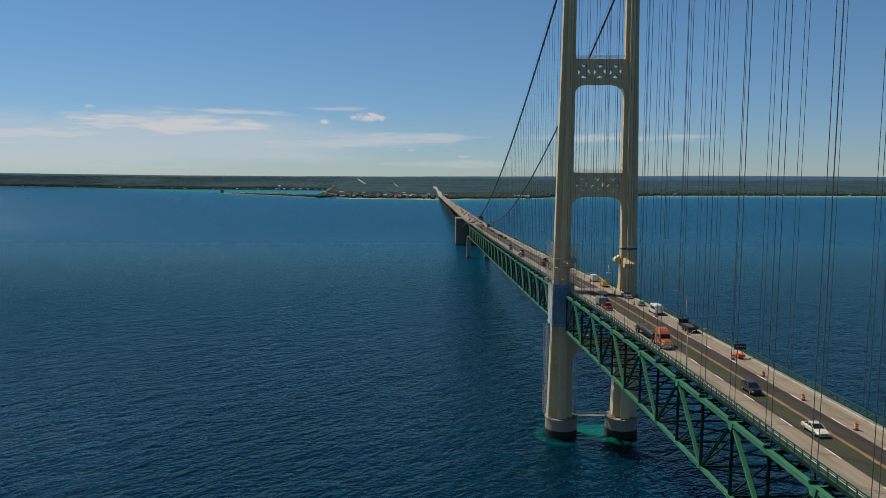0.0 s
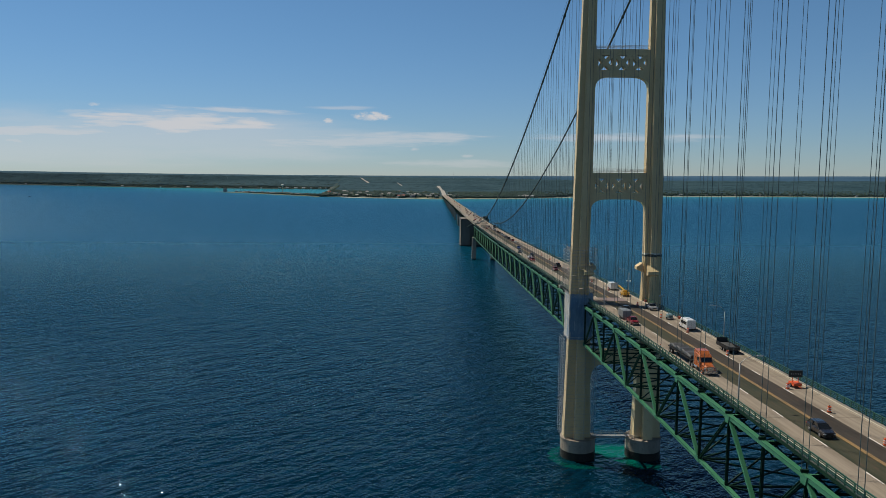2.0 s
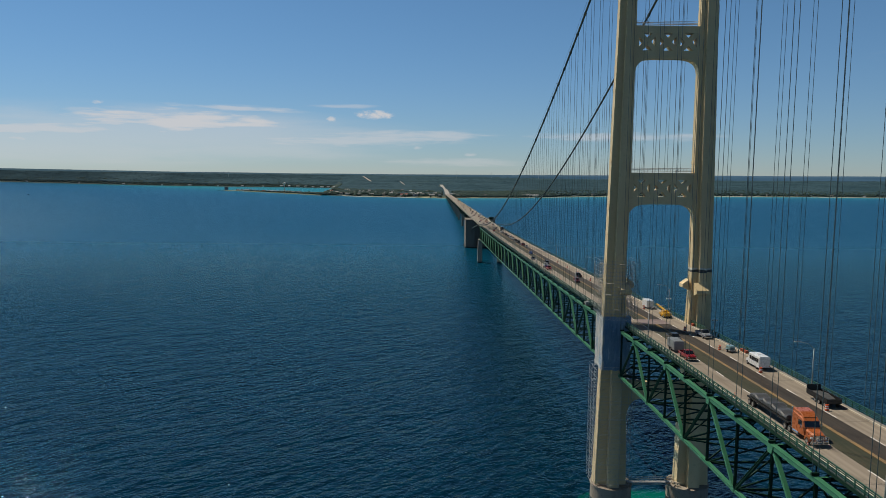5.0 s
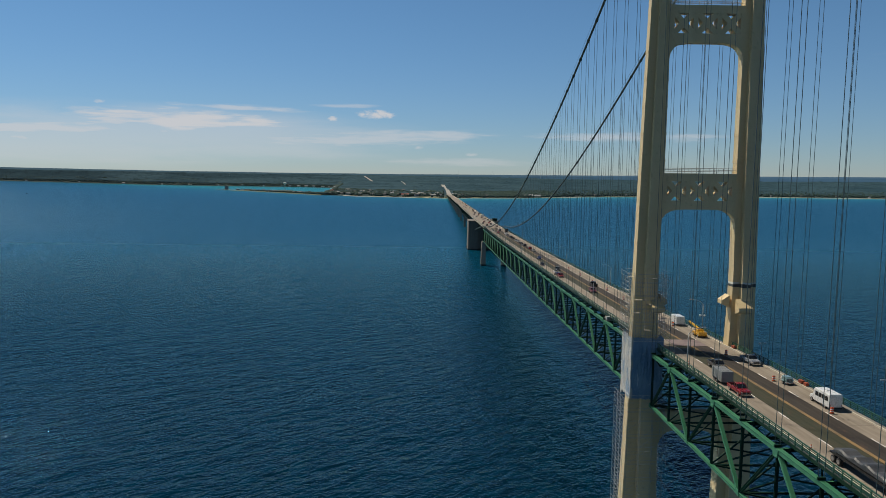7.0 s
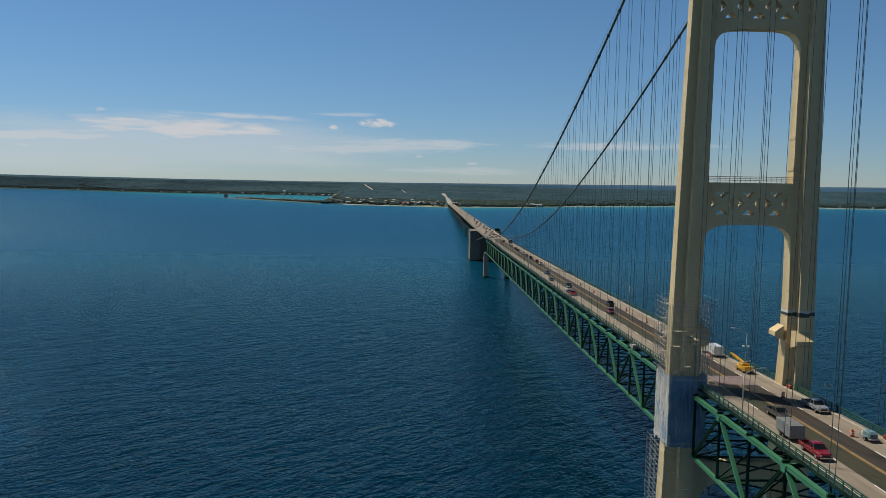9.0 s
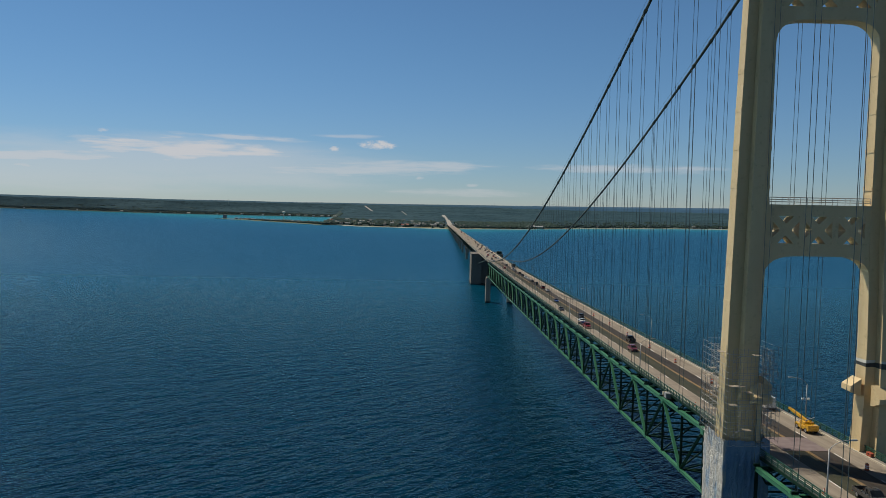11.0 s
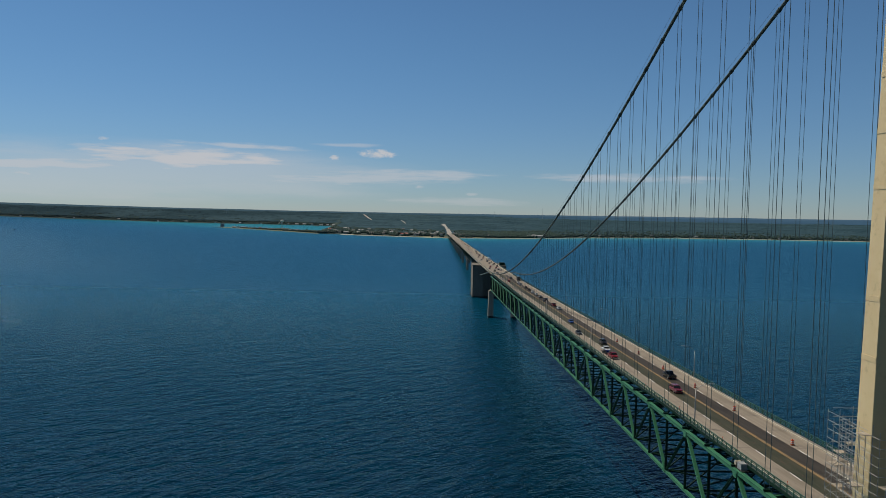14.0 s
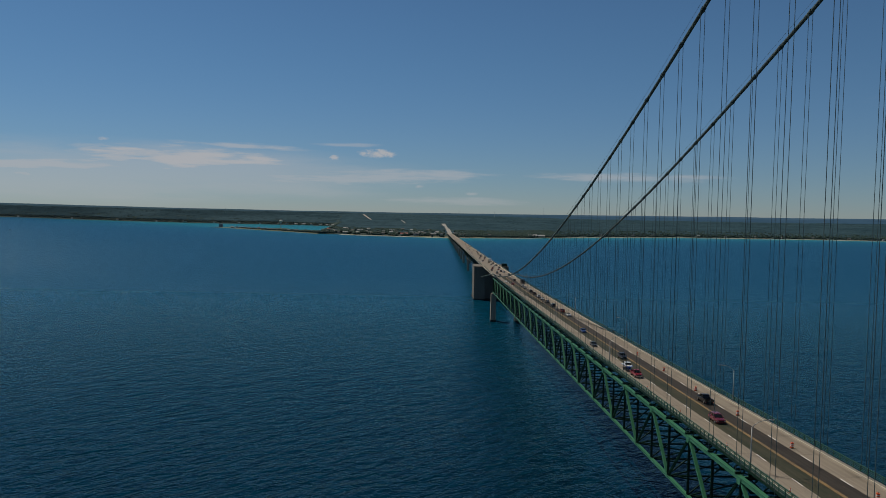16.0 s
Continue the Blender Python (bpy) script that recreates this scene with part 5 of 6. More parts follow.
def scaffold(x0, x1, y0, y1, z0, z1, lift, step, label, deckings=True, ragged=1.0, wide=1.15, r=0.045):
    sc = thing("scaffold", label, "scaffold", "scaffolds on the tower leg", at=pose((x0 + x1) / 2, (y0 + y1) / 2, z0))
    inv = sc.matrix_basis
    sides = [((x0, y0), (x1, y0)), ((x1, y0), (x1, y1)), ((x1, y1), (x0, y1)), ((x0, y1), (x0, y0))]
    levels = steps(z0, z1, lift)
    for (ax, ay), (bx, by) in sides:
        L = math.hypot(bx - ax, by - ay)
        nx, ny = (by - ay) / L, -(bx - ax) / L
        n = max(2, round(L / step))
        for i in range(n):
            t = i / n
            for off in (0.0, wide):
                x, y = ax + (bx - ax) * t + nx * off, ay + (by - ay) * t + ny * off
                top = z1 + ragged * (rs.random() * 1.6 - 0.3)
                part("standard", local(Geo().tube((x, y, z0 - 0.3), (x, y, top), r, 5), inv), M["galv"], sc)
        for z in levels:
            for off in (0.0, wide):
                for dz in ((0.0, 1.0) if off else (0.0,)):
                    a = (ax + nx * off, ay + ny * off, z + dz)
                    b = (bx + nx * off, by + ny * off, z + dz)
                    part("ledger", local(Geo().tube(a, b, r * 0.9, 5), inv), M["galv"], sc)
            if deckings:
                for i in range(n):
                    if rs.random() < 0.05:
                        t0, t1 = i / n, (i + 1) / n
                        g = Geo()
                        for off in (0.25, 0.6, 0.95):
                            p = (ax + (bx - ax) * t0 + nx * off, ay + (by - ay) * t0 + ny * off, z + 0.08)
                            q = (ax + (bx - ax) * t1 + nx * off, ay + (by - ay) * t1 + ny * off, z + 0.08)
                            g.beam(p, q, 0.3, 0.045)
                        part("decking", local(g, inv), M["plank"], sc)
        for k in range(len(levels) - 1):
            i = rs.randrange(n)
            t0, t1 = i / n, (i + 1) / n
            a = (ax + (bx - ax) * t0 + nx * wide, ay + (by - ay) * t0 + ny * wide, levels[k])
            b = (ax + (bx - ax) * t1 + nx * wide, ay + (by - ay) * t1 + ny * wide, levels[k + 1])
            part("brace", local(Geo().tube(a, b, r * 0.9, 5), inv), M["galv"], sc)
    return sc


scaffold(-14.4, -7.5, 0.7, 8.1, 52.4, 66.2, 0.98, 1.15, "untidy pale tube scaffold with plank decks round the tower leg", True, 1.0, 1.35, 0.034)
scaffold(-15.4, -6.8, -0.1, 8.9, 7.0, 37.6, 2.1, 2.6, "thin access scaffold climbing the lower tower leg", False, 0.2, 0.75, 0.028)
for side, bracket_x, w in ((-1, -9.3, 1.3), (1, 10.45, 1.6)):
    br = thing("maintenance_bracket", "ivory steel bracket housing on the tower leg", "bracket", "brackets on the tower legs", at=pose(bracket_x, TY - 3.0, 58))
    part("housing", Geo().loft([[(x, 0.35, 0.0), (x, -1.9, 0.9), (x, -1.9, 1.7), (x, 0.35, 3.4)] for x in (-w, w)]), M["ivory"], br)
    part("rim", Geo().span(-w - 0.06, w + 0.06, -2.0, -1.88, 0.85, 1.75), M["ivory"], br)
    ib = thing("maintenance_bracket", "ivory steel bracket housing on the tower leg", "bracket", "brackets on the tower legs", at=pose(side * 7.95, TY, 59.2))
    part("housing", Geo().loft([[(0.1, y, 0.0), (-side * 1.6, y, 0.8), (-side * 1.6, y, 1.7), (0.1, y, 2.9)] for y in (-1.3, 1.3)]), M["ivory"], ib)
stand = thing("leg_conduit", "plain ivory box conduit down the leg face", "conduit", at=pose(-9.3, TY - 3.4, 48))
part("duct", Geo().span(-0.35, 0.35, -0.3, 0.4, -2, 10.2), M["ivory"], stand)
M["scorched"] = worn("dark_primer", (0.03, 0.035, 0.035), (0.05, 0.05, 0.05), (0.12, 0.11, 0.09), 0.8, 3.0, 0.7)
M["fresh"] = worn("pale_primer", (0.62, 0.62, 0.58), (0.56, 0.56, 0.52), (0.5, 0.46, 0.38), 0.8, 3.0, 0.6)


def collar(side, z0, z1, grow, jag):
    g = Geo()
    rr = []
    for z, sgn in ((z0, -1), (z1, 1)):
        base = leg_ring(side, z)
        cx = sum(p[0] for p in base) / 12
        rr.append([(cx + (p[0] - cx) * grow, TY + (p[1] - TY) * grow, z + jag * noise.noise((i * 1.7, z, 3))) for i, p in enumerate(base)])
    return g.loft(rr, caps=False)


mark = thing("primer_band", "dark and pale unpainted primer bands round the leg", "paint band", at=pose(10.8, TY, 65))
part("dark_band", local(collar(1, 64.0, 64.75, 1.02, 0.45), mark.matrix_basis), M["scorched"], mark, fix=False)
part("pale_band", local(collar(1, 64.7, 65.15, 1.012, 0.3), mark.matrix_basis), M["fresh"], mark, fix=False)

# ---- deck furniture ----
M["orange"] = plain("safety_orange", (0.62, 0.09, 0.02), 0.55)
M["case_red"] = plain("faded_red_plastic", (0.30, 0.06, 0.025), 0.6)
M["stripe"] = plain("reflective_white", (0.75, 0.74, 0.72), 0.4)


def drum():
    ob = thing("traffic_drum", "orange and white striped traffic drum on a black base", "traffic drum", "drums along the closed lane")
    z = 0.08
    part("base", Geo().loft([ring(0, 0, 0, 0.38, 14), ring(0, 0, 0.08, 0.36, 14)]), M["rubber"], ob)
    for k, (h, m, r) in enumerate(((0.28, "orange", 0.30), (0.14, "stripe", 0.29), (0.16, "orange", 0.285), (0.14, "stripe", 0.275), (0.22, "orange", 0.265))):
        part("band", Geo().loft([ring(0, 0, z, r, 14), ring(0, 0, z + h, r - 0.012, 14)]), M[m], ob, "white reflective band" if m == "stripe" else "orange band")
        z += h
    part("handle", Geo().span(-0.1, 0.1, -0.03, 0.03, z, z + 0.1), M["black"], ob)
    return ob


DRUMS = [-150.5, -137, -122.9, -108.7, -95.8, -70.8, -47.0, -27.5, -5.5, 30, 54.5, 79.8, 103, 127, 152, 178]
d0 = drum()
for i, y in enumerate(DRUMS):
    m = pose(4.4 + 0.12 * math.sin(i * 2.3), y, deck(y), 0, 0, i * 40)
    if i == 0:
        d0.matrix_basis = m
    else:
        copy_thing(d0, m)


def cone():
    ob = thing("traffic_cone", "small orange traffic cone at the kerb", "traffic cone", "cones along the kerb")
    part("base", Geo().span(-0.2, 0.2, -0.2, 0.2, 0, 0.04), M["orange"], ob)
    part("body", Geo().loft([ring(0, 0, 0.04, 0.16, 12), ring(0, 0, 0.72, 0.04, 12)]), M["orange"], ob)
    part("collar", Geo().loft([ring(0, 0, 0.36, 0.115, 12), ring(0, 0, 0.5, 0.09, 12)], caps=False), M["stripe"], ob)
    return ob


c0 = cone()
for i, y in enumerate([-87, -63, -39, -15, 9, 33, 57, 80, 104.5, 128]):
    m = pose(-7.3, y, deck(y))
    if i == 0:
        c0.matrix_basis = m
    else:
        copy_thing(c0, m)

M["lamp_glass"] = plain("lamp_lens", (0.75, 0.76, 0.74), 0.25)


def lamp_pole(flood=False):
    ob = thing("street_lamp", "grey steel bridge lamp with a curved arm and flat head" if not flood else "grey steel lamp pole with a pair of floodlights", "street lamp", "lamps along the deck")
    part("pole", Geo().tube((0, 0, -1.2), (0, 0, 7.2), 0.13, 10, 0.085), M["galv"], ob, smooth=True)
    arm = [(0, 0, 7.0), (0.35, 0, 7.55), (1.0, 0, 8.0), (1.9, 0, 8.3), (2.9, 0, 8.42)]
    part("arm", Geo().path(arm, 0.06, 6), M["galv"], ob, smooth=True)
    head = part("head", Geo().hexa([(2.7, -0.16, 8.36), (3.7, -0.13, 8.42), (3.7, 0.13, 8.42), (2.7, 0.16, 8.36), (2.75, -0.12, 8.52), (3.6, -0.09, 8.52), (3.6, 0.09, 8.52), (2.75, 0.12, 8.52)]), M["galv"], ob)
    part("lens", Geo().span(2.95, 3.5, -0.09, 0.09, 8.33, 8.37), M["lamp_glass"], head)
    part("bracket", Geo().span(-0.3, 0.3, -0.2, 0.2, -1.0, -0.4), M["green_dark"], ob)
    if flood:
        for s in (-1, 1):
            part("floodlight", Geo().tube((s * 0.45, -0.1, 4.4), (s * 0.6, -0.4, 4.25), 0.2, 10, 0.28), M["lamp_glass"], ob)
        part("crossbar", Geo().tube((-0.5, 0, 4.4), (0.5, 0, 4.4), 0.04, 6), M["galv"], ob)
    return ob


la, lb = lamp_pole(), lamp_pole(True)
la.matrix_basis = pose(-EDGE + 0.1, -106.4, deck(-106.4))
for y in (-192, -18.5, 66.8, 160, 252, 345, 438, 530, 640, 750, 870, 1000):
    copy_thing(la, pose(-EDGE + 0.1, y, deck(y)))
for y in (-152, -57.5, 116, 208, 300, 392, 485, 585, 700, 820, 940):
    copy_thing(la, pose(EDGE - 0.1, y, deck(y), 0, 0, 180))
lb.matrix_basis = pose(EDGE + 0.15, 21.5, deck(21.5), 0, 0, 180)
fl = thing("floodlight_pole", "short floodlight pole with two lamps beside the railing", "floodlight", at=pose(EDGE + 1.2, -9.5, deck(-9.5) - 1.0))
part("pole", Geo().tube((0, 0, 0), (0, 0, 4.6), 0.07, 8), M["galv"], fl)
for s in (-1, 1):
    part("floodlight", Geo().tube((s * 0.5, 0, 4.6), (s * 0.6, -0.3, 4.45), 0.16, 10, 0.24), M["lamp_glass"], fl)
part("crossbar", Geo().tube((-0.5, 0, 4.6), (0.5, 0, 4.6), 0.04, 6), M["galv"], fl)
part("foot", Geo().beam((0, 0, 0.1), (-1.4, 0, 0.1), 0.2, 0.2), M["green_dark"], fl)

unit = thing("work_platform_unit", "small grey generator box on the truss walkway", "generator", at=pose(-9.75, 43.0, chord(43) + 0.42))
part("casing", Geo().span(-0.5, 0.5, -0.7, 0.7, 0.1, 1.15), M["wall_grey"], unit)
part("skid", Geo().span(-0.6, 0.6, -1.3, 2.4, 0, 0.1), M["black"], unit)
part("hose_drum", Geo().tube((-0.45, 1.7, 0.55), (0.45, 1.7, 0.55), 0.45, 14), M["plank"], unit)
M["mauve"] = worn("blasted_deck_patch", (0.13, 0.095, 0.098), (0.18, 0.145, 0.14), (0.22, 0.19, 0.165), 0.5, 2.0, 0.85)
g = Geo().ribbon([(-LANE + 0.05, 0.004), (LANE - 0.05, 0.004), (LANE - 0.05, 0.056), (-LANE + 0.05, 0.056)], steps(3.5, 11.0, 2), deck)
tagged(part("deck_patch", g, M["mauve"]), "mauve-grey steel joint plates across the road at the tower", "road plate", kind="structure")

# ---- vehicles ----
PAINT = {}


def paint(name, color, rough=0.28):
    if name not in PAINT:
        k = Nodes(name)
        n = k.noise(k.position(), 3.0, 4)
        PAINT[name] = k.done(k.mix(k.span(n, 0.3, 0.7), tuple(c * 0.92 for c in color), color), k.span(n, 0.3, 0.7, rough - 0.06, rough + 0.1), 0.1, None, 0.6)
        k.bsdf.inputs["Coat Weight"].default_value = 0.5
    return PAINT[name]


RED, MAROON, WHITE, DARK = ("car_red", (0.26, 0.01, 0.014)), ("car_maroon", (0.16, 0.01, 0.022)), ("car_white", (0.70, 0.70, 0.68)), ("car_black", (0.012, 0.013, 0.016))
GREY, BLUE, SILVER, ORANGE, YELLOW = ("car_grey", (0.04, 0.042, 0.045)), ("car_blue", (0.015, 0.05, 0.20)), ("car_silver", (0.26, 0.27, 0.28)), ("truck_orange", (0.40, 0.11, 0.03)), ("crane_yellow", (0.62, 0.34, 0.02))
M["glass"] = plain("tinted_glass", (0.012, 0.016, 0.02), 0.06, 0, 0.8)
M["chrome"] = plain("chrome", (0.6, 0.6, 0.6), 0.18, 0.9)
M["head_lamp"] = plain("clear_lamp", (0.7, 0.7, 0.68), 0.15)
M["tail_lamp"] = plain("red_lamp", (0.35, 0.01, 0.01), 0.25)
M["rim"] = plain("alloy_rim", (0.35, 0.35, 0.36), 0.35, 0.7)


def section(y, half, z0, z1, r=0.12):
    """A rounded cross section of a body at station y."""
    return [(-half + r, y, z0), (half - r, y, z0), (half, y, z0 + r), (half, y, z1 - r), (half - r, y, z1), (-half + r, y, z1), (-half, y, z1 - r), (-half, y, z0 + r)]


def wheel(parent, x, y, r=0.34, w=0.24):
    s = 1 if x > 0 else -1
    tyre = part("wheel", Geo().loft([[(x + s * a, y + q * math.cos(k * math.pi / 9), r + q * math.sin(k * math.pi / 9)) for k in range(18)] for a, q in ((-w, r * 0.9), (-w + 0.04, r), (-0.04, r), (0, r * 0.9))]), M["rubber"], parent)
    part("rim", Geo().tube((x - s * 0.02, y, r), (x + s * 0.012, y, r), r * 0.62, 12), M["rim"], tyre)


def car(kind, colour, label, north=True, x=0.0, y=0.0, group="cars on the bridge", load=False):
    """A road car whose front points to -y before it is placed."""
    m = pose(x, y, deck(y), 0, 0, 0 if north else 180)
    m = Matrix.Translation((x, y, deck(y))) @ Matrix.Rotation(math.atan2(deck(y + 2) - deck(y - 2), 4), 4, "X") @ Matrix.Rotation(0 if north else math.pi, 4, "Z")
    ob = thing(kind, label, {"sedan": "car", "suv": "car", "pickup_truck": "pickup truck"}[kind], group, at=m)
    p = paint(*colour)
    if kind == "sedan":
        L, W, st = 4.85, 0.91, [(-2.42, 0.72, 0.66), (-2.3, 0.86, 0.74), (-1.6, 0.91, 0.86), (-0.9, 0.91, 0.95), (1.2, 0.91, 0.97), (1.9, 0.90, 0.98), (2.3, 0.86, 0.93), (2.42, 0.74, 0.86)]
        cab = [(-1.05, 0.80, 0.93, 0.02), (-0.25, 0.70, 1.36, 0.1), (0.2, 0.70, 1.44, 0.1), (0.9, 0.69, 1.42, 0.1), (1.75, 0.78, 0.97, 0.02)]
        axle, r = (-1.45, 1.35), 0.33
    elif kind == "suv":
        L, W, st = 4.75, 0.95, [(-2.36, 0.76, 0.82), (-2.25, 0.9, 0.95), (-1.5, 0.95, 1.04), (-0.95, 0.95, 1.08), (1.5, 0.95, 1.12), (2.2, 0.92, 1.12), (2.36, 0.84, 1.05)]
        cab = [(-1.1, 0.84, 1.06, 0.02), (-0.4, 0.74, 1.60, 0.1), (0.2, 0.74, 1.70, 0.1), (1.6, 0.73, 1.67, 0.1), (2.25, 0.80, 1.10, 0.02)]
        axle, r = (-1.42, 1.38), 0.37
    else:
        L, W, st = 5.8, 0.99, [(-2.9, 0.82, 0.95), (-2.78, 0.95, 1.08), (-1.9, 0.99, 1.16), (-1.25, 0.99, 1.2), (0.75, 0.99, 1.2), (0.8, 0.99, 0.72), (2.86, 0.99, 0.72), (2.9, 0.97, 0.7)]
        cab = [(-1.35, 0.88, 1.17, 0.02), (-0.75, 0.78, 1.78, 0.1), (-0.2, 0.78, 1.88, 0.1), (0.45, 0.78, 1.86, 0.1), (0.76, 0.86, 1.2, 0.02)]
        axle, r = (-1.85, 1.75), 0.40
    z0 = 0.3 if kind != "pickup_truck" else 0.42
    part("body", Geo().loft([section(a, h, z0, z, 0.13) for a, h, z in st]), p, ob, smooth=False)
    base = cab[0][2]
    part("glazing", Geo().loft([section(a, h, base - 0.12, z, min(0.06, max(0.01, (z - base) / 3))) for a, h, z, q in cab]), M["glass"], ob, "dark tinted glass")
    (y1, h1, t1, _), (y2, h2, t2, _), (y3, h3, t3, _) = cab[1], cab[2], cab[3]
    part("roof", Geo().loft([section(y1 + 0.05, h1 - 0.02, t1 - 0.03, t1 + 0.05, 0.03), section(y2, h2, t2 - 0.05, t2 + 0.03, 0.03), section(y3, h3, t3 - 0.05, t3 + 0.03, 0.03)]), p, ob)
    for s in (-1, 1):
        yb = cab[-1][0]
        for a, b in ((cab[0], cab[1]), (cab[3], cab[4])):
            part("pillar", Geo().beam((s * (a[1] + 0.01), a[0], a[2] - 0.02), (s * (b[1] + 0.01), b[0], b[2]), 0.07, 0.06), p, ob)
        mid = (cab[1][0] + cab[3][0]) / 2 + 0.1
        part("door_post", Geo().beam((s * 0.86 * W / 0.91, mid, base - 0.05), (s * (cab[2][1] + 0.01), mid, cab[2][2] - 0.05), 0.07, 0.1), p, ob)
        part("headlight", Geo().span(s * W * 0.74 - 0.16, s * W * 0.74 + 0.16, -L / 2 - 0.0, -L / 2 + 0.14, st[0][2] - 0.18, st[0][2] - 0.04), M["head_lamp"], ob)
        part("taillight", Geo().span(s * W * 0.82 - 0.1, s * W * 0.82 + 0.1, L / 2 - 0.12, L / 2 + 0.02, st[-1][2] - 0.25, st[-1][2] - 0.06), M["tail_lamp"], ob)
        part("mirror", Geo().span(s * W + (0 if s > 0 else -0.16), s * W + (0.16 if s > 0 else 0), cab[0][0] + 0.25, cab[0][0] + 0.37, base, base + 0.14), p, ob)
        for a in axle:
            wheel(ob, s * (W + 0.01), a, r)
    part("grille", Geo().span(-W * 0.5, W * 0.5, -L / 2 - 0.03, -L / 2 + 0.05, z0 + 0.16, st[0][2] - 0.1), M["black"], ob)
    part("bumper", Geo().span(-W * 0.86, W * 0.86, -L / 2 - 0.08, -L / 2 + 0.1, z0, z0 + 0.16), p if kind != "pickup_truck" else M["chrome"], ob)
    if kind == "pickup_truck":
        for s in (-1, 1):
            part("bed_side", Geo().span(s * 0.99 - (0.09 if s > 0 else 0), s * 0.99 + (0 if s > 0 else 0.09), 0.78, 2.9, 0.7, 1.18), p, ob)
        part("tailgate", Geo().span(-0.9, 0.9, 2.82, 2.9, 0.7, 1.16), p, ob)
        part("bed_floor", Geo().span(-0.9, 0.9, 0.8, 2.82, 0.72, 0.74), M["black"], ob)
        if load:
            part("bed_load", Geo().span(-0.7, 0.7, 1.0, 2.3, 0.74, 1.3), M["galv"], ob)
    return ob


def deck_pose(x, y, turn=0.0):
    return Matrix.Translation((x, y, deck(y))) @ Matrix.Rotation(math.atan2(deck(y + 2) - deck(y - 2), 4), 4, "X") @ Matrix.Rotation(radians(turn), 4, "Z")


def semi_truck(x, y):
    """An orange road tractor with a loaded flatbed; front towards -y, at y."""
    ob = thing("semi_truck", "orange tractor unit with chrome grille pulling a tarped flatbed", "truck", at=deck_pose(x, y))
    p = paint(*ORANGE)
    part("hood", Geo().loft([section(0.1, 0.8, 0.75, 1.55, 0.15), section(0.6, 0.95, 0.75, 1.75, 0.2), section(2.0, 1.05, 0.75, 1.95, 0.2)]), p, ob)
    part("cab", Geo().loft([section(1.95, 1.12, 0.75, 2.1, 0.1), section(2.3, 1.2, 0.75, 2.9, 0.12), section(2.8, 1.22, 0.75, 3.3, 0.15), section(5.2, 1.22, 0.75, 3.6, 0.15), section(5.3, 1.18, 0.75, 3.5, 0.15)]), p, ob)
    part("roof_fairing", Geo().loft([section(2.7, 0.9, 3.2, 3.3, 0.03), section(3.6, 1.1, 3.25, 3.85, 0.1), section(5.2, 1.15, 3.3, 3.95, 0.1)]), p, ob)
    part("windscreen", Geo().hexa([(-1.05, 1.92, 2.08), (1.05, 1.92, 2.08), (1.05, 2.1, 2.08), (-1.05, 2.1, 2.08), (-1.0, 2.26, 2.84), (1.0, 2.26, 2.84), (1.0, 2.45, 2.84), (-1.0, 2.45, 2.84)]), M["glass"], ob)
    for s in (-1, 1):
        part("side_window", Geo().span(s * 1.23 - 0.02, s * 1.23 + 0.02, 2.6, 3.5, 2.1, 2.8), M["glass"], ob)
        part("fender", Geo().loft([[(s * 1.0 + a, 1.1 + 0.75 * math.cos(k * math.pi / 6), 0.55 + 0.75 * math.sin(k * math.pi / 6)) for k in range(7)] for a in (-0.2, 0.25)]), p, ob)
        part("headlight", Geo().span(s * 0.95 - 0.16, s * 0.95 + 0.16, 0.2, 0.45, 1.0, 1.25), M["head_lamp"], ob)
        part("exhaust", Geo().tube((s * 1.1, 5.5, 0.9), (s * 1.1, 5.5, 4.0), 0.09, 8), M["chrome"], ob)
        part("fuel_tank", Geo().tube((s * 1.0, 3.4, 0.7), (s * 1.0, 5.0, 0.7), 0.32, 12), M["chrome"], ob)
        wheel(ob, s * 1.2, 1.1, 0.5, 0.3)
        for a in (6.0, 7.3, 18.0, 19.3):
            wheel(ob, s * 1.25, a, 0.5, 0.55)
        part("mirror", Geo().span(s * 1.45 - 0.12, s * 1.45 + 0.12, 2.2, 2.3, 1.9, 2.5), M["chrome"], ob)
    part("grille", Geo().span(-0.55, 0.55, 0.02, 0.15, 0.85, 1.5), M["chrome"], ob)
    part("bumper", Geo().span(-1.15, 1.15, -0.15, 0.1, 0.35, 0.8), M["chrome"], ob)
    guard = Geo()
    for z in (0.5, 0.8, 1.1, 1.4):
        guard.tube((-1.1, -0.3, z), (1.1, -0.3, z), 0.05, 6)
    for q in (-1.1, -0.4, 0.4, 1.1):
        guard.tube((q, -0.3, 0.4), (q, -0.3, 1.45), 0.05, 6)
    part("grille_guard", guard, M["chrome"], ob)
    part("frame", Geo().span(-0.45, 0.45, 1.0, 8.2, 0.6, 0.85), M["black"], ob)
    part("flatbed", Geo().span(-1.28, 1.28, 6.2, 20.0, 1.15, 1.4), M["black"], ob)
    rr = []
    M["load_tarp"] = worn("black_load_tarp", (0.035, 0.037, 0.04), (0.055, 0.057, 0.06), (0.09, 0.09, 0.09), 0.6, 3.0, 0.5)
    for a in steps(7.0, 19.3, 0.45):
        h = 1.4 + 0.95 * (0.85 + 0.15 * math.sin(a * 2.2)) + 0.12 * noise.noise((a, 3, 0))
        w = 1.18 + 0.05 * noise.noise((a * 1.4, 1, 0))
        rr.append(section(a, w, 1.41, h + (0.1 if 10 < a < 15 else -0.1), 0.2))
    part("load", Geo().loft(rr), M["load_tarp"], ob, "black tarpaulin over stacked cargo")
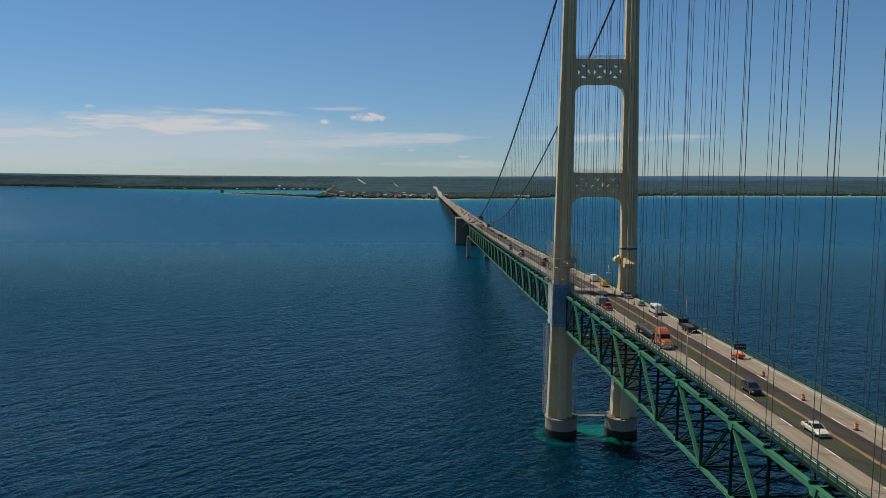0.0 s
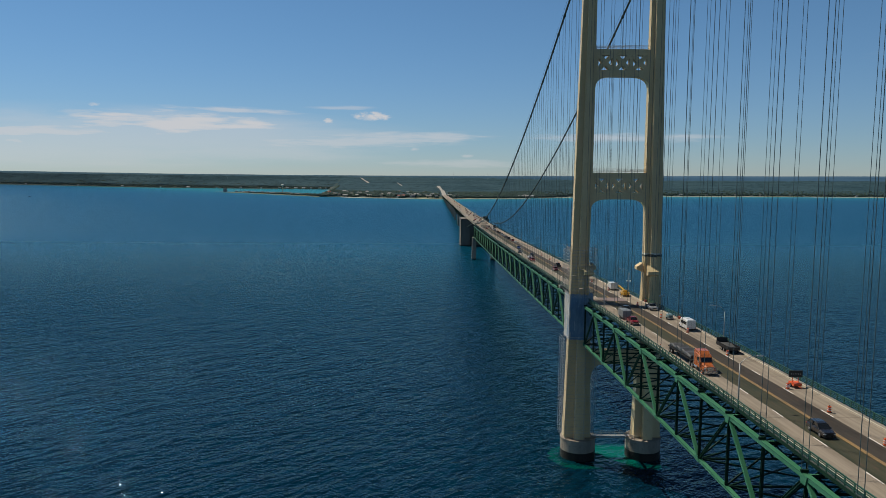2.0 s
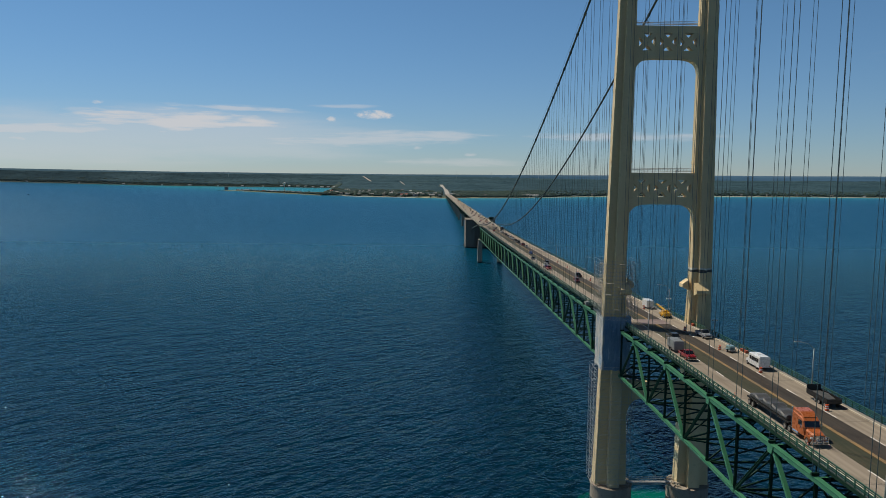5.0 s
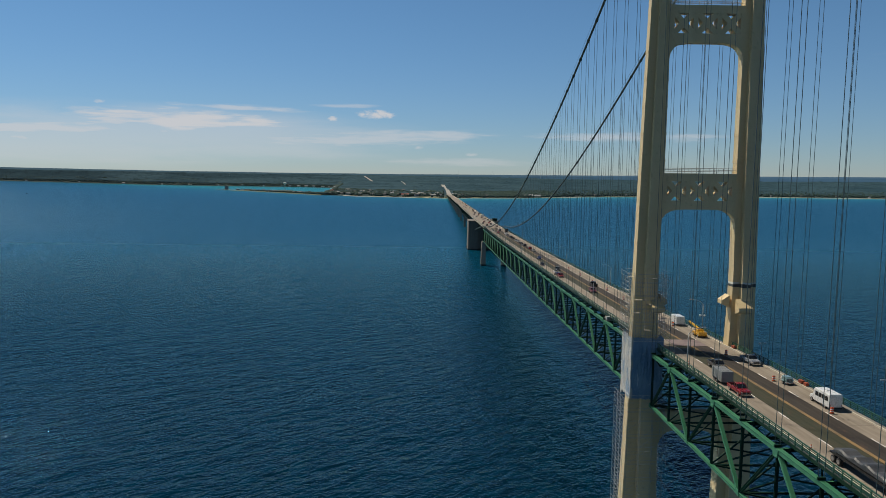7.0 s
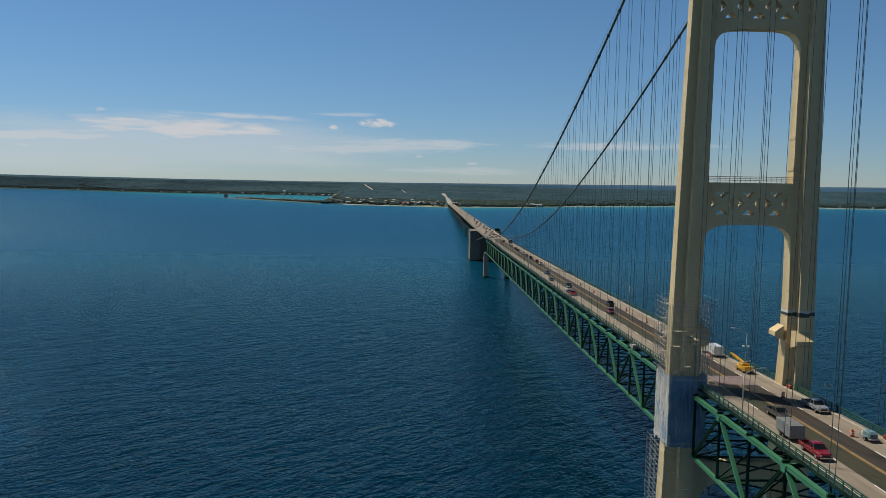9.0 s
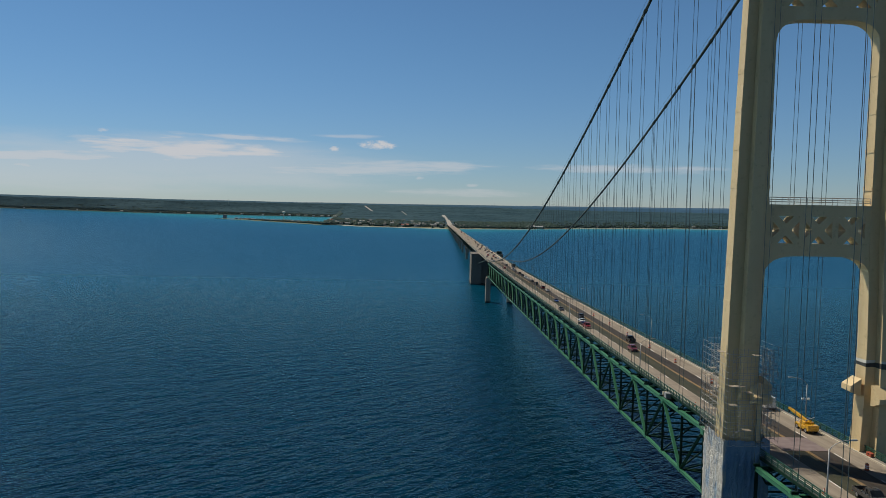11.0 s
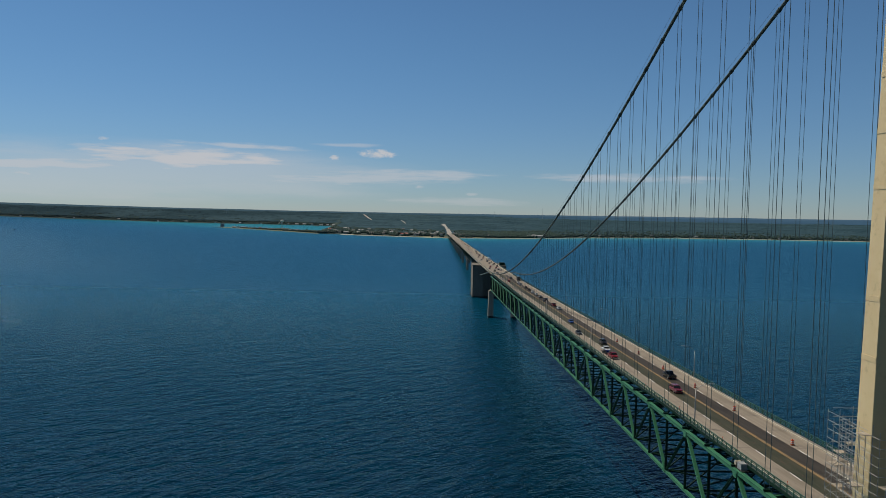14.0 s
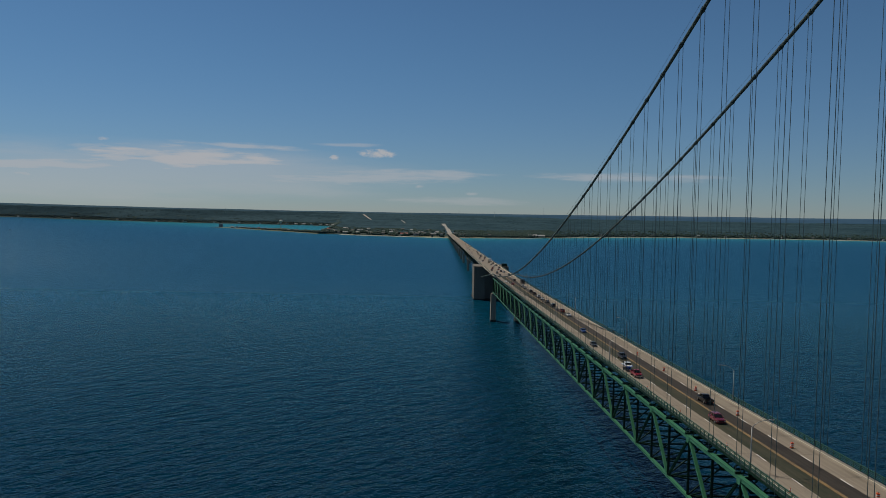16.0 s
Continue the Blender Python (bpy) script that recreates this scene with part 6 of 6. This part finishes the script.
    for s in (-1, 1):
        part("landing_leg", Geo().span(s * 0.8 - 0.06, s * 0.8 + 0.06, 9.0, 9.12, 0.3, 1.15), M["black"], ob)
    return ob


def shuttle_bus(x, y):
    """A white cutaway shuttle bus; rear at y, front towards +y."""
    ob = thing("shuttle_bus", "white cutaway shuttle bus with dark side windows", "bus", at=deck_pose(x, y, 180) @ Matrix.Scale(0.92, 4))
    p = paint(*WHITE)
    part("box_body", Geo().loft([section(a, 1.18, 0.45, z, 0.16) for a, z in ((-5.2, 2.75), (-4.9, 2.95), (0.0, 2.95))]), p, ob)
    part("cab", Geo().loft([section(-7.2, 0.85, 0.45, 1.1, 0.12), section(-6.7, 0.95, 0.45, 1.3, 0.12), section(-6.1, 1.0, 0.45, 1.4, 0.12), section(-5.5, 1.02, 0.45, 2.15, 0.12), section(-5.15, 1.02, 0.45, 2.3, 0.12)]), p, ob)
    part("windscreen", Geo().hexa([(-0.85, -6.13, 1.38), (0.85, -6.13, 1.38), (0.85, -5.9, 1.38), (-0.85, -5.9, 1.38), (-0.8, -5.55, 2.05), (0.8, -5.55, 2.05), (0.8, -5.3, 2.05), (-0.8, -5.3, 2.05)]), M["glass"], ob)
    for s in (-1, 1):
        for a in (-4.7, -3.6, -2.5, -1.4):
            part("side_window", Geo().span(s * 1.185 - 0.015, s * 1.185 + 0.015, a, a + 0.98, 1.6, 2.4), M["glass"], ob)
        part("taillight", Geo().span(s * 1.0 - 0.07, s * 1.0 + 0.07, -0.02, 0.02, 0.8, 1.1), M["tail_lamp"], ob)
        for a in (-6.1, -1.6):
            wheel(ob, s * 1.08, a, 0.42, 0.3)
    part("rear_door", Geo().span(-0.5, 0.5, -0.01, 0.025, 0.7, 2.5), p, ob)
    part("rear_seam", Geo().span(-0.01, 0.01, 0.024, 0.032, 0.7, 2.5), M["black"], ob)
    part("roof_hatch", Geo().span(-0.35, 0.35, -3.2, -2.5, 2.95, 3.08), p, ob)
    part("bumper", Geo().span(-1.15, 1.15, 0.0, 0.18, 0.4, 0.65), M["black"], ob)
    return ob


def crane_truck(x, y):
    """A yellow rough-terrain crane, boom raised a little; front towards +y."""
    ob = thing("mobile_crane", "yellow mobile crane with a half-raised boom", "crane", at=deck_pose(x, y, 180) @ Matrix.Scale(0.78, 4))
    p = paint(*YELLOW)
    part("carrier", Geo().loft([section(-3.0, 1.2, 0.7, 1.35, 0.1), section(-2.6, 1.25, 0.6, 1.5, 0.1), section(2.8, 1.25, 0.6, 1.5, 0.1), section(3.0, 1.2, 0.7, 1.4, 0.1)]), p, ob)
    part("rear_box", Geo().span(-1.25, 1.25, 1.6, 3.1, 0.9, 1.9), p, ob)
    part("turret", Geo().loft([section(-1.4, 0.9, 1.5, 2.1, 0.1), section(-0.9, 1.1, 1.5, 2.4, 0.1), section(1.2, 1.1, 1.5, 2.3, 0.1)]), p, ob)
    part("operator_cab", Geo().span(-1.2, -0.45, -1.7, -0.1, 1.55, 2.75), M["glass"], ob)
    boom = part("boom", Geo().beam((0.25, 1.4, 2.3), (1.2, -4.5, 3.75), 0.5, 0.6, (1, 0, 0)), p, ob)
    part("boom_tip", Geo().beam((1.17, -4.3, 3.70), (1.36, -5.5, 3.98), 0.4, 0.45, (1, 0, 0)), p, boom)
    part("hook_block", Geo().span(1.2, 1.5, -5.5, -5.25, 2.9, 3.8), M["black"], boom)
    part("jib", Geo().beam((1.0, 1.2, 2.6), (-1.9, -0.2, 3.0), 0.22, 0.2), M["galv"], ob)
    for s in (-1, 1):
        for a in (-1.9, 1.9):
            wheel(ob, s * 1.25, a, 0.62, 0.45)
        part("outrigger", Geo().span(s * 1.3 - 0.12, s * 1.3 + 0.12, -0.2, 0.2, 0.3, 1.1), p, ob)
    return ob


def box_trailer(x, y, L, W, H, mat, label, name="box_trailer", turn=0, ribs=False):
    ob = thing(name, label, "trailer", at=deck_pose(x, y, turn))
    part("body", Geo().loft([section(-L / 2, W / 2, 0.5, 0.5 + H, 0.08), section(L / 2, W / 2, 0.5, 0.5 + H, 0.08)]), mat, ob)
    for s in (-1, 1):
        for a in (-0.45, 0.45):
            wheel(ob, s * (W / 2 + 0.05), a + 0.4, 0.34, 0.22)
        part("fender", Geo().span(s * (W / 2) - 0.02, s * (W / 2) + 0.25 * s + 0.02 * (1 - s), -0.6, 1.4, 0.72, 0.78) if s > 0 else Geo().span(-W / 2 - 0.25, -W / 2 + 0.02, -0.6, 1.4, 0.72, 0.78), M["black"], ob)
        part("taillight", Geo().span(s * (W / 2 - 0.12) - 0.08, s * (W / 2 - 0.12) + 0.08, L / 2 - 0.01, L / 2 + 0.02, 0.6, 0.8), M["tail_lamp"], ob)
    part("drawbar", Geo().beam((0, -L / 2 - 1.2, 0.5), (0, -L / 2, 0.5), 0.15, 0.12), M["black"], ob)
    if ribs:
        for k in range(3):
            part("rib", Geo().span(-W / 2 - 0.02, W / 2 + 0.02, -L / 2 + (k + 0.5) * L / 3 - 0.02, -L / 2 + (k + 0.5) * L / 3 + 0.02, 0.5, 0.52 + H), mat, ob)
    return ob


def dump_trailer(x, y):
    ob = thing("dump_trailer", "black open-top flatbed trailer with low sides", "trailer", at=deck_pose(x, y, 180))
    part("floor", Geo().span(-1.2, 1.2, -3.2, 3.2, 0.75, 0.95), M["black"], ob)
    for s in (-1, 1):
        part("side_board", Geo().span(s * 1.2 - 0.05, s * 1.2 + 0.05, -3.2, 3.2, 0.95, 1.6), M["black"], ob)
        for a in (-0.6, 0.6, 2.4):
            wheel(ob, s * 1.15, a, 0.4, 0.3)
    part("head_board", Geo().span(-1.2, 1.2, -3.25, -3.15, 0.95, 2.3), M["black"], ob)
    part("tail_board", Geo().span(-1.2, 1.2, 3.15, 3.25, 0.95, 1.45), M["black"], ob)
    part("cargo", Geo().loft([section(-2.6, 0.9, 0.95, 1.35, 0.1), section(0, 1.0, 0.95, 1.6, 0.2), section(2.4, 0.8, 0.95, 1.3, 0.1)]), M["scorched"], ob)
    return ob


def equipment_trailer(x, y):
    """A compact towed work unit: engine box, folded mast, two wheels."""
    ob = thing("equipment_trailer", "small pale teal towed compressor with hoses beside the railing", "compressor", at=deck_pose(x, y, 180))
    p = paint("unit_teal", (0.16, 0.26, 0.27))
    part("chassis", Geo().span(-0.75, 0.75, -1.5, 1.3, 0.38, 0.52), M["galv"], ob)
    hood = part("engine_hood", Geo().loft([section(-1.0, 0.6, 0.52, 1.15, 0.1), section(-0.7, 0.7, 0.52, 1.45, 0.15), section(0.6, 0.7, 0.52, 1.5, 0.15), section(0.9, 0.6, 0.52, 1.2, 0.1)]), p, ob)
    part("exhaust", Geo().tube((0.35, 0.2, 1.45), (0.35, 0.2, 1.8), 0.05, 8), M["black"], hood)
    for z in (0.7, 0.85, 1.0):
        part("louvre", Geo().span(-0.45, 0.45, 0.9, 0.935, z, z + 0.06), M["black"], hood)
    for s in (-1, 1):
        wheel(ob, s * 0.9, 0.1, 0.33, 0.2)
        part("fender", Geo().span(s * 0.9 - 0.14, s * 0.9 + 0.14, -0.35, 0.55, 0.68, 0.74), p, ob)
        part("taillight", Geo().span(s * 0.6 - 0.07, s * 0.6 + 0.07, 1.28, 1.32, 0.42, 0.52), M["tail_lamp"], ob)
    part("drawbar", Geo().beam((0, -1.5, 0.45), (0, -2.5, 0.42), 0.1, 0.1), M["galv"], ob)
    part("hose_reel", Geo().tube((-0.4, -1.25, 0.85), (0.4, -1.25, 0.85), 0.32, 14), M["stripe"], ob)
    part("jack", Geo().tube((0, -2.3, 0.0), (0, -2.3, 0.75), 0.05, 8), M["galv"], ob)
    return ob


def equipment_case(x, y, length):
    ob = thing("equipment_case", "orange plastic equipment case beside the kerb", "case", "orange cases along the kerb", at=deck_pose(x, y))
    part("body", Geo().span(-0.3, 0.3, -length / 2, length / 2, 0.24, 0.66), M["case_red"], ob)
    part("lid", Geo().loft([[(a, b, 0.66) for a, b in ((-0.33, -length / 2 - 0.03), (0.33, -length / 2 - 0.03), (0.33, length / 2 + 0.03), (-0.33, length / 2 + 0.03))], [(a, b, 0.78) for a, b in ((-0.27, -length / 2 + 0.03), (0.27, -length / 2 + 0.03), (0.27, length / 2 - 0.03), (-0.27, length / 2 - 0.03))]]), M["case_red"], ob)
    part("latch", Geo().span(-0.35, -0.3, -0.08, 0.08, 0.55, 0.7), M["black"], ob)
    return ob


def arrow_board(x, y):
    ob = thing("arrow_board", "black traffic arrow board on an orange trailer", "traffic sign", at=deck_pose(x, y))
    part("trailer", Geo().span(-0.7, 0.7, -1.0, 1.0, 0.4, 0.85), M["orange"], ob)
    part("drawbar", Geo().beam((0, -1.0, 0.45), (0, -2.2, 0.4), 0.1, 0.1), M["orange"], ob)
    for s in (-1, 1):
        wheel(ob, s * 0.85, 0.1, 0.33, 0.2)
        part("mast", Geo().span(s * 0.5 - 0.05, s * 0.5 + 0.05, -0.05, 0.05, 0.85, 2.4), M["orange"], ob)
        part("jack", Geo().span(s * 0.65 - 0.05, s * 0.65 + 0.05, 0.8, 0.9, 0.0, 0.5), M["galv"], ob)
    board = part("board", Geo().span(-1.2, 1.2, -0.08, 0.08, 1.75, 2.95), M["black"], ob, "matt black lamp panel")
    for i in range(5):
        part("lamp", Geo().tube((-0.8 + 0.4 * i, -0.11, 2.35), (-0.8 + 0.4 * i, -0.07, 2.35), 0.07, 8), M["head_lamp"], board)
    return ob


def boat_trailer(x, y):
    ob = thing("boat_trailer", "blue and white motor boat on a road trailer", "boat", at=deck_pose(x, y))
    p = paint("boat_blue", (0.01, 0.07, 0.42))
    part("hull", Geo().loft([[(-0.2, -3.4, 1.6), (0, -3.4, 1.4), (0.2, -3.4, 1.6)], [(-0.95, -2.0, 1.55), (0, -2.0, 0.7), (0.95, -2.0, 1.55)], [(-1.15, 0, 1.5), (0, 0, 0.6), (1.15, 0, 1.5)], [(-1.15, 3.0, 1.4), (0, 3.0, 0.65), (1.15, 3.0, 1.4)]]), p, ob)
    part("deck", Geo().loft([section(-2.6, 0.5, 1.5, 1.62, 0.04), section(0, 1.05, 1.42, 1.62, 0.04), section(2.9, 1.05, 1.36, 1.5, 0.04)]), paint(*WHITE), ob)
    part("windscreen", Geo().hexa([(-0.8, -0.6, 1.6), (0.8, -0.6, 1.6), (0.8, -0.4, 1.6), (-0.8, -0.4, 1.6), (-0.7, -0.2, 2.15), (0.7, -0.2, 2.15), (0.7, -0.05, 2.15), (-0.7, -0.05, 2.15)]), M["glass"], ob)
    part("canopy", Geo().span(-0.85, 0.85, -0.1, 1.5, 2.1, 2.2), paint(*WHITE), ob)
    part("trailer_frame", Geo().span(-0.9, 0.9, -2.8, 2.6, 0.42, 0.55), M["black"], ob)
    part("drawbar", Geo().beam((0, -2.8, 0.48), (0, -4.2, 0.48), 0.14, 0.12), M["black"], ob)
    for s in (-1, 1):
        wheel(ob, s * 1.05, 0.8, 0.34, 0.22)
    return ob


# closed lane: parked work vehicles
arrow_board(6.3, -94.6)
dump_trailer(6.1, -66.5)
shuttle_bus(5.9, -45.6)
equipment_trailer(6.0, -29.3)
car("pickup_truck", SILVER, "silver pickup truck parked beside the railing", True, 6.2, -13.2, "parked work vehicles")
crane_truck(6.2, 15.5)
box_trailer(6.4, 32.0, 4.6, 2.2, 2.1, paint(*WHITE), "white enclosed work trailer beside the railing")
for case_y, case_length in ((0.7, 1.2), (-29.4, 1.2), (-31.2, 0.9)):
    equipment_case(8.62, case_y, case_length)
# northbound traffic
semi_truck(-5.7, -87.0)
car("suv", DARK, "black sport utility car driving north", True, -2.1, -118.2)
car("sedan", ("car_cream", (0.62, 0.58, 0.48)), "cream-white sedan driving north", True, -2.0, -138.0)
car("pickup_truck", GREY, "dark grey pickup truck in the tower's shade", True, -2.6, -18.0)
M["trailer_grey"] = worn("grey_trailer_panel", (0.20, 0.21, 0.21), (0.25, 0.26, 0.26), (0.3, 0.3, 0.3), 0.8, 4.0, 0.4, 0.3)
box_trailer(-5.7, -28.2, 4.6, 2.2, 2.0, M["trailer_grey"], "grey enclosed cargo trailer behind a red pickup", ribs=True)
car("pickup_truck", ("car_red_truck", (0.20, 0.007, 0.012)), "dark red pickup truck towing a trailer", True, -5.7, -35.6)
car("suv", MAROON, "maroon sport utility car driving north", True, -2.1, 97.7)
car("pickup_truck", RED, "red pickup truck towing a boat", True, -5.6, 144.0)
boat_trailer(-5.6, 152.5)
car("suv", DARK, "black sport utility car driving north", True, -2.0, 172.0)
car("sedan", GREY, "dark grey sedan driving north", True, -5.6, 195.6)
car("sedan", BLUE, "dark blue sedan driving north", True, -2.0, 229.6)
car("suv", RED, "red sport utility car far along the bridge", True, -3.0, 468.0)
car("sedan", WHITE, "white sedan far along the bridge", True, -5.5, 491.0)
# southbound queue
car("pickup_truck", DARK, "black pickup truck driving south", False, 2.0, 115.0)
QUEUE = [(283, "sedan", WHITE), (299, "suv", RED), (325, "suv", DARK), (344, "sedan", GREY), (362, "sedan", WHITE), (377, "suv", WHITE), (395, "sedan", DARK), (411, "suv", DARK), (439, "sedan", SILVER), (454, "suv", WHITE), (505, "suv", GREY)]
WORDS = {"car_white": "white", "car_red": "red", "car_black": "black", "car_grey": "dark grey", "car_silver": "silver", "car_blue": "dark blue", "car_maroon": "maroon"}
for y, kind, c in QUEUE:
    car(kind, c, f"{WORDS[c[0]]} {'car' if kind == 'sedan' else 'sport utility car'} queueing southwards", False, 2.3, y, "queue of southbound cars")
FAR = [(566, -3.2, "sedan", GREY, True), (591, -3.4, "suv", DARK, True), (601, 3.6, "suv", WHITE, False), (640, 2.2, "sedan", RED, False), (668, 5.6, "suv", DARK, False), (718, 1.6, "sedan", SILVER, False), (742, 5.6, "sedan", DARK, False), (786, -2.4, "suv", DARK, True), (921, 3.0, "suv", GREY, False), (935, 5.8, "sedan", WHITE, False), (1006, 4.6, "sedan", DARK, False), (1174, -3.2, "sedan", BLUE, True), (1245, 5.8, "suv", GREY, False), (1378, -2.0, "sedan", DARK, True), (1520, 2.4, "suv", RED, False), (575, 5.4, "sedan", DARK, False), (612, 2.0, "suv", GREY, False), (628, -5.2, "sedan", DARK, True), (655, -2.2, "suv", RED, True), (690, 2.4, "sedan", WHITE, False), (704, 5.8, "suv", DARK, False), (758, 2.0, "suv", GREY, False), (770, -5.4, "sedan", WHITE, True), (806, 5.6, "sedan", DARK, False), (830, 2.2, "sedan", RED, False), (850, -2.2, "suv", DARK, True), (872, 5.8, "suv", DARK, False), (895, 2.0, "sedan", GREY, False), (960, 2.2, "suv", DARK, False), (985, -5.0, "sedan", SILVER, True), (1040, 5.8, "suv", DARK, False), (1072, 2.4, "sedan", WHITE, False), (1105, -2.4, "suv", DARK, True), (1140, 5.6, "sedan", DARK, False), (1210, 2.2, "suv", DARK, False), (1300, 5.6, "sedan", RED, False), (1340, 2.0, "suv", DARK, False), (1440, 5.6, "sedan", DARK, False), (1600, 5.6, "suv", DARK, False), (1700, 2.2, "sedan", WHITE, False)]
for y, x, kind, c, north in FAR:
    car(kind, c, f"{WORDS[c[0]]} {'car' if kind == 'sedan' else 'sport utility car'} far off on the approach", north, x, y, "far cars on the approach")
box_trailer(5.9, 484, 7.0, 2.4, 2.8, paint(*DARK), "dark box truck body in the far queue", "box_truck", 180)
box_trailer(5.9, 789, 8.0, 2.5, 3.0, paint(*WHITE), "white box truck body on the approach", "box_truck", 180)
